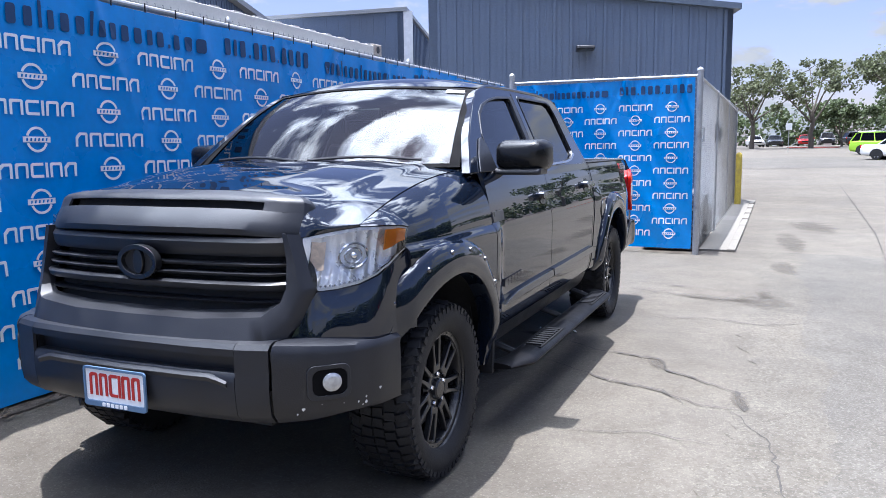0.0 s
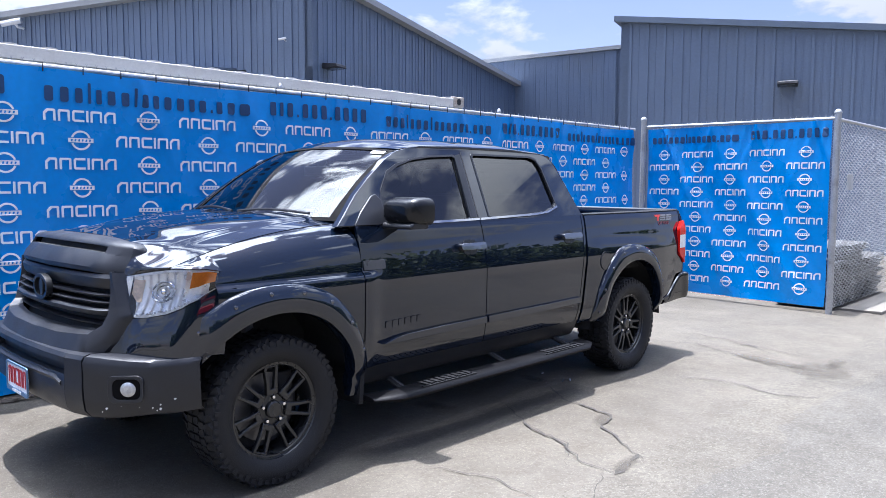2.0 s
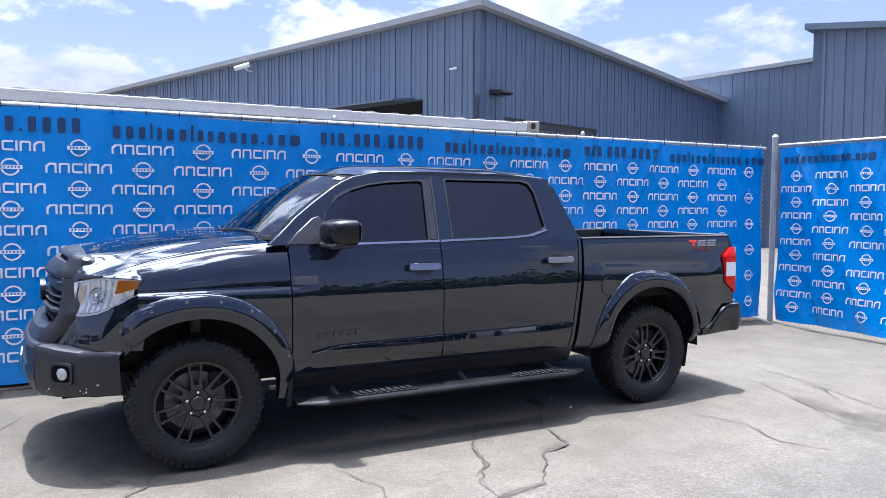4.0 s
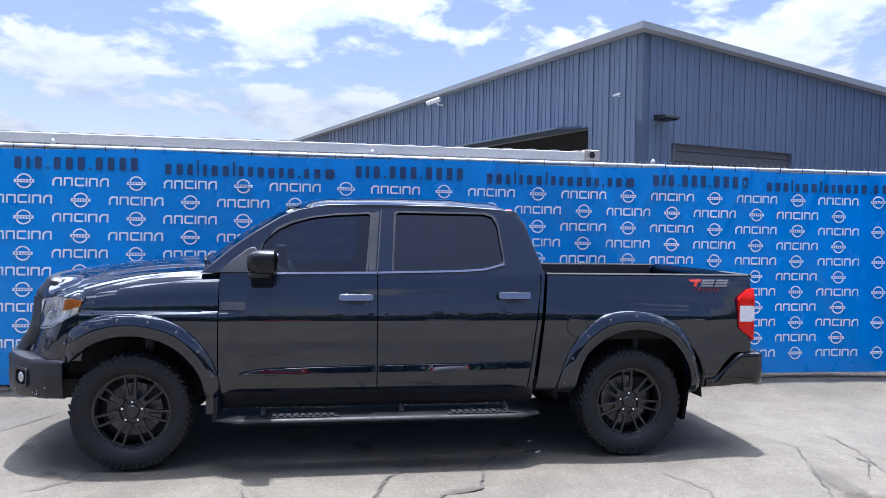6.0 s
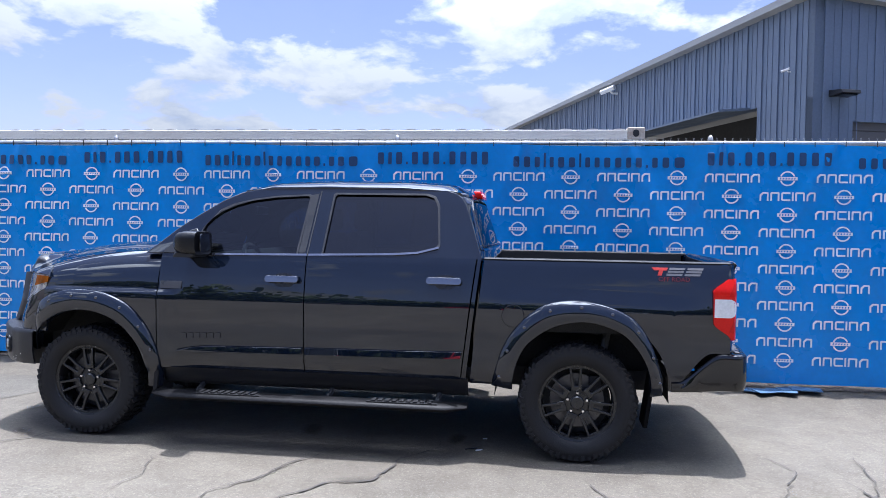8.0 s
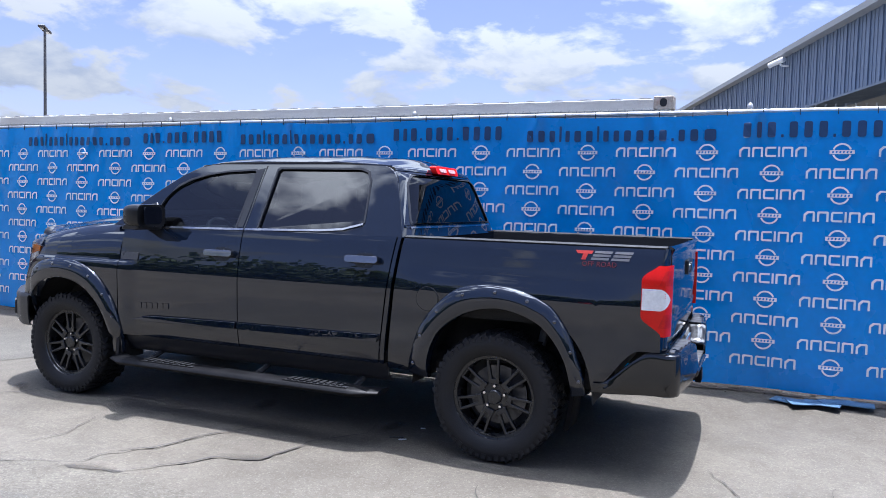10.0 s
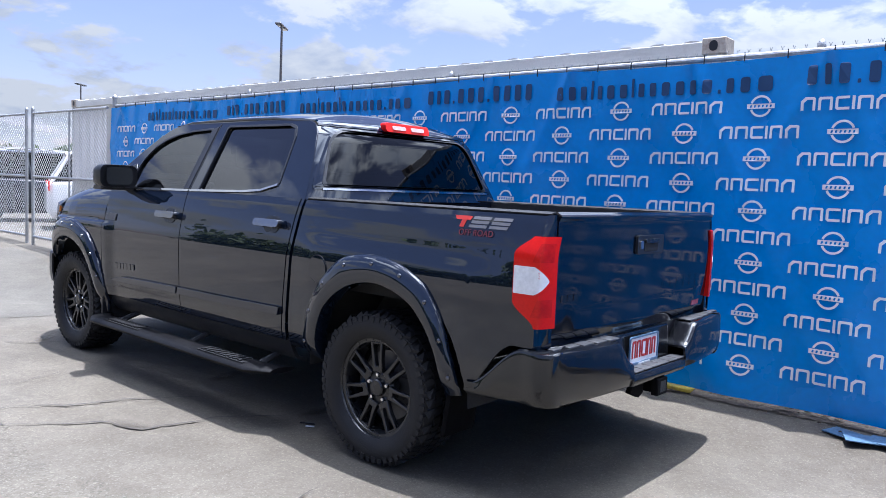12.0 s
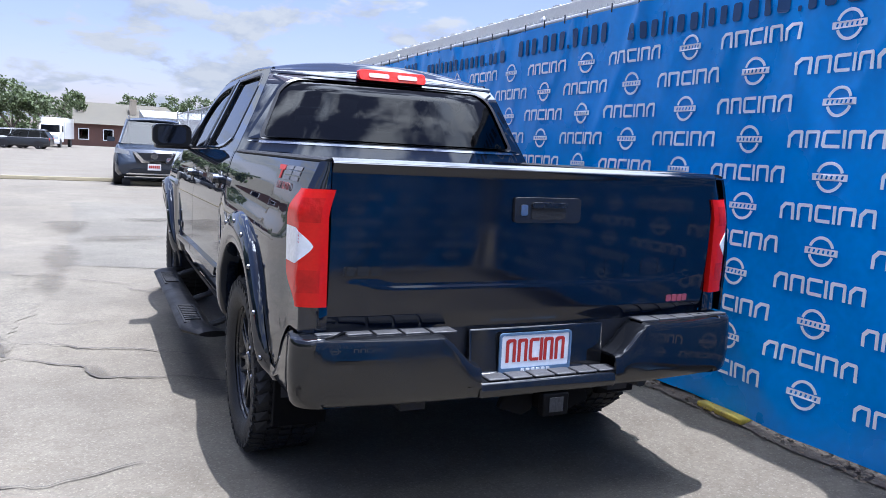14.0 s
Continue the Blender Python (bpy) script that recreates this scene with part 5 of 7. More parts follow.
def handle(s, y, z):
    cup = part("door_handle", prism(rounded(0.25, 0.046, 0.021, 5, y, z + .006), 0.020, 0.050, to=lambda a, b, c: (s * (sx(a, b) + c), a, b)), HANDLE, truck, "polished dark pull handle", bevel=0.014)
    part("cup", prism(rounded(0.15, 0.10, 0.045, 6, y + .005, z - .004), 0.0006, 0.004, to=lambda a, b, c: (s * (sx(a, b) + c), a, b)), RIM, cup, smooth=False)
    for k in (-.10, .10):
        part("base", prism(rounded(0.035, 0.045, 0.015, 3, y + k, z), -0.002, 0.026, to=lambda a, b, c: (s * (sx(a, b) + c), a, b)), PAINT, cup)


for s in (1, -1):
    handle(s, -0.30, 1.225)
    handle(s, 0.885, 1.24)
BADGE = pbr("dull_grey_badge", (0.10, 0.10, 0.105), 0.35, metal=0.6)
both("badge", lambda s: prism(rounded(0.17, 0.055, 0.008, 2, -1.165, 1.165), 0.001, 0.007, to=lambda a, b, c: (s * (sx(a, b) + c), a, b)), BADGE, "dull grey fender badge")
both("door_badge", lambda s: join(*[prism(rounded(0.045, 0.042, 0.006, 2, -1.06 + .053 * k, .79 + .002 * k), 0.001, 0.006, to=lambda a, b, c: (s * (sx(a, b) + c), a, b)) for k in range(6)]), PAINT, "row of small black blocks", smooth=False)
ring = [(0.075 * math.cos(k * math.pi / 12), 0.075 * math.sin(k * math.pi / 12)) for k in range(24)]
part("fuel_flap", prism([(1.375 + a, 1.015 + b) for a, b in ring], 0.001, 0.006, to=lambda a, b, c: (sx(a, b) + c, a, b)), PAINT, truck)
part("fuel_ring", prism([(1.375 + 1.06 * a, 1.015 + 1.06 * b) for a, b in ring], 0.0005, 0.003, to=lambda a, b, c: (sx(a, b) + c, a, b), holes=[[(1.375 + a, 1.015 + b) for a, b in ring]]), UNDER, truck)
RED = pbr("red_decal", (0.42, 0.025, 0.018), 0.4, vary=0.1)
GREY = pbr("silver_grey_decal", (0.13, 0.13, 0.14), 0.4, vary=0.15)
DRED = pbr("dark_red_decal", (0.13, 0.010, 0.010), 0.4, vary=0.1)


def decal(s):
    def to(a, b, c):
        return (s * (sx(a, b) + c), a, b)
    part("decal", prism([(2.315, 1.372), (2.425, 1.372), (2.415, 1.353), (2.392, 1.353), (2.380, 1.318), (2.352, 1.318), (2.364, 1.353), (2.330, 1.353)], .001, .0025, to), RED, truck, "red block decal", smooth=False)
    for y0 in (2.415, 2.535):
        part("decal", join(*[prism([(y0 + .02 * sh, z), (y0 + .02 * sh + .105, z), (y0 + .02 * sh + .100, z - .014), (y0 + .02 * sh - .005, z - .014)], .001, .0025, to) for sh, z in ((1, 1.372), (.5, 1.352), (0, 1.332))]), GREY, truck, "silver-grey slanted bars", smooth=False)
    words = bpy.data.curves.new("decal", "FONT")
    words.body, words.size, words.extrude = "OFF ROAD", .043, .0006
    words.materials.append(DRED)
    txt = new("decal", words)
    txt.parent = truck
    txt["label"] = "small dark red lettering"
    txt.location = (s * (sx(2.5, 1.28) + .006), 2.358 if s > 0 else 2.628, 1.280)
    tilt = math.atan2(sx(2.5, 1.28) - sx(2.5, 1.32), .04)
    txt.rotation_euler = (radians(90) - tilt, 0, radians(90) if s > 0 else radians(-90))


decal(1)
decal(-1)


MIRROR = pbr("tinted_mirror", (0.14, 0.15, 0.17), 0.03, metal=1.0, vary=0.05)
SHELL = pbr("black_mirror_shell", (0.005, 0.0055, 0.007), 0.28, vary=0.2, ior=1.42)


def mirror(s):
    rows = []
    for dy, sc in ((-.125, .40), (-.115, .68), (-.088, .88), (-.04, .98), (.02, 1.0), (.06, .97)):
        rows.append([(s * (1.012 + a * (.35 + .65 * sc) - .03 * (1 - sc)), -0.935 + dy, 1.482 + b * sc) for a, b in rounded(0.275, 0.170, 0.050, 6)])
    bm = quads(rows, closed=True)
    for f in (rows[0], rows[-1]):
        bm.faces.new([bm.verts.new(p) for p in f])
    bmesh.ops.remove_doubles(bm, verts=bm.verts, dist=1e-4)
    bmesh.ops.recalc_face_normals(bm, faces=bm.faces)
    hs = part("mirror", bm, SHELL, truck, "black door mirror")
    part("arm", prism([(-1.06, 1.378), (-0.90, 1.378), (-0.89, 1.418), (-1.045, 1.415)], 0.865, 1.125, to=lambda a, b, c: (s * c, a, b)), MATTE, hs, bevel=0.016)
    part("sail", prism([(-1.27, 1.400), (-1.005, 1.400), (-0.998, 1.545), (-1.03, 1.585), (-1.075, 1.572), (-1.19, 1.482)], 0.002, 0.012, to=lambda a, b, c: (s * (gx(b) + c), a, b)), MATTE, hs, bevel=0.006)
    part("mirror_glass", prism(rounded(0.20, 0.13, 0.035, 4), 0, 0.004, to=lambda a, b, c: (s * (1.015 + a), -0.862 + .12 * a + c, 1.484 + b)), MIRROR, hs, "mirror glass")


mirror(1)
mirror(-1)


BOLT = pbr("worn_bolt_head", (0.16, 0.16, 0.17), 0.25, metal=1.0)


def flare(s, yc, ths, ro, ri):
    n = 56
    rows = []
    for k in range(n + 1):
        th = lerp(ths[0], ths[-1], k / n)
        o, i = float(np.interp(th, ths, ro)), float(np.interp(th, ths, ri))
        c, sn = math.cos(radians(th)), math.sin(radians(th))
        end = min(1.0, min(k, n - k) / 3)
        row = []
        for f, dx in ((0, -.004), (0.02, .010), (0.07, .019), (0.25, .030), (0.46, .039), (0.54, .041), (0.90, .037), (0.98, .033), (1.0, .026), (1.0, -.05)):
            r = lerp(o, i, f)
            y, z = yc + r * c, HUB + r * sn
            row.append((s * (sx(max(-2.32, min(2.5, y)), z) + dx * (0.5 + .5 * end) - (0.10 * smoothstep(-2.22, -2.42, y))), y, z))
        rows.append(row)
    return patch_rows(rows, s)


def patch_rows(rows, s):
    bm = quads(rows)
    bmesh.ops.recalc_face_normals(bm, faces=bm.faces)
    return bm


FF = ([-2, 30, 60, 90, 115, 140, 158], [0.605, 0.655, 0.70, 0.703, 0.715, 0.70, 0.66], [0.50, 0.535, 0.545, 0.545, 0.545, 0.54, 0.53])
FR = ([8, 31, 60, 87, 111, 135, 158, 171], [0.565, 0.600, 0.70, 0.716, 0.735, 0.685, 0.635, 0.63], [0.475, 0.52, 0.568, 0.575, 0.567, 0.55, 0.50, 0.48])
for s in (1, -1):
    for yc, spec in ((AF, FF), (AR, FR)):
        f = part("wheel_flare", flare(s, yc, *spec), PAINT, truck, "bolted black wheel-arch flare", solid=0.006)
        for th in np.linspace(spec[0][0] + 10, spec[0][-1] - 8, 9):
            r = lerp(float(np.interp(th, spec[0], spec[1])), float(np.interp(th, spec[0], spec[2])), 0.30)
            y, z = yc + r * math.cos(radians(th)), HUB + r * math.sin(radians(th))
            x = sx(max(-2.32, min(2.5, y)), z) + 0.033 - 0.10 * smoothstep(-2.22, -2.42, y)
            bt = lathe([(0.012, -0.004), (0.011, 0.003), (0.007, 0.006), (0.0005, 0.007)], 10)
            bmesh.ops.transform(bt, matrix=Matrix.Translation((s * x, y, z)) @ Matrix.Diagonal((s, 1, 1, 1)), verts=bt.verts)
            bmesh.ops.recalc_face_normals(bt, faces=bt.faces)
            part("bolt", bt, BOLT, f, "small bright bolt")
        liner = patch(lambda u, v, yc=yc: (s * lerp(0.90, 0.46, v), yc + 0.60 * math.cos(u * radians(152 if yc < 0 else 180)), HUB + .02 + 0.60 * math.sin(u * radians(152 if yc < 0 else 180))), 20, 3)
        part("wheel_well", liner, UNDER, truck)
        part("wheel_well", box((s * 0.46, yc - .62, 0.55), (s * 0.44, yc + .62, 1.05)), UNDER, truck)
# rear flaps get a near-black that puts shade into their colour, front ones plain rubber
both("mud_flap", lambda s: prism([(2.28, 0.26), (2.31, 0.26), (2.36, 0.62), (2.33, 0.62)], 0.68, 0.90, to=lambda a, b, c: (s * c, a, b)), HOLE, "black rubber mud flap", bevel=0.004)
both("mud_flap", lambda s: prism([(-1.30, 0.34), (-1.27, 0.34), (-1.25, 0.62), (-1.28, 0.62)], 0.70, 0.95, to=lambda a, b, c: (s * c, a, b)), RUBBER, "black rubber mud flap", bevel=0.004)


STEP = pbr("worn_black_step", (0.006, 0.006, 0.007), 0.45, vary=0.3, bump=0.1, ior=1.25)


def step(s):
    rows = []
    for k in range(31):
        y = lerp(-1.26, 1.07, k / 30)
        e = smoothstep(0, 2.0, min(k, 30 - k))
        cx = 1.035 - 0.08 * (1 - e)
        rows.append([(s * (cx + 0.085 * math.cos(a)), y, 0.372 + 0.034 * math.sin(a) * (.5 + .5 * e)) for a in [j * math.pi / 8 for j in range(16)]])
    bm = quads(rows, closed=True)
    for r in (rows[0], rows[-1]):
        bm.faces.new([bm.verts.new(p) for p in r])
    bmesh.ops.remove_doubles(bm, verts=bm.verts, dist=1e-4)
    bmesh.ops.recalc_face_normals(bm, faces=bm.faces)
    board = part("running_board", bm, STEP, truck, "black oval side step")
    for y0 in (-0.88, 0.40):
        pad = bmesh.new()
        for k in range(9):
            add_box(pad, (s * 1.00, y0 + .05 * k, 0.400), (s * 1.085, y0 + .05 * k + .03, 0.412))
        add_box(pad, (s * .99, y0 - .03, .398), (s * 1.095, y0 + .47, .404))
        part("tread_pad", pad, RUBBER, board, "ribbed step pad", smooth=False)
    for y in (-0.95, 0.05, 0.85):
        part("bracket", tube([(s * 1.0, y, 0.36), (s * 0.82, y, 0.42), (s * .6, y, .5)], 0.02, 6), UNDER, board)


step(1)
step(-1)
part("cross_member", box((-.86, 1.06, .56), (.86, 1.34, .61)), UNDER, truck)
part("cross_member", box((-.80, 2.38, .60), (.80, 2.56, .66)), UNDER, truck)

# ---- wheels ----


def tyre_mesh():
    r, w = 0.415, 0.145
    bm = lathe([(0.268, -w * .80), (0.29, -w * .93), (0.335, -w), (0.375, -w * .98), (0.397, -w * .88), (0.402, -w * .70), (0.402, w * .70), (0.397, w * .88), (0.375, w * .98), (0.335, w), (0.29, w * .93), (0.268, w * .80)], 72, closed=False)
    return bm


def tyre_lugs(bm):
    rnd = random.Random(3)
    for k in range(54):
        a = 2 * math.pi * k / 54
        for row, (x0, x1, da, ln) in enumerate(((-.141, -.088, 0, .033), (-.078, -.030, .05, .036), (-.022, .022, .03, .032), (.030, .078, .08, .036), (.088, .141, .05, .033))):
            m = Matrix.Rotation(a + da, 4, "X") @ Matrix.Translation((0, 0, 0.400)) @ Matrix.Rotation(0.3 * (row - 2) * .5 + rnd.uniform(-.1, .1), 4, "Z")
            tilt = 0.016 if abs(row - 2) == 2 else 0.0
            vs = add_box(bm, (x0, -ln / 2, -0.008), (x1, ln / 2, 0.0125), m)
            if tilt:
                for v in vs:
                    if abs(v.co.x) > 0.13:
                        rad = math.hypot(v.co.y, v.co.z)
                        v.co.y *= (rad - tilt) / rad
                        v.co.z *= (rad - tilt) / rad
        for sd in (-1, 1):
            m = Matrix.Rotation(a + .05 + (.07 if sd > 0 else 0), 4, "X")
            add_box(bm, (sd * .138, -.013, .360 if k % 2 else .370), (sd * .1455, .013, .392), m)
    return bm


def spoke_mesh():
    """One forked spoke with its slot, pointing up, outer face towards +x."""
    web = [(-.036, .082), (.036, .082), (.036, .15), (.046, .247), (-.046, .247), (-.036, .15)]
    slot = [(-.012, .116), (.012, .116), (.028, .236), (-.028, .236)]
    return prism(web, 0.0, 0.028, to=lambda a, b, c: (0.068 + c - .10 * max(0, .14 - b), a, b), holes=[slot])


def build_wheel(name, at, s):
    wheel = part(name, tyre_mesh(), RUBBER, truck, "chunky black off-road tyre")
    wheel.location, wheel.rotation_euler = at, (0, 0, 0 if s > 0 else math.pi)
    tagged(part("tread", tyre_lugs(bmesh.new()), RUBBER, wheel, smooth=False), kind="stuff")
    rim = part("rim", lathe([(0.245, -0.10), (0.262, -0.10), (0.270, -0.118), (0.274, -0.118), (0.268, -0.06), (0.256, 0.0), (0.262, 0.09), (0.274, 0.112), (0.280, 0.118), (0.282, 0.110), (0.271, 0.103), (0.250, 0.100), (0.243, 0.090), (0.240, 0.0)], 64, closed=False), RIM, wheel, "satin black alloy rim")
    for k in range(7):
        sp = part("spoke", spoke_mesh(), RIM, rim, bevel=0.004)
        sp.rotation_euler = (2 * math.pi * k / 7 + .06, 0, 0)
    studs = bmesh.new()
    for k in range(28):
        a = 2 * math.pi * (k + .5) / 28
        bmesh.ops.create_icosphere(studs, subdivisions=1, radius=.0045, matrix=Matrix.Translation((.101, .261 * math.cos(a), .261 * math.sin(a))))
    rs = part("rim_studs", studs, UNDER, rim, "ring of small dark studs")
    tagged(rs, kind="stuff")
    part("hub", lathe([(0.098, 0.02), (0.098, 0.062), (0.088, 0.076), (0.050, 0.080), (0.047, 0.098), (0.040, 0.104), (0.0005, 0.105)], 36, closed=False), RIM, rim)
    for k in range(5):
        a = 2 * math.pi * k / 5 + .3
        nut = lathe([(0.0135, 0.07), (0.0135, 0.088), (0.009, 0.096), (0.0005, 0.097)], 6, closed=False)
        bmesh.ops.translate(nut, verts=nut.verts, vec=(0, 0.070 * math.cos(a), 0.070 * math.sin(a)))
        part("lug_nut", nut, CHROME, rim, "bright lug nut")
    part("brake_disc", lathe([(0.06, -.02), (0.190, -.02), (0.190, 0.005), (0.06, 0.005)], 40), BADGE, wheel, "steel brake disc")
    part("brake_shield", lathe([(0.05, -.045), (0.236, -.045), (0.236, -.035), (0.05, -.035)], 40), UNDER, wheel)
    part("caliper", box((-.05, .08, .06), (.02, .17, .18)), UNDER, wheel, bevel=0.01)
    return wheel


for yc in (AF, AR):
    for s in (1, -1):
        build_wheel("wheel", (s * (0.795 if yc < 0 else 0.815), yc if yc < 0 else yc - .02, HUB), s)

# ---- front end ----


def fy(x, z=1.0):
    """The nose line in plan, leaning back upwards."""
    return float(np.interp(abs(x), [0, .30, .50, .57, .62, .684, .75, .817, .86, .88, .897, .907, .925, .95], [-2.715, -2.700, -2.672, -2.645, -2.600, -2.535, -2.485, -2.425, -2.38, -2.35, -2.29, -2.23, -2.17, -2.10])) + 0.24 * (z - 1.0)


FOG = pbr("fog_lamp_glass", (0.42, 0.43, 0.44), 0.1, metal=0.5, vary=0.3, scale=40, coat=0.6)


def nose(x0, x1, prof, nu=24):
    """A band across the nose; prof lists (z, out) pairs."""
    return quads([[(lerp(x0, x1, i / nu), fy(lerp(x0, x1, i / nu), z) - o, z) for i in range(nu + 1)] for z, o in prof])


part("grille_back", nose(-.62, .62, [(0.84, -.10), (1.24, -.12)]), UNDER, truck, solid=0.01)


def surround():
    """The frame round the grille as rings from its outer edge to the mouth."""
    outer = [(.630, 1.200), (.655, 1.10), (.690, .985), (.655, .86), (.615, .785), (.30, .775)]
    ridge = [(.612, 1.205), (.640, 1.10), (.660, .985), (.625, .875), (.570, .815), (.30, .800)]
    mouth = [(.592, 1.205), (.612, 1.10), (.618, 1.00), (.605, .945), (.555, .900), (.30, .885)]

    def full(p):
        return p + [(-x, z) for x, z in p[::-1]]
    rings = []
    for loop, o in (([(x + .004, z) for x, z in outer], -.04), (outer, .010), (ridge, .030), (mouth, .012), ([(x - .02, z + (.02 if z < .92 else 0)) for x, z in mouth], -.06)):
        pts, src = [], full(loop)
        for (a, b), (c, d) in zip(src, src[1:]):
            for k in range(6):
                x, z = lerp(a, c, k / 6), lerp(b, d, k / 6)
                pts.append((x, fy(x, z) - o, z))
        rings.append(pts + [(src[-1][0], fy(*src[-1]) - o, src[-1][1])])
    bm = quads(rings)
    bmesh.ops.recalc_face_normals(bm, faces=bm.faces)
    return bm


part("grille_surround", surround(), MATTE, truck, "matte black grille surround", solid=0.008)
for z, h, d in ((1.152, .074, .006), (1.084, .017, 0), (1.048, .017, 0), (1.003, .036, .006), (0.940, .016, -.03)):
    part("grille_bar", quads([[(x, fy(x, z) + .046 - d - o, z + k) for x in np.linspace(-.612, .612, 25)] for k, o in ((-h / 2, -.03), (-h / 2, .008), (-h / 4, .020), (h / 4, .026), (h / 2, .012), (h / 2, -.03))]), MATTE, truck, "matte black grille bar")


def oval(rx, ry, n=32):
    return [(rx * math.cos(k * 2 * math.pi / n), ry * math.sin(k * 2 * math.pi / n)) for k in range(n)]


lw = part("grille_emblem", prism(oval(.098, .070), 0, .034, to=lambda a, b, c: (a, fy(0, 1.085) + .022 - c, 1.085 + b), holes=[oval(.078, .050)]), RIM, truck, "dark oval emblem", bevel=0.007)
part("emblem_centre", prism(oval(.078, .050), 0, .012, to=lambda a, b, c: (a, fy(0, 1.085) + .022 - c, 1.085 + b)), UNDER, lw)
part("emblem_bar", prism(oval(.024, .050, 20), 0, .028, to=lambda a, b, c: (a, fy(0, 1.085) + .022 - c, 1.085 + b)), RIM, lw, bevel=0.006)


# hood lip over the grille with its long slot
def lip_row(x, z, o):
    k = (abs(x) / .625) ** 4
    out = .018 * (1 - (x / .625) ** 2) * smoothstep(1.36, 1.25, z)
    return (x * (1 - .9 * max(0, o - .05)), fy(x, z) + o * (1 - .7 * k) + .02 * k - out, z - .022 * k)


XS = list(np.linspace(-.625, .625, 41))
part("hood_lip", quads([[lip_row(x, z, o) for x in XS] for z, o in ((1.190, .06), (1.205, .012), (1.228, .000), (1.262, .012), (1.300, .044))]), MATTE, truck, "matte black hood lip", solid=0.012)
part("hood_slot", quads([[lip_row(x, z, o) for x in np.linspace(-.51, .51, 31)] for z, o in ((1.300, .045), (1.296, .10), (1.338, .11))]), UNDER, truck, "dark slot in the hood lip")
part("hood_lip", quads([[lip_row(x, z, o) for x in XS] for z, o in ((1.326, .075), (1.330, .056), (1.340, .058), (1.354, .082), (1.362, .13), (1.362, .20))]), MATTE, truck, "matte black hood lip", solid=0.012)
for s in (1, -1):
    end = quads([[lip_row(s * x, z, o) for x in np.linspace(.495, .625, 8)] for z, o in ((1.298, .0425), (1.315, .050), (1.333, .0555))])
    bmesh.ops.recalc_face_normals(end, faces=end.faces)
    part("hood_lip_end", end, MATTE, truck, solid=0.01)
    col = [lip_row(s * .625, z, o) for z, o in ((1.190, .06), (1.205, .012), (1.228, .000), (1.262, .012), (1.300, .044), (1.330, .056), (1.340, .058), (1.354, .082), (1.362, .13), (1.362, .20))]
    cheek = quads([[(x + s * dx, y + dy, z - dz) for x, y, z in col] for dx, dy, dz in ((0, 0, 0), (.008, .010, .004), (.013, .04, .012), (.014, .07, .030))])
    bmesh.ops.recalc_face_normals(cheek, faces=cheek.faces)
    part("hood_lip_end", cheek, MATTE, truck, solid=0.006)

SILVERED = pbr("silvered_reflector", (0.95, 0.95, 0.96), 0.32, metal=0.6, vary=0.10, scale=25, fine=70, bump=0.3)


def headlight(s):
    def at(x, z, d):
        k = smoothstep(.72, .90, x)
        return (s * (x - d * k * .8), fy(x, z) + .004 + d * (1 - .4 * k), z)

    def sheet_(x0, x1, lo, hi, d, nu=26, nv=10):
        def fn(u, v):
            x = lerp(x0, x1, 1 - (1 - u) ** 2)
            a, b = lamp_low(x), lamp_top(x)
            z = lerp(lerp(a, b, lo), lerp(a, b, hi), v)
            return at(x, z, d(x, z) if callable(d) else d)
        return patch(fn, nu, nv, flip=s < 0)
    lamp = part("headlight", sheet_(.640, .907, 0, 1, 0.0), LENS, truck, "clear headlight with amber corner")
    part("reflector", sheet_(.646, .901, .03, .97, lambda x, z: .012 + .008 * abs(math.sin(x * 95)) + .018 * (1 - ((z - 1.1) / .1) ** 2), 60, 14), SILVERED, lamp, "silvered reflector")
    part("lamp_rim", join(sheet_(.640, .907, 0, .05, .010, 26, 2), sheet_(.640, .907, .94, 1, .010, 26, 2), sheet_(.640, .662, 0, 1, .010, 4, 8)), WHITE_PLASTIC, lamp, "pale lamp rim", solid=0.003)
    part("amber_corner", sheet_(.876, .9055, .46, .92, .007, 12, 6), AMBER, lamp, "amber corner lens", solid=0.006)
    part("turn_bulb", sheet_(.660, .700, .35, .85, .022, 6, 6), pbr("pale_amber", (.85, .68, .52), .25, vary=.2, scale=40), lamp, "pale amber inner lens", solid=0.004)
    bm = bmesh.new()
    for k in range(13):
        x = lerp(.700, .870, k / 12)
        c = Vector(at(x, lamp_low(x) + .016, .012))
        bmesh.ops.create_icosphere(bm, subdivisions=1, radius=.0055, matrix=Matrix.Translation(c))
    zc = lerp(lamp_low(.79), lamp_top(.79), .52)
    for r, w in ((.042, .005), (.026, .0035)):
        part("lamp_ring", tube([at(.79 + r * math.cos(a), zc + r * 1.15 * math.sin(a), .010) for a in [k * math.pi / 12 for k in range(25)]], w, 6), CHROME, lamp, "chrome reflector ring")
    bulb = bmesh.new()
    bmesh.ops.create_icosphere(bulb, subdivisions=2, radius=.016, matrix=Matrix.Translation(Vector(at(.79, zc, .014))))
    part("bulb", bulb, CHROME, lamp, "bright bulb cap")
    part("led_row", bm, CHROME, lamp, "row of small bright diodes")


headlight(1)
headlight(-1)
both("fender_tip", fender_tip, PAINT, solid=0.008)
both("hood_edge", hood_edge, PAINT, solid=0.006)


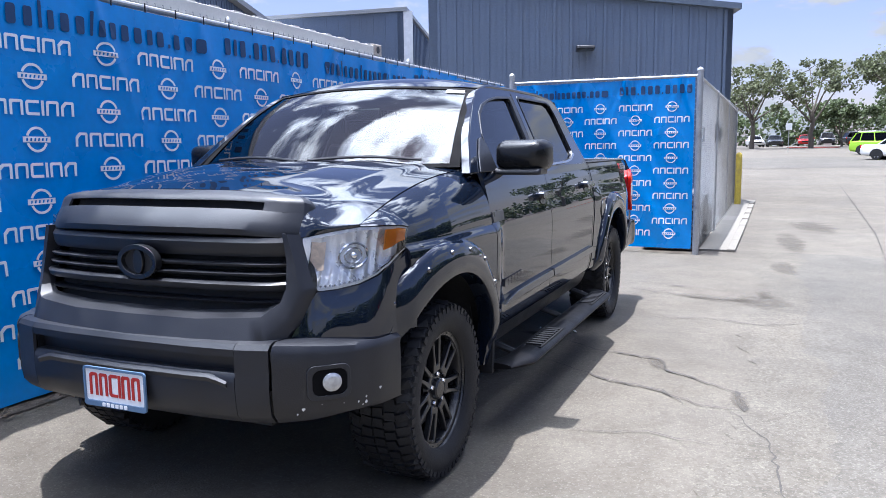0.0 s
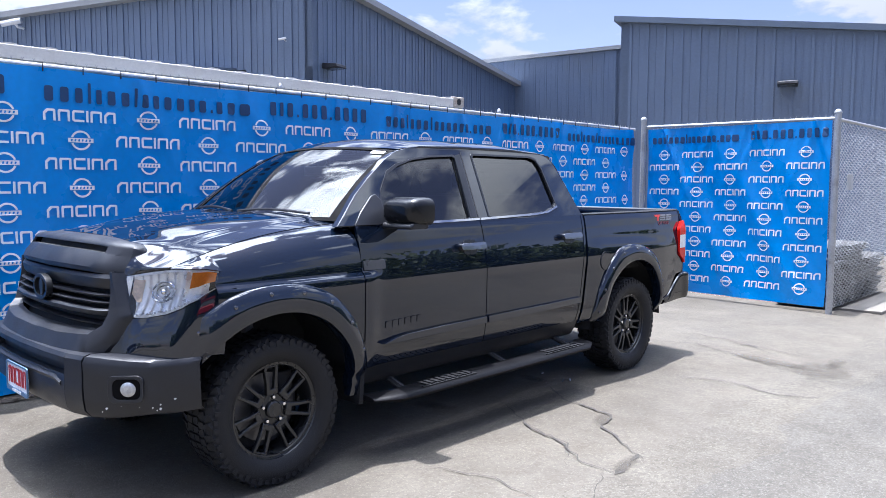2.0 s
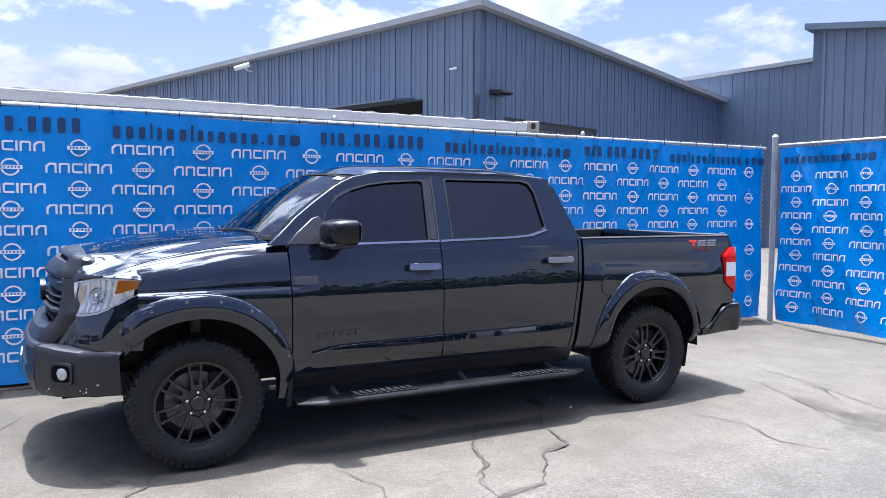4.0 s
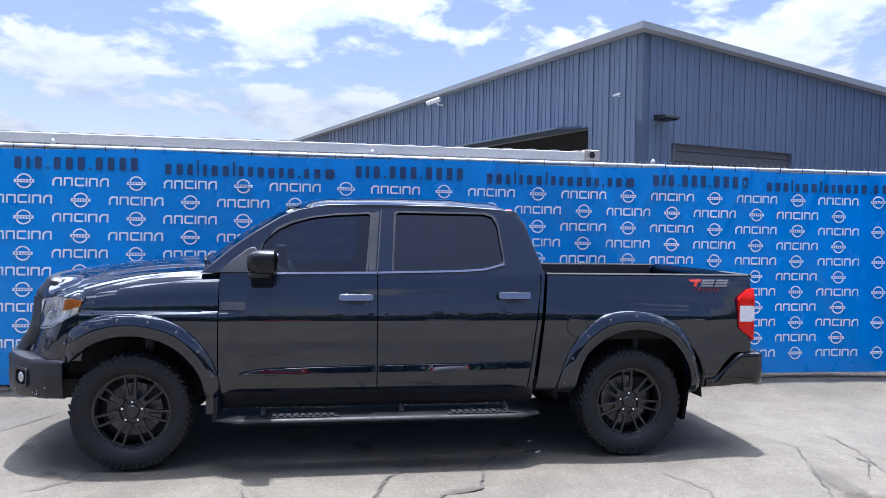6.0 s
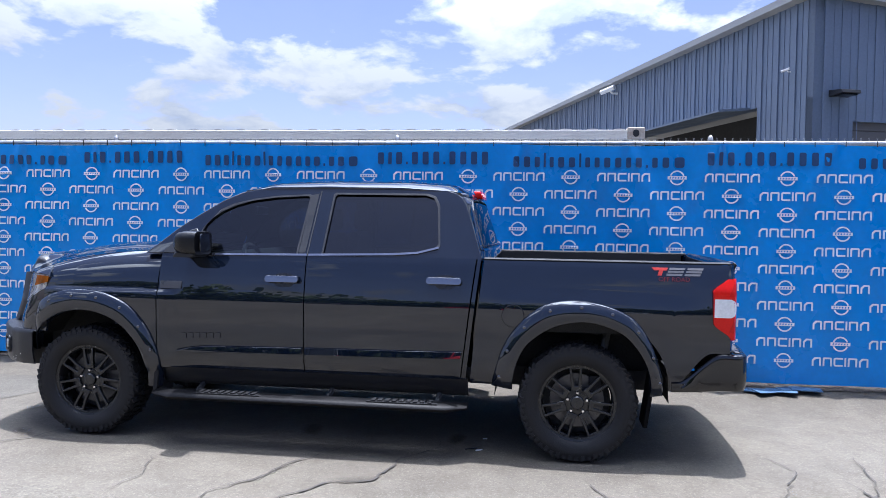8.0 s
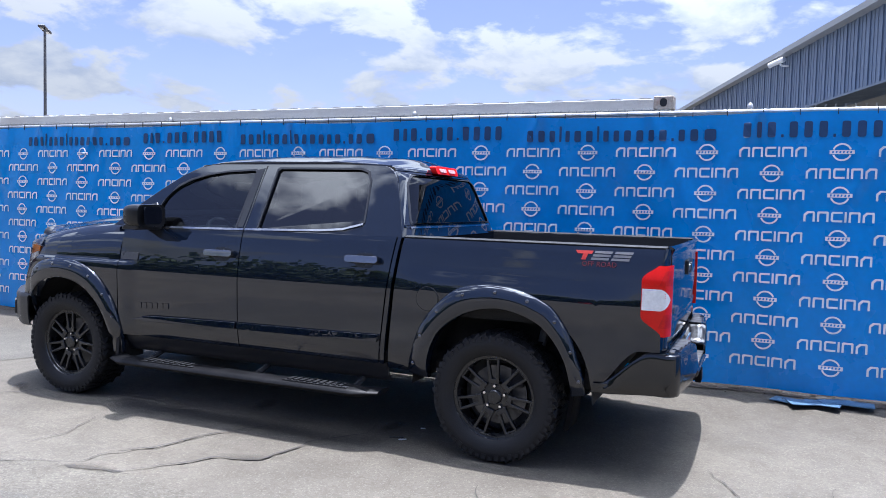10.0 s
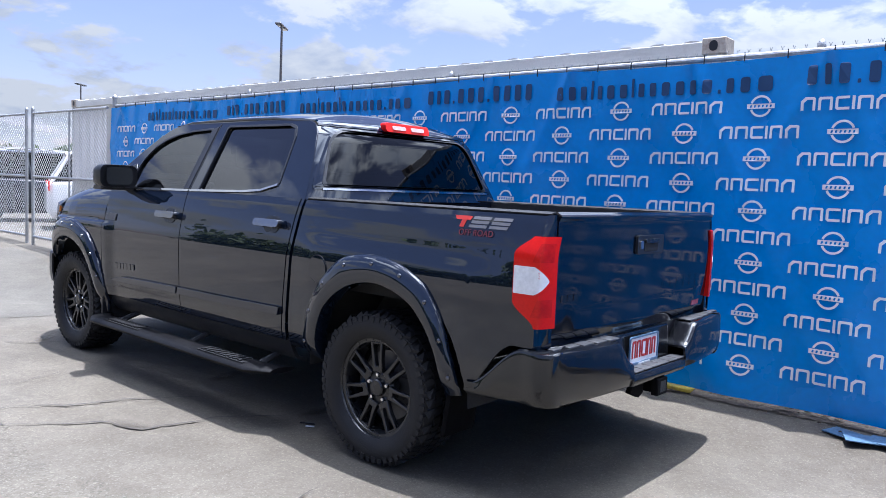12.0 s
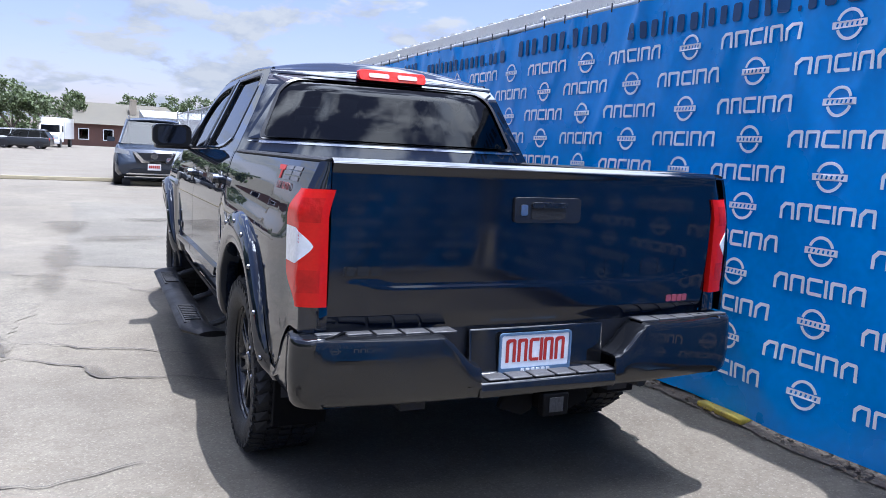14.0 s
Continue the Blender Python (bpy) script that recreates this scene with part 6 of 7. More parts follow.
def corner_panel(s):
    """Painted corner under the lamp."""
    def fn(u, v):
        x = lerp(.632, .938, u)
        zt = lamp_low(x) - .003 if x > .69 else lerp(.80, .975, (x - .632) / .058)
        z = lerp(.785, zt, v)
        return (s * x, fy(x, z) + .010 - .010 * math.sin(math.pi * v) * smoothstep(.66, .75, x), z)
    return patch(fn, 30, 12, flip=s < 0)


both("corner_panel", corner_panel, PAINT, solid=0.012)


def bump_y(a):
    return float(np.interp(a, [0, .30, .50, .627, .72, .78, .84, .89, .912, .93], [-2.795, -2.787, -2.770, -2.735, -2.660, -2.598, -2.515, -2.41, -2.30, -2.20]))


def bumper_rows(x0, x1, n, prof):
    rows = []
    for z, o in prof:
        row = []
        for x in np.linspace(x0, x1, n):
            a = abs(x)
            dz = -.030 * smoothstep(.60, .92, a) if z > .7 else .02 * smoothstep(.7, .9, a)
            row.append((x * (1 - .10 * max(0, .60 - z) * smoothstep(.5, .9, a)), bump_y(a) - o * (1 if o > 0 else 1 - .85 * smoothstep(.78, .90, a)), z + dz))
        rows.append(row)
    return quads(rows)


FACE = [(0.800, -.12), (0.806, -.03), (0.800, -.006), (0.788, .004), (0.772, .004)]
LOWF = [(0.665, .006), (0.60, .004), (0.545, -.004), (0.515, -.030), (0.505, -.11)]
mid = [(x_, o) for x_, o in FACE] + [(0.766, -.040), (0.694, -.046), (0.690, -.004), (0.680, .004)] + LOWF
part("front_bumper", bumper_rows(-.50, .50, 31, mid), MATTE, truck, "satin black front bumper with stone chips", solid=0.012)
for s in (1, -1):
    bm = bumper_rows(.50, .622, 8, FACE + [(.70, .004), (.68, .004)] + LOWF)
    cn = bumper_rows(.628, .913, 30, [(0.800, -.12), (0.806, -.03), (0.800, -.004), (0.780, .008), (.72, .004), (.66, .006)] + LOWF[1:])
    for b_, nm in ((bm, "bumper_end"), (cn, "bumper_corner")):
        if s < 0:
            for v in b_.verts:
                v.co.x = -v.co.x
            bmesh.ops.reverse_faces(b_, faces=b_.faces)
        part(nm, b_, MATTE, truck, "satin black bumper piece", solid=0.012)
    part("slot_end", box((s * .497, -2.765, .69), (s * .507, -2.70, .775)), MATTE, truck)
part("bumper_lip", quads([[(x, bump_y(abs(x)) - o, z - .02 * smoothstep(.40, .47, abs(x))) for x in np.linspace(-.47, .47, 25)] for z, o in ((0.655, -.004), (0.660, .016), (0.682, .026), (0.694, .012), (0.696, -.03))]), MATTE, truck, "satin black bumper lip", solid=0.006)
for s in (1, -1):
    m = Matrix.Translation((s * .775, -2.603, .655)) @ Matrix.Rotation(s * radians(47), 4, "Z") @ Matrix.Translation((0, -.009, 0))
    fogm = part("fog_recess", prism(rounded(.165, .135, .03, 4), -.004, .012, to=lambda a, b, c: m @ Vector((a, -c, b)), holes=[rounded(.13, .10, .03, 6, .004, 0)]), MATTE, truck, "dark fog lamp recess", bevel=0.003)
    # near-black plate paints the depth shade of the shallow fog lamp recess
    part("recess_shade", prism(rounded(.13, .10, .03, 6, .004, 0), -.004, .0085, to=lambda a, b, c: m @ Vector((a, -c, b))), HOLE, fogm, smooth=False)
    lz = lathe([(.036, .0), (.036, .008), (.030, .012), (.016, .014), (.0005, .015)], 24, "y", closed=False)
    bmesh.ops.transform(lz, matrix=m @ Matrix.Translation((.012, -.004, .0)) @ Matrix.Diagonal((1, -1, 1, 1)), verts=lz.verts)
    bmesh.ops.recalc_face_normals(lz, faces=lz.faces)
    part("fog_lamp", lz, FOG, fogm, "round clear fog lamp")
# stone chips on the bumper
CHIP = pbr("bare_chip", (0.55, 0.55, 0.54), 0.6, vary=0.2)
rnd = random.Random(8)
bm = bmesh.new()
for k in range(40):
    a, r = rnd.uniform(.64, .90), rnd.choice((.002, .003, .004, .006))
    z = rnd.choice((rnd.uniform(.735, .765), rnd.uniform(.54, .60), rnd.uniform(.60, .70)))
    if k > 36:
        a, z, r = (.845, .625, .012) if k == 37 else ((.86, .64, .014) if k == 38 else (.83, .61, .010))
    d = Vector((bump_y(a + .01) - bump_y(a - .01), -.02, 0)).normalized()
    d = Vector((abs(d.x), -abs(d.y), 0))
    t = Vector((-d.y, d.x, 0))
    c = Vector((a, bump_y(a), z)) + d * .010
    bm.faces.new([bm.verts.new(c + t * r * p + Vector((0, 0, r * q))) for p, q in ((1.3, .2), (.2, 1.5), (-1.1, .3), (-.2, -1.2))])
part("paint_chip", bm, CHIP, truck, "bare grey stone chips", smooth=False)


def plate(at, turn, name):
    pl = part(name, prism(rounded(.305, .155, .012, 3), 0, .004, to=lambda a, b, c: (a, -c, b)), WHITE_PLASTIC, truck, "white dealer plate with red shapes")
    pl.location, pl.rotation_euler = at, (0, 0, radians(turn))
    part("plate_frame", prism(rounded(.312, .162, .014, 3), .002, .010, to=lambda a, b, c: (a, -c, b), holes=[rounded(.295, .130, .008, 3, 0, .006)]), pbr("plate_frame_grey", (0.10, 0.17, 0.27), 0.35, vary=0.1), pl, "blue-grey plate frame")
    for c, poly in mark_shapes(.262, .092, .0125):
        part("red_shape", prism([(c + a, .010 + b) for a, b in poly], .005, .007, to=lambda a, b, c: (a, -c, b)), RED, pl, smooth=False)
    part("white_blocks", join(*[prism(rounded(.016, .015, .003, 2, -.055 + .022 * k, -.070), .0105, .012, to=lambda a, b, c: (a, -c, b)) for k in range(6)]), WHITE_PLASTIC, pl, smooth=False)
    return pl


plate((-0.03, -2.822, 0.592), 0, "license_plate")

# ---- rear end ----


def gate_fn(u, v):
    x = lerp(-.790, .842, u)
    z = lerp(.795, 1.415, v)
    k = 2 * u - 1
    y = 2.862 + .018 * (1 - k * k) + .012 * math.sin(math.pi * v) + .016 * smoothstep(1.36, 1.40, z) - .022 * smoothstep(1.398, 1.415, z)
    y += .007 * smoothstep(.966, .952, z - .02 * smoothstep(.60, .68, abs(x - .026))) * smoothstep(.74, .66, abs(x - .026)) - .01 * smoothstep(.86, .80, z)
    return (x, y + .028 * (z - 1.10), z)


part("tailgate", patch(gate_fn, 48, 100, flip=True), GATE_PAINT, truck, solid=0.05)
hd = part("tailgate_handle", prism(rounded(.285, .098, .016, 4), 0, .014, to=lambda a, b, c: (a, 2.892 + c, 1.248 + b)), MATTE, truck, "black tailgate handle", bevel=0.004)
hd.location.x = .026
part("grip_recess", prism(rounded(.15, .05, .02, 4), .014, .016, to=lambda a, b, c: (a, 2.892 + c, 1.236 + b)), UNDER, hd)
part("grip", prism(rounded(.15, .022, .008, 4), .014, .026, to=lambda a, b, c: (a, 2.892 + c, 1.268 + b)), RIM, hd, bevel=0.004)
part("key_cap", prism(rounded(.028, .042, .008, 3), .014, .020, to=lambda a, b, c: (.105 + a, 2.892 + c, 1.248 + b)), STEEL, hd, "bright key cover")
PINK = pbr("pink_red_badge", (0.42, 0.09, 0.11), 0.3)


def gate_block(w, h, cx, cz, out, material, label=""):
    """A small raised block that follows the tailgate."""
    def to(a, b, c):
        return (a, gate_fn((a + .790) / 1.632, (b - .795) / .620)[1] + c, b)
    part("tailgate_badge", prism(rounded(w, h, .005, 2, cx, cz), -.003, out, to=to), material, truck, label, smooth=False)


for k in range(4):
    gate_block(.026, .03, -.60 - .030 * k, .875, .003, PINK, "pinkish red block")
for k in range(3):
    gate_block(.038, .034, .775 - .048 * k, 1.018, .0025, RIM)
for k in range(6):
    gate_block(.055, .065, -.20 - .088 * k, 1.02, .0012, GATE_PAINT)


def tail_lamp(s):
    # outline over (t, z): t = 0 at the tailgate, 1 on the side
    def to(t, z, d):
        if t < .55:
            k = t / .55
            x, y = lerp(.848, .935, k), 2.872 - .028 * k * k
        else:
            k = (t - .55) / .45
            x, y = .935 + .004 * k, lerp(2.844, 2.715, k)
        x -= .03 * smoothstep(1.2, 1.36, z)
        return (s * (x + d * (.3 + .7 * smoothstep(.3, .7, t))), y + d * smoothstep(.9, .4, t), z)

    def skin(u, v):
        t = u * lerp(lerp(.60, .98, smoothstep(0, .28, v)), .66, smoothstep(.80, 1.04, v))
        return to(t, lerp(.895, 1.305, v), .014)

    lamp = part("tail_light", patch(skin, 18, 26, flip=s > 0), RED_LENS, truck, "red tail light with a white reversing lens", solid=0.03)
    lamp.location.x = .0 if s > 0 else .050
    part("reverse_lens", patch(lambda u, v: to(lerp(lerp(.30, .62, abs(2 * v - 1) ** 1.2), .965, u), lerp(1.045, 1.170, v), .016), 14, 12, flip=s > 0), REVERSE, lamp, "white reversing lens", solid=0.004)
    for z0, z1 in ((.945, 1.025), (1.190, 1.275)):
        part("inner_lens", patch(lambda u, v: to(lerp(.16, lerp(.66, .56, v), u), lerp(z0, z1, v), .0150), 10, 5, flip=s > 0), DEEP_RED, lamp, "deep red inner lens")


DEEP_RED = pbr("deep_red_lens", (0.46, 0.008, 0.006), 0.16, vary=0.3, scale=14, fine=50, bump=0.25, ior=1.35)
REVERSE = pbr("reversing_lens", (0.72, 0.73, 0.74), 0.12, vary=0.14, scale=20, fine=60, bump=0.15, coat=0.4)
tail_lamp(1)
tail_lamp(-1)
both("lamp_pillar", lambda s: patch(lambda u, v: (.050 * (s < 0) + s * lerp(.844, .935, u), 2.866 - .03 * u * u, lerp(.80, .895, v)), 6, 4, flip=s > 0), PAINT, solid=0.02)
both("lamp_pillar", lambda s: patch(lambda u, v: (.050 * (s < 0) + s * lerp(.844, .915 - .04 * v, u), 2.868 - .03 * u * u, lerp(1.305, 1.40, v)), 6, 4, flip=s > 0), PAINT, solid=0.02)


def bumper_corner(s):
    rows = []
    n = 64
    for k in range(n + 1):
        t = k / n
        if t < .5:
            x, y = lerp(.29, .860, t * 2), 3.005 - .05 * (t * 2) ** 2
        elif t < .66:
            a = (t - .5) / .16 * math.pi / 2
            x, y = .860 + .085 * math.sin(a), 2.87 + .085 * math.cos(a)
        else:
            x, y = .945 - .015 * (t - .66) / .34, lerp(2.87, 2.46, (t - .66) / .34)
        side = smoothstep(.66, 1.0, t)
        zt = lerp(.795, .58, smoothstep(.72, 1.0, t)) - .125 * smoothstep(.14, 0.0, t)
        zb = lerp(.545, .520, side)
        inx, iny = (0, -.13) if t < .5 else ((-.10, -.05) if t < .66 else (-.10, 0))
        tuck = .035 * smoothstep(.66, .74, t)
        x -= .012 * smoothstep(.66, .74, t)
        prof = [(1, zt + .002 - tuck), (.45, zt + .005 - tuck * .5), (.16, zt + .003), (.05, zt - .004), (.01, zt - .014), (0, zt - .030), (-.03, lerp(zt, zb, .40)), (-.03, lerp(zt, zb, .62)), (0, zb + .055), (.06, zb + .022), (.16, zb + .006), (.34, zb), (1, zb)]
        rows.append([(s * (x + inx * f), y + iny * f, z) for f, z in prof])
    bm = quads(rows)
    bmesh.ops.recalc_face_normals(bm, faces=bm.faces)
    return bm


PAD = pbr("grey_step_pad", (0.045, 0.046, 0.050), 0.42, vary=0.25, scale=20, bump=0.3, fine=160)
CBUMP = pbr("black_bumper_paint", (0.006, 0.0065, 0.008), 0.10, vary=0.2, ior=1.60)
for ob in both("rear_bumper_corner", bumper_corner, CBUMP, "gloss black rear bumper corner", solid=0.012):
    ob.location.x = .026
for s in (1, -1):
    for k in range(5):
        part("step_pad", box((s * (.40 + .10 * k), 2.88, .797), (s * (.49 + .10 * k), 2.968 - .05 * ((.20 + .10 * k) / .57) ** 2, .8055)), PAD, truck, bevel=0.003)
part("bumper_backing", box((-.56, 2.835, .56), (.60, 2.864, .80)), MATTE, truck)
part("rear_bumper_centre", prism([(2.87, .79), (2.89, .79), (2.905, .615), (3.005, .610), (3.012, .575), (3.00, .548), (2.87, .548)], -.266, .318, to=lambda a, b, c: (c, a, b)), CBUMP, truck, bevel=0.008)
for k in range(6):
    part("step_pad", box((-.28 + .095 * k, 2.92, .6125), (-.195 + .095 * k, 2.998, .621)), PAD, truck, bevel=0.004)
plate((0.046, 2.907, 0.690), 180, "license_plate")
# hitch and underbody
part("hitch", join(box((-.04, 2.80, .465), (.04, 3.0, .535)), box((-.055, 2.97, .455), (.055, 3.01, .545)), box((-.45, 2.78, .52), (.45, 2.86, .58)), prism([(-.17, .55), (-.20, .48), (-.10, .44), (-.055, .46), (-.055, .55)], 2.90, 2.93, to=lambda a, b, c: (a, c, b)), prism([(.17, .55), (.20, .48), (.10, .44), (.055, .46), (.055, .55)], 2.90, 2.93, to=lambda a, b, c: (a, c, b))), HOLE, truck, "black tow hitch receiver", bevel=0.006)
part("hitch_mouth", box((-.03, 3.0105, .472), (.03, 3.0125, .53)), UNDER, truck)
for s in (1, -1):
    part("frame_rail", box((s * .42, -2.6, .44), (s * .52, 2.75, .58)), UNDER, truck)
part("rear_axle", tube([(-.70, AR, .43), (.70, AR, .43)], 0.05, 10), UNDER, truck)
part("differential", lathe([(0.02, -.17), (.12, -.12), (.17, 0), (.12, .12), (.02, .17)], 16, "y"), UNDER, truck).location = (0, AR, .43)
part("front_axle", tube([(-.70, AF, .42), (.70, AF, .42)], 0.045, 8), UNDER, truck)
part("skid_plate", box((-.45, -2.45, .45), (.45, -1.4, .49)), UNDER, truck)
part("exhaust", tube([(-.35, -1.0, .45), (-.35, 1.2, .45), (-.45, 2.2, .48), (-.60, 2.75, .48)], 0.04, 10), UNDER, truck)
part("fuel_tank", box((.12, -.4, .42), (.40, 1.1, .60)), UNDER, truck, bevel=0.04)
part("engine_tray", box((-.45, -2.45, .60), (.45, -1.3, 1.08)), UNDER, truck)
for s in (1, -1):
    part("shock_absorber", tube([(s * .60, AR + .12, .42), (s * .50, AR + .22, .95)], 0.03, 8), GREY_TRIM, truck, "grey shock absorber")
    part("shock_absorber", tube([(s * .62, AF + .05, .45), (s * .55, AF + .05, .95)], 0.035, 8), GREY_TRIM, truck, "grey shock absorber")

# ---- gate and fence further along ----
far_fence = thing("fence", "galvanised chain-link fence with a closed swing gate", "fence")
GZ = 0.24
for y, m_ in ((-9.35, GALV), (-9.62, GALV), (-12.5, DARK_POST), (-16.2, GALV), (-19.9, GALV), (-23.6, GALV), (-27.3, GALV)):
    post(far_fence, FX, y, GZ - 0.05, 2.52, 0.035 if m_ is DARK_POST else 0.026, m_)
for y0, y1, z in ((-6.6, -9.35, 2.46), (-9.62, -12.5, 2.46), (-12.5, -27.3, 2.46), (-6.6, -9.35, GZ + .1), (-9.62, -12.5, GZ + .1), (-6.6, -9.35, 1.38), (-9.62, -12.5, 1.38)):
    part("rail", tube([(FX, y0, z), (FX, y1, z)], 0.021, 8), GALV, far_fence)
part("brace", tube([(FX, -9.65, 2.0), (FX, -12.45, GZ + .12)], 0.008, 6), GALV, far_fence)
for y in (-7.9, -11.05):
    part("rail", tube([(FX, y, GZ + .1), (FX, y, 2.46)], 0.016, 8), GALV, far_fence)
for a, b in ((-6.6, -9.35), (-9.62, -12.5), (-12.5, -19.9), (-19.9, -27.3)):
    part("wire_mesh", chain_link((FX, a), (FX, b), GZ + .06, 2.47, pitch=0.085, r=0.0022, top_tips=False), GALV, far_fence, smooth=False)
rnd = random.Random(21)
bm = bmesh.new()
for k in range(240):
    x, y = FX + rnd.uniform(-.1, .45), rnd.uniform(-17.5, -12.6)
    h, a = rnd.uniform(.05, .30), rnd.uniform(0, 6.3)
    z = gz(x, y)
    bm.faces.new([bm.verts.new(p) for p in ((x, y, z), (x + .015 * math.cos(a), y + .015 * math.sin(a), z), (x + .10 * math.cos(a + 1), y + .10 * math.sin(a + 1), z + h))])
tagged(part("dry_weeds", bm, pbr("dry_grass", (0.30, 0.22, 0.11), 0.9, vary=0.4, island=True), smooth=False), "dry straw-coloured weeds at the fence foot", "weeds", kind="stuff")

boll = thing("bollard", "yellow painted steel bollard at the end of the fence", "bollard", (1.42, 15.2, gz(1.4, 15.2)))
part("tube", lathe([(.075, 0), (.075, 1.22), (.06, 1.27), (.03, 1.295), (.001, 1.30)], 20, "z", closed=False), YEL, boll)

# ---- trees ----
BARK = pbr("grey_bark", (0.10, 0.085, 0.07), 0.95, vary=0.4, scale=4, fine=30, bump=0.6, stretch=(1, 1, .25))
LEAF = pbr("oak_leaves", (0.078, 0.104, 0.045), 0.7, vary=0.25, scale=2, island=True, translucent=0.3)
LEAF2 = pbr("grey_green_leaves", (0.11, 0.125, 0.065), 0.75, vary=0.25, scale=2, island=True, translucent=0.3)


def leaf_cloud(centres, size, per, rnd, flat=0.7):
    verts, faces = [], []
    for c, r in centres:
        for _ in range(per):
            d = Vector((rnd.gauss(0, 1), rnd.gauss(0, 1), rnd.gauss(0, 1) * flat))
            p = Vector(c) + d.normalized() * r * rnd.uniform(.35, 1.0) * Vector((1, 1, flat)).length / 1.6
            n = Vector((rnd.gauss(0, 1), rnd.gauss(0, 1), rnd.gauss(0, 1) + .6)).normalized()
            u = n.orthogonal().normalized() * size * rnd.uniform(.5, 1.2)
            v = n.cross(u) * rnd.uniform(.5, .9)
            b = len(verts)
            verts += [p + u, p + v * .8 + u * .2, p - u, p - v]
            faces.append((b, b + 1, b + 2, b + 3))
    me = bpy.data.meshes.new("leaves")
    me.from_pydata(verts, [], faces)
    bm = bmesh.new()
    bm.from_mesh(me)
    bpy.data.meshes.remove(me)
    return bm


def tree(at, h, spread, seed, label, leaf=None, bare=0.3, size=0.20, per=60, limbs=7):
    rnd = random.Random(seed)
    t = thing("tree", label, "tree", at)
    bm = bmesh.new()
    trunk = [Vector((0, 0, -.3))]
    for k in range(1, 6):
        trunk.append(Vector((rnd.uniform(-.12, .12) * k * .5, rnd.uniform(-.12, .12) * k * .5, h * (bare + .12) * k / 5)))
    r0 = h * .022
    add_tube(bm, trunk, [r0 * (1.4 - .13 * k) for k in range(6)], 9)
    ends = []
    for k in range(limbs):
        a = 2 * math.pi * (k + rnd.uniform(-.3, .3)) / limbs
        start = trunk[3].lerp(trunk[5], rnd.uniform(0, 1))
        reach, top = spread * rnd.uniform(.55, 1.0), h * rnd.uniform(.62, .97)
        mid = start.lerp(Vector((reach * math.cos(a), reach * math.sin(a), top)), .5) + Vector((rnd.uniform(-.4, .4), rnd.uniform(-.4, .4), rnd.uniform(-.2, .6)))
        tip = Vector((reach * math.cos(a), reach * math.sin(a), top))
        add_tube(bm, [start, mid, tip], [r0 * .55, r0 * .32, r0 * .1], 6)
        for j in range(5):
            b = mid.lerp(tip, rnd.uniform(.1, 1))
            e = b + Vector((rnd.uniform(-1, 1), rnd.uniform(-1, 1), rnd.uniform(-.35, .6))) * spread * .32
            add_tube(bm, [b, b.lerp(e, .6) + Vector((0, 0, .1)), e], [r0 * .2, r0 * .13, r0 * .05], 4)
            ends.append((e, spread * rnd.uniform(.12, .24)))
        ends.append((tip, spread * rnd.uniform(.15, .26)))
    part("trunk", bm, BARK, t, "grey branching trunk")
    part("crown", leaf_cloud(ends, size, per, rnd), leaf or LEAF, t, "uneven leafy crown", smooth=False)
    return t


OAK = "spreading live oak with a gappy grey-green crown"
tree((-0.6, 88.8, gz(0, 88.8)), 9.3, 4.6, 1, OAK, LEAF2, bare=.3, size=.22)
tree((5.4, 89.3, gz(5, 89.3)), 10.2, 4.6, 2, OAK, LEAF2, bare=.28, size=.22, per=50)
tree((10.6, 63.0, gz(10, 64)), 8.8, 3.8, 3, OAK, LEAF2, bare=.4, size=.18, per=70)
tree((-4.5, 96.0, gz(-4, 96)), 8.0, 4.4, 4, OAK, LEAF2, size=.22)
tree((9.0, 98, gz(9, 98)), 5.2, 3.6, 6, "round dark-green tree at the lot's edge", LEAF, bare=.15, size=.22, per=90)
tree((17, 100, gz(9, 98)), 8.2, 4.6, 7, OAK, LEAF, size=.22)
tree((26, 92, gz(9, 98)), 8.5, 4.6, 8, OAK, LEAF, size=.22)
for k, (px, py, hh, ss) in enumerate(((9.8, -96, 7.0, 4.2), (6.0, -92, 6.4, 3.8), (13.5, -88, 7.2, 4.4), (-6.5, -128, 8.6, 4.2), (-12.5, -126, 8.0, 4.5), (-19, -124, 8.4, 4.5))):
    tree((px, py, 0), hh, ss, 30 + k, "dark green street tree by the far buildings", LEAF, bare=.2, size=.22, per=80)


def wood(name, line, h, seed, n, label):
    """A far belt of trees as one object."""
    rnd = random.Random(seed)
    cs = []
    for _ in range(n):
        k = rnd.uniform(0, len(line) - 1.001)
        i = int(k)
        x, y = lerp(line[i][0], line[i + 1][0], k - i), lerp(line[i][1], line[i + 1][1], k - i)
        top = h * (0.75 + 0.35 * noise.noise((x * .06, y * .06, seed)))
        z = rnd.uniform(.3, top)
        cs.append(((x + rnd.uniform(-3, 3), y + rnd.uniform(-3, 3), gz(x, y) + z), rnd.uniform(.9, 1.8)))
    return tagged(part(name, leaf_cloud(cs, .45, 16, rnd), LEAF, smooth=False), label, "trees", kind="stuff")


wood("far_trees", [(-40, 128), (0, 130), (30, 124), (70, 118)], 6.5, 3, 700, "far belt of dark green trees beyond the lot")
# the eastern belt stays out of view, added for a dark reflected band on the doors
wood("far_trees", [(32, 60), (37, 20), (38, -10), (33, -50)], 9.5, 5, 3200, "unseen belt of trees added to darken door reflections")
wood("far_trees", [(-90, -60), (-60, -100), (-30, -132), (20, -138), (60, -130)], 6.0, 8, 900, "far belt of green trees behind the lots")

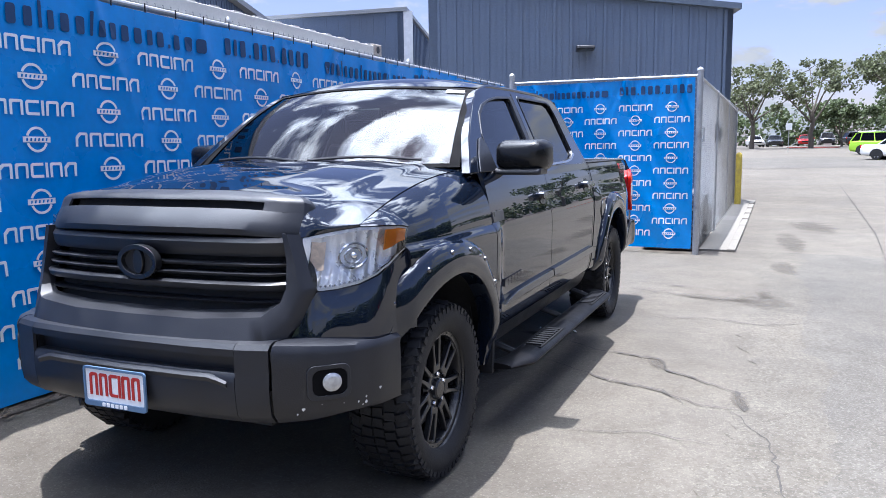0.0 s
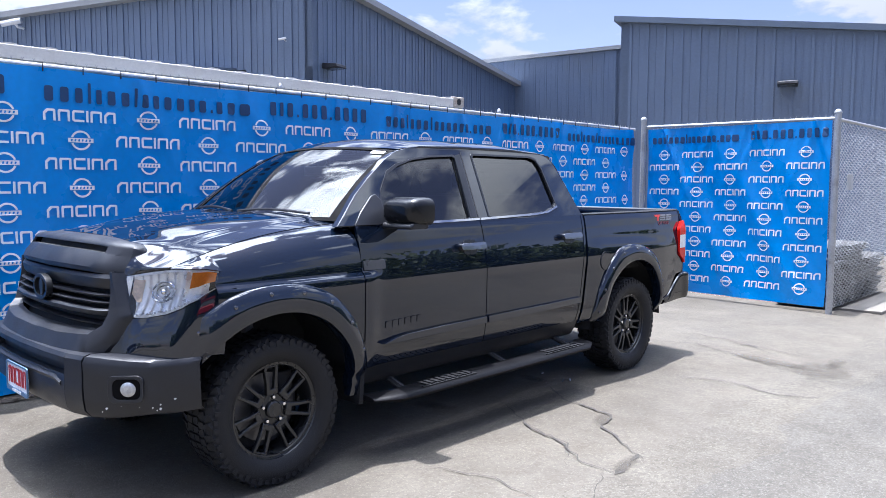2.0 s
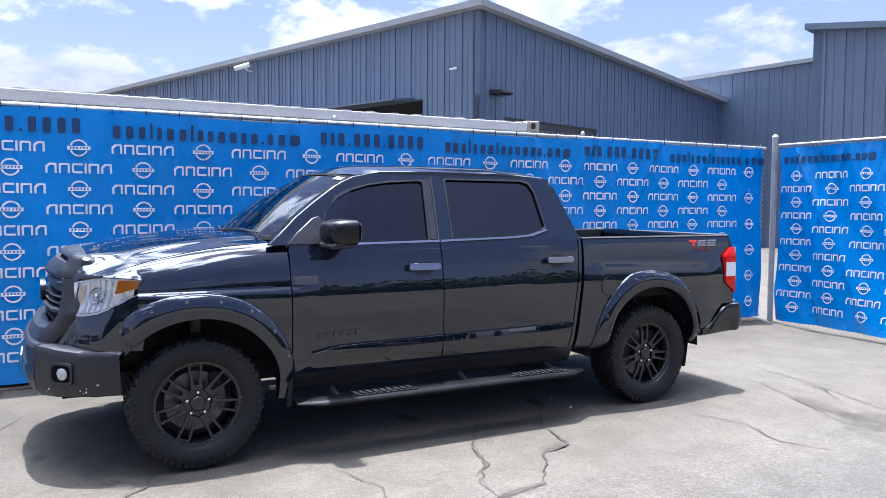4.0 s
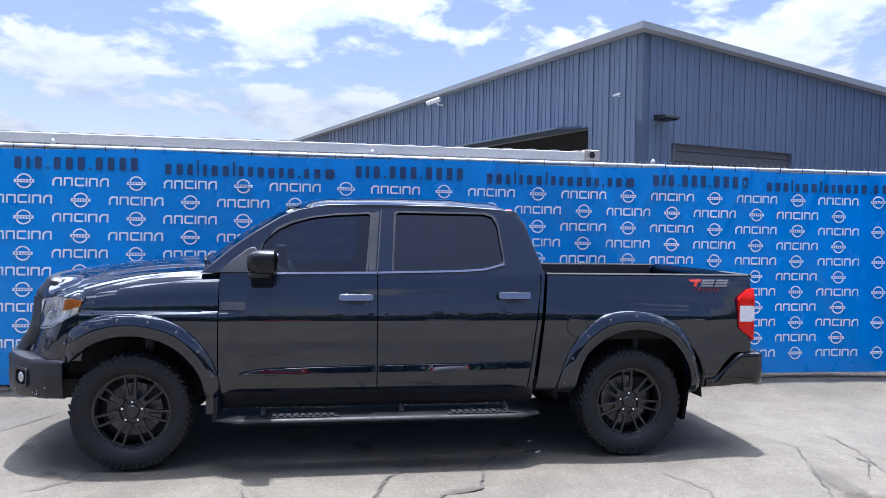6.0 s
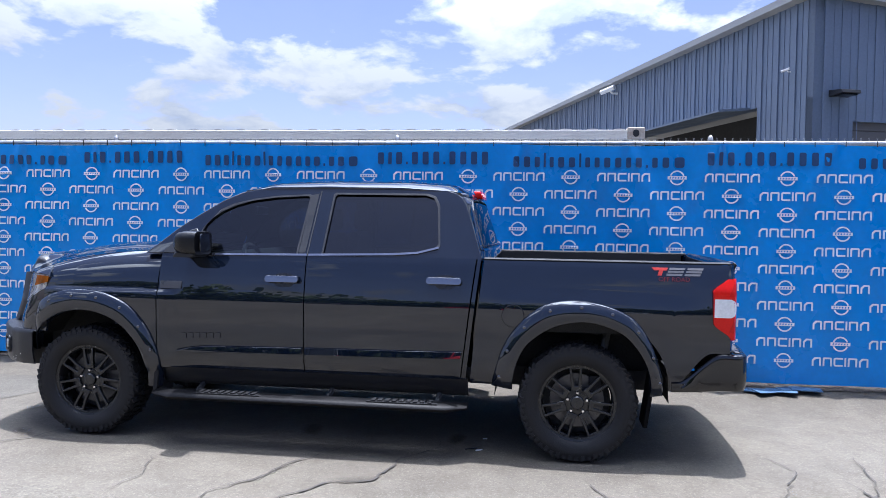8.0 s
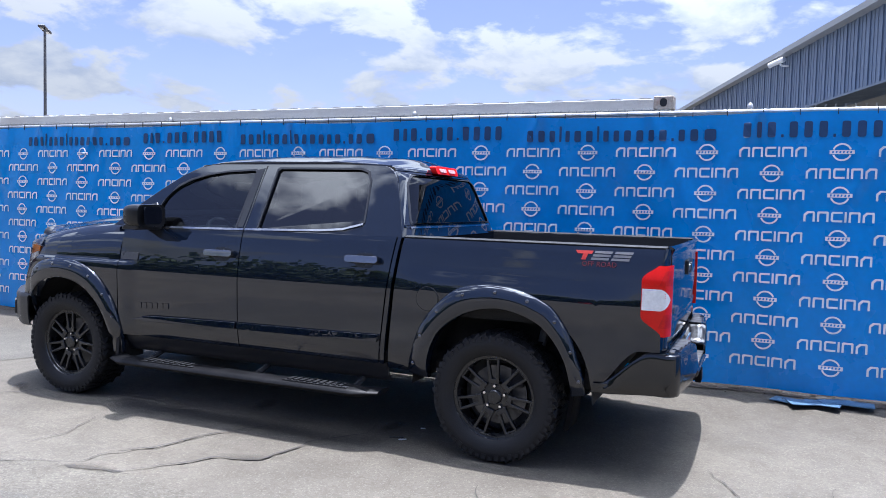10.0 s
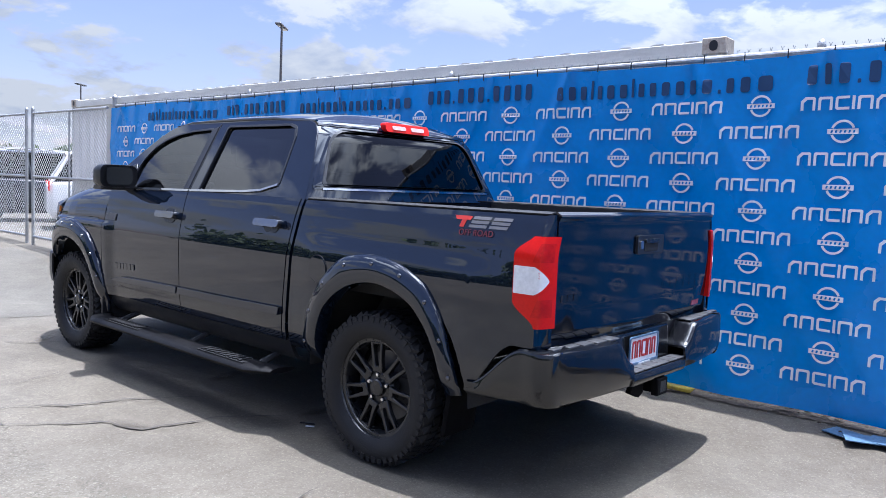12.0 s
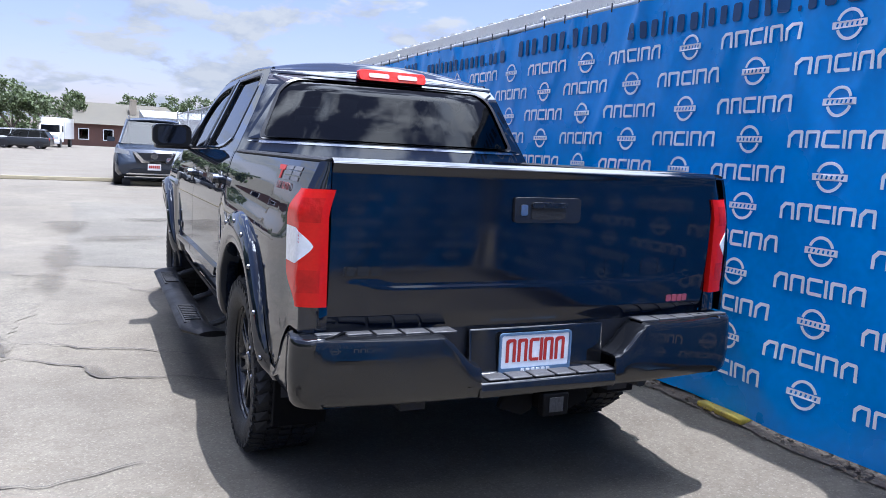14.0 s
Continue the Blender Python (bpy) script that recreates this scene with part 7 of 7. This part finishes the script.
# ---- other vehicles ----
CAR_GLASS = glass("car_glass", (0.10, 0.12, 0.13), gloss=0.02)
CAR_TYRE = pbr("car_tyre", (0.02, 0.02, 0.021), 0.8, vary=0.3)
ALLOY = pbr("silver_alloy", (0.45, 0.45, 0.46), 0.3, metal=0.9)


def car_paint(name, c):
    return pbr(name, c, 0.22, vary=0.06, coat=0.25, rough_vary=0.05)


SILVER, CARWHITE, CARDARK, CARRED, CARGREEN, CARGREY = (car_paint(n, c) for n, c in (("silver_paint", (.42, .43, .44)), ("white_paint", (.75, .75, .74)), ("charcoal_paint", (.03, .032, .036)), ("red_paint", (.45, .015, .015)), ("lime_green_paint", (.30, .55, .03)), ("grey_blue_paint", (.028, .038, .058))))


def vehicle(name, label, category, at, turn, paint, L=4.7, W=1.86, H=1.72, suv=True, group="", front=False, plate_bars=False):
    """A car: nose towards local -y."""
    v = thing(name, label, category, at, turn, group)
    h = L / 2
    belt, hood = (H * .60, H * .56) if suv else (H * .62, H * .55)
    # lower body: sections along the length
    st = [(-h, .42, .62, .74), (-h + .06, .30, .70, .86), (-h + .25, .24, hood * .93, .95), (-h + .9, .22, hood * .99, 1.0), (-h + 1.25, .22, belt, 1.0), (.2, .22, belt * 1.01, 1.0), (h - .7, .22, belt * 1.03, 1.0), (h - .12, .28, belt * 1.02, .96), (h, .40, belt * .93, .86)]
    rows = []
    for y, z0, z1, k in st:
        w = W / 2 * k
        rows.append([(-w * .90, y, z0), (-w, y, z0 + .12), (-w * 1.0, y, lerp(z0, z1, .62)), (-w * .955, y, z1 - .05), (-w * .86, y, z1), (0, y, z1 + .025), (w * .86, y, z1), (w * .955, y, z1 - .05), (w, y, lerp(z0, z1, .62)), (w, y, z0 + .12), (w * .90, y, z0), (0, y, z0)])
    bm = quads(rows, closed=True)
    for r in (rows[0], rows[-1]):
        bm.faces.new([bm.verts.new(p) for p in r])
    bmesh.ops.remove_doubles(bm, verts=bm.verts, dist=1e-4)
    bmesh.ops.recalc_face_normals(bm, faces=bm.faces)
    part("body", bm, paint, v, bevel=0.02)
    # cabin: glass block with roof and pillars
    yf, yr = -h + (1.15 if suv else 1.45), h - (.10 if suv else .95)
    tf, tr = yf + (.75 if suv else .85), yr - (.35 if suv else .55)
    b = belt * 1.0
    cab = [(yf, b), (tf, H - .06), (tr, H - .08), (yr, b)]
    wb, wt = W / 2 * .86, W / 2 * .66

    def to(a, z, s):
        return (s * lerp(wb, wt, (z - b) / (H - b)), a, z)
    part("glasshouse", quads([[to(a, z, s) for a, z in cab] for s in (1, -1)], closed=False), CAR_GLASS, v, "dark car glass", smooth=False)
    for s in (-1, 1):
        part("side_glass", pane(cab, .004, (s, 0, .3), to=lambda a, z, c: (s * (lerp(wb, wt, (z - b) / (H - b)) + c), a, z)), CAR_GLASS, v, "dark side glass", smooth=False)
        for (a0, z0), (a1, z1) in ((cab[0], cab[1]), (cab[2], cab[3]), ((lerp(yf, yr, .5) - .05, b), (lerp(tf, tr, .45), H - .07)), ((lerp(yf, yr, .80), b), (lerp(tf, tr, .82), H - .07))):
            part("pillar", tube([to(a0, z0, s * 1.01), to(a1, z1, s * 1.01)], .035, 6), paint, v)
    part("interior", prism([(yf + .55, b - .25), (yr - .25, b - .25), (tr - .05, H - .22), (tf + .35, H - .22)], -wt * .93, wt * .93, to=lambda a, z, c: (c, a, z)), DARK_CLOTH, v, "dark interior", smooth=False)
    part("roof", quads([[(k * wt * 1.04, y, H + .02 - .05 * abs(k) ** 3 - dz) for k in np.linspace(-1, 1, 9)] for y, dz in ((tf - .05, .06), (tf + .15, .01), (lerp(tf, tr, .5), 0), (tr - .15, .015), (tr + .08, .06))]), paint, v, solid=0.03)
    r = .345 if suv else .315
    for s in (-1, 1):
        for y in (-h + .90, h - .95):
            part("wheel_arch", prism([(y + (r + .06) * math.cos(a), r + (r + .06) * math.sin(a)) for a in [k * math.pi / 10 for k in range(11)]] + [(y - r - .06, .22), (y + r + .06, .22)], .45, W / 2 + .004, to=lambda a, z, c: (s * c, a, z)), UNDER, v, smooth=False)
            wh = lathe([(r * .60, .08), (r * .62, .105), (r * .95, .105), (r, .08), (r, -.10), (r * .6, -.10)], 24, "x")
            bmesh.ops.transform(wh, matrix=Matrix.Translation((s * (W / 2 - .10), y, r)) @ Matrix.Diagonal((s, 1, 1, 1)), verts=wh.verts)
            wheel = part("wheel", wh, CAR_TYRE, v, "black tyre")
            rm = bmesh.new()
            for k in range(5):
                add_box(rm, (s * (W / 2 - .03), -.03, .03), (s * (W / 2 - .01), .03, r * .62), Matrix.Translation((0, y, r)) @ Matrix.Rotation(k * 2 * math.pi / 5, 4, "X"))
            part("rim", rm, ALLOY, wheel, "silver alloy spokes", smooth=False)
        part("headlight", prism([(.60 * W / 2, hood * .80), (.97 * W / 2, hood * .84), (.95 * W / 2, hood * .98), (.62 * W / 2, hood * .90)], 0, .03, to=lambda a, z, c: (s * a, -h + .0 + .30 * max(0, a - .6 * W / 2) / (.4 * W / 2) - c, z)), pbr_lamp, v, "clear headlight")
        part("tail_light", prism([(.66 * W / 2, belt * .80), (.96 * W / 2, belt * .82), (.93 * W / 2, belt * 1.02), (.72 * W / 2, belt * .98)], 0, .03, to=lambda a, z, c: (s * a, h - .06 + c, z)), RED_LENS, v, "red tail light")
        part("mirror", prism(rounded(.20, .13, .04, 3), 0, .10, to=lambda a, z, c: (s * (W / 2 + .09 + a), yf + .45 + c, belt + .10 + z)), paint, v)
        if suv:
            part("roof_rail", tube([(s * wt * .98, tf + .1, H + .03), (s * wt, lerp(tf, tr, .5), H + .07), (s * wt * .98, tr - .1, H + .03)], .018, 6), ALLOY, v, "silver roof rail")
    part("front_grille", prism([(-.42, hood * .60), (.42, hood * .60), (.52, hood * .86), (-.52, hood * .86)], 0, .03, to=lambda a, z, c: (a, -h - .005 - c, z)), MATTE, v, "dark front grille")
    if front:
        part("grille_chrome", prism([(-.52, hood * .88), (-.30, hood * .60), (.30, hood * .60), (.52, hood * .88), (.44, hood * .88), (.24, hood * .67), (-.24, hood * .67), (-.44, hood * .88)], .03, .05, to=lambda a, z, c: (a, -h - .005 - c, z)), CHROME, v, "chrome grille surround")
        part("badge", prism([(.09 * math.cos(k * math.pi / 10), hood * .79 + .09 * math.sin(k * math.pi / 10)) for k in range(20)], .05, .06, to=lambda a, z, c: (a, -h - .005 - c, z)), CHROME, v, "round chrome badge")
        part("license_plate", prism(rounded(.32, .16, .01, 2, 0, .50), .0, .06, to=lambda a, z, c: (a, -h - .005 - c, z)), WHITE_PLASTIC, v, "white dealer plate")
        part("plate_bars", join(*[prism(rounded(.035, .07, .008, 2, -.11 + .044 * k, .505), .061, .066, to=lambda a, z, c: (a, -h - .005 - c, z)) for k in range(6)]), RED, v, "row of red bars", smooth=False)
        part("bumper_trim", prism([(-.70, .30), (.70, .30), (.62, .335), (-.62, .335)], 0, .05, to=lambda a, z, c: (a, -h + .02 - c, z)), CHROME, v, "chrome bumper strip")
        part("bumper_mouth", prism([(-.62, .345), (.62, .345), (.50, .44), (-.50, .44)], 0, .03, to=lambda a, z, c: (a, -h + .0 - c, z)), MATTE, v)
        for s in (-1, 1):
            part("fog_lamp", prism(rounded(.16, .09, .03, 3, s * .72, .45), 0, .03, to=lambda a, z, c: (a, -h + .09 - c, z)), WHITE_PLASTIC, v)
    return v


pbr_lamp = pbr("lamp_clear", (.70, .72, .74), 0.08, metal=0.3, vary=0.2, coat=0.5)
vehicle("suv", "grey-blue family SUV with chrome grille, parked nose out", "car", (0.02, -18.0, gz(0, -17)), 177, CARGREY, 5.0, 1.96, 1.77, front=True)
vehicle("parked_car", "white SUV parked behind the chain-link fence", "car", (-3.3, -20.0, gz(-3, -18)), 80, CARWHITE, 4.7, 1.86, 1.75)
vehicle("parked_car", "dark SUV parked behind the chain-link gate", "car", (-4.4, -15.6, gz(-4, -15)), 250, CARDARK, 4.7, 1.86, 1.72)
vehicle("parked_car", "white SUV parked behind the chain-link gate", "car", (-5.4, -12.2, gz(-4, -12)), 250, CARWHITE, 4.7, 1.86, 1.72)
for x, y, tu, p_, suv, lab in ((-.7, 102.9, 10, CARWHITE, False, "white saloon parked in the far lot"), (1.6, 103.7, 5, CARDARK, False, "dark saloon parked in the far lot"), (5.3, 105.6, 0, CARRED, False, "red hatchback parked in the far lot"), (8.0, 110, 0, CARDARK, True, "dark SUV parked in the far lot"), (11.8, 104.5, 105, CARDARK, True, "dark SUV parked sideways in the far lot"), (9.5, 60.5, 65, CARGREEN, True, "lime-green car parked on the lot"), (9.3, 49.0, 70, CARWHITE, False, "white car parked on the lot"),
                              (8.6, -74.7, 80, SILVER, True, "grey SUV parked in the far lot"), (7.0, -72.0, 80, CARDARK, True, "dark SUV parked in the far lot"), (12.0, -80.0, 70, CARDARK, False, "dark saloon parked in the far lot"),
                              (30, -1.5, 100, CARRED, False, "red saloon parked across the lot"), (31, 5.5, 95, SILVER, True, "silver SUV parked across the lot"), (30, 12.0, 95, CARDARK, False, "dark saloon parked across the lot"), (30, -8.0, 92, CARDARK, True, "dark SUV parked across the lot"), (31, 19, 92, CARWHITE, True, "white SUV parked across the lot")):
    vehicle("parked_car", lab, "car", (x, y, gz(x, y)), tu, p_, 4.6, 1.84, 1.70 if suv else 1.45, suv, "cars in the lots")

lorry = thing("box_truck", "white medium box truck on the far lot", "truck", (5.2, -88, gz(5.2, -88)), 172)
part("cab", prism([(-3.4, .55), (-3.4, 1.35), (-2.3, 1.55), (-1.9, 2.45), (-.7, 2.50), (-.7, .55)], -1.05, 1.05, to=lambda a, b, c: (c, a, b)), CARWHITE, lorry, bevel=0.06)
part("box", box((-1.2, -.6, .9), (1.2, 4.8, 3.15)), CARWHITE, lorry, "white cargo box", bevel=0.03)
part("windscreen", quads([[(-.95, -2.34, 1.60), (.95, -2.34, 1.60)], [(-.88, -1.97, 2.36), (.88, -1.97, 2.36)]]), CAR_GLASS, lorry, "dark windscreen", solid=0.02)
part("grille", box((-.55, -3.44, .75), (.55, -3.40, 1.25)), STEEL, lorry, "bright grille")
part("bumper", box((-1.1, -3.6, .40), (1.1, -3.38, .68)), CARWHITE, lorry, bevel=0.03)
for s in (-1, 1):
    part("side_window", box((s * 1.05, -1.75, 1.65), (s * 1.06, -.9, 2.3)), CAR_GLASS, lorry, smooth=False)
    for y in (-2.6, 3.4):
        wh = lathe([(.1, -.14), (.48, -.14), (.48, .14), (.1, .14)], 24, "x")
        bmesh.ops.translate(wh, verts=wh.verts, vec=(s * .95, y, .48))
        part("wheel", wh, CAR_TYRE, lorry)
    part("headlight", box((s * .62, -3.45, .85), (s * .95, -3.41, 1.10)), pbr_lamp, lorry)

# ---- lot lamps ----


def lot_lamp(x, y, h, turn=30):
    l = thing("lot_lamp", "tall dark steel lot lamp with twin flat heads", "street lamp", (x, y, gz(x, y)), turn, "lot lamps")
    part("pole", tube([(0, 0, 0), (0, 0, h)], [.09, .06], 10), DARK_POST, l)
    for s in (-1, 1):
        part("head", box((s * .12, -.16, h - .06), (s * .85, .16, h + .05)), DARK_POST, l, bevel=0.03)
        part("lens", box((s * .2, -.12, h - .08), (s * .78, .12, h - .062)), LENS, l)
    return l


lot_lamp(-21.4, -29.0, 9.35, 40)
lot_lamp(-27.4, -66.7, 9.35, 40)
lot_lamp(-29.5, -102, 9.35, 40)
lot_lamp(-30, -130, 9.35, 40)
lot_lamp(16.5, -135, 12.0, 20)

# ---- far buildings to the south ----
BRICK = pbr("red_brown_brick", (0.12, 0.062, 0.05), 0.85, vary=0.3, scale=1, fine=6, bump=0.3)
SHINGLE = pbr("brown_shingle", (0.085, 0.078, 0.062), 0.9, vary=0.25, scale=1.2, fine=8, bump=0.3)
STUCCO = pbr("tan_stucco", (0.42, 0.36, 0.28), 0.85, vary=0.12, scale=1)


def apartment(name, x0, x1, y, eave, ridge, seed):
    h = thing(name, "low brick apartment building with brown hipped roof", "building", ((x0 + x1) / 2, y, 0))
    w = (x1 - x0) / 2
    d = 7.0
    for lo, hi in (((-w, 0, -1), (w, .3, eave)), ((-w, -d, -1), (w, -d + .3, eave)), ((-w, -d + .3, -1), (-w + .3, 0, eave)), ((w - .3, -d + .3, -1), (w, 0, eave))):
        part("wall", box(lo, hi), BRICK, h, smooth=False)
    bm = bmesh.new()
    e = [bm.verts.new(p) for p in ((-w - .5, .8, eave), (w + .5, .8, eave), (w + .5, -d - .5, eave), (-w - .5, -d - .5, eave), (-w + 3, -d / 2, ridge), (w - 3, -d / 2, ridge))]
    for f in ((0, 1, 5, 4), (1, 2, 5), (2, 3, 4, 5), (3, 0, 4), (3, 2, 1, 0)):
        bm.faces.new([e[i] for i in f])
    bmesh.ops.recalc_face_normals(bm, faces=bm.faces)
    part("roof", bm, SHINGLE, h, "brown shingle hip roof", smooth=False)
    x = -w + 1.6
    k = 0
    while x < w - 1:
        wn = part("window", box((x - .6, .30, .9), (x + .6, .36, 2.3)), CAR_GLASS, h, "dark window with white frame", smooth=False)
        part("window_frame", prism([(x - .68, .82), (x + .68, .82), (x + .68, 2.38), (x - .68, 2.38)], .30, .40, to=lambda a, b, c: (a, c, b), holes=[[(x - .56, .92), (x + .56, .92), (x + .56, 2.28), (x - .56, 2.28)]]), WHITE_PLASTIC, wn, smooth=False)
        x += 3.1
        k += 1
    for cx in (-w * .2, w * .5):
        ch = part("chimney", box((cx - .45, -d / 2 + 1.2, eave), (cx + .45, -d / 2 + 2.1, ridge + .55)), STUCCO, h, "tan chimney", smooth=False)
        part("chimney_cap", box((cx - .55, -d / 2 + 1.1, ridge + .55), (cx + .55, -d / 2 + 2.2, ridge + .70)), STUCCO, ch, smooth=False)
    return h


apartment("apartment_building", -11.5, 7.5, -112, 3.0, 6.1, 1)
apartment("apartment_building", 14.0, 34.0, -116, 3.0, 6.6, 2)
shed = thing("shed", "pale grey metal shed behind the parked car", "building", (-6.0, -62, 0))
part("wall", box((-5, -6, 0), (3.5, 0, 3.0)), pbr("pale_metal", (.26, .26, .245), .5, vary=.1), shed, smooth=False)
part("roof", prism([(-6.2, 3.0), (.3, 3.0), (.3, 3.15), (-6.2, 3.9)], -5.2, 3.7, to=lambda a, b, c: (c, a, b)), ROOFM, shed, smooth=False)
# parking kerbs
FADED = pbr("faded_yellow_concrete", (0.21, 0.18, 0.115), 0.85, vary=0.25, scale=5, bump=0.3)
REDK = pbr("red_painted_kerb", (.35, .06, .05), .8, vary=.3, scale=4)
for x0, x1, y, m_, lab in ((0.9, 4.6, -17.4, FADED, "weathered wheel stop with faded yellow paint"), (-1.3, 0.7, -16.1, FADED, "weathered wheel stop with faded yellow paint"), (5.2, 9.0, -17.6, FADED, "weathered wheel stop with faded yellow paint"), (3.0, 8.5, 92, REDK, "faded red kerb of a lot island"), (8.0, 15.0, 52, REDK, "faded red kerb of a lot island"), (13, 24, 96, REDK, "faded red kerb of a lot island")):
    z = gz((x0 + x1) / 2, y)
    tagged(part("parking_kerb", prism([(-.09, 0), (.09, 0), (.06, .10), (-.06, .10)], x0, x1, to=lambda a, b, c: (c, y + a, z + b)), m_, bevel=0.015), lab, "kerb", "parking kerbs")
sign = thing("parking_sign", "small white sign on a thin steel post", "sign", (3.0, 72, gz(3, 72)))
part("post", tube([(0, 0, 0), (0, 0, 2.6)], .03, 8), GALV, sign)
part("board", box((-.25, -.04, 2.0), (.25, -.02, 2.6)), WHITE_PLASTIC, sign)
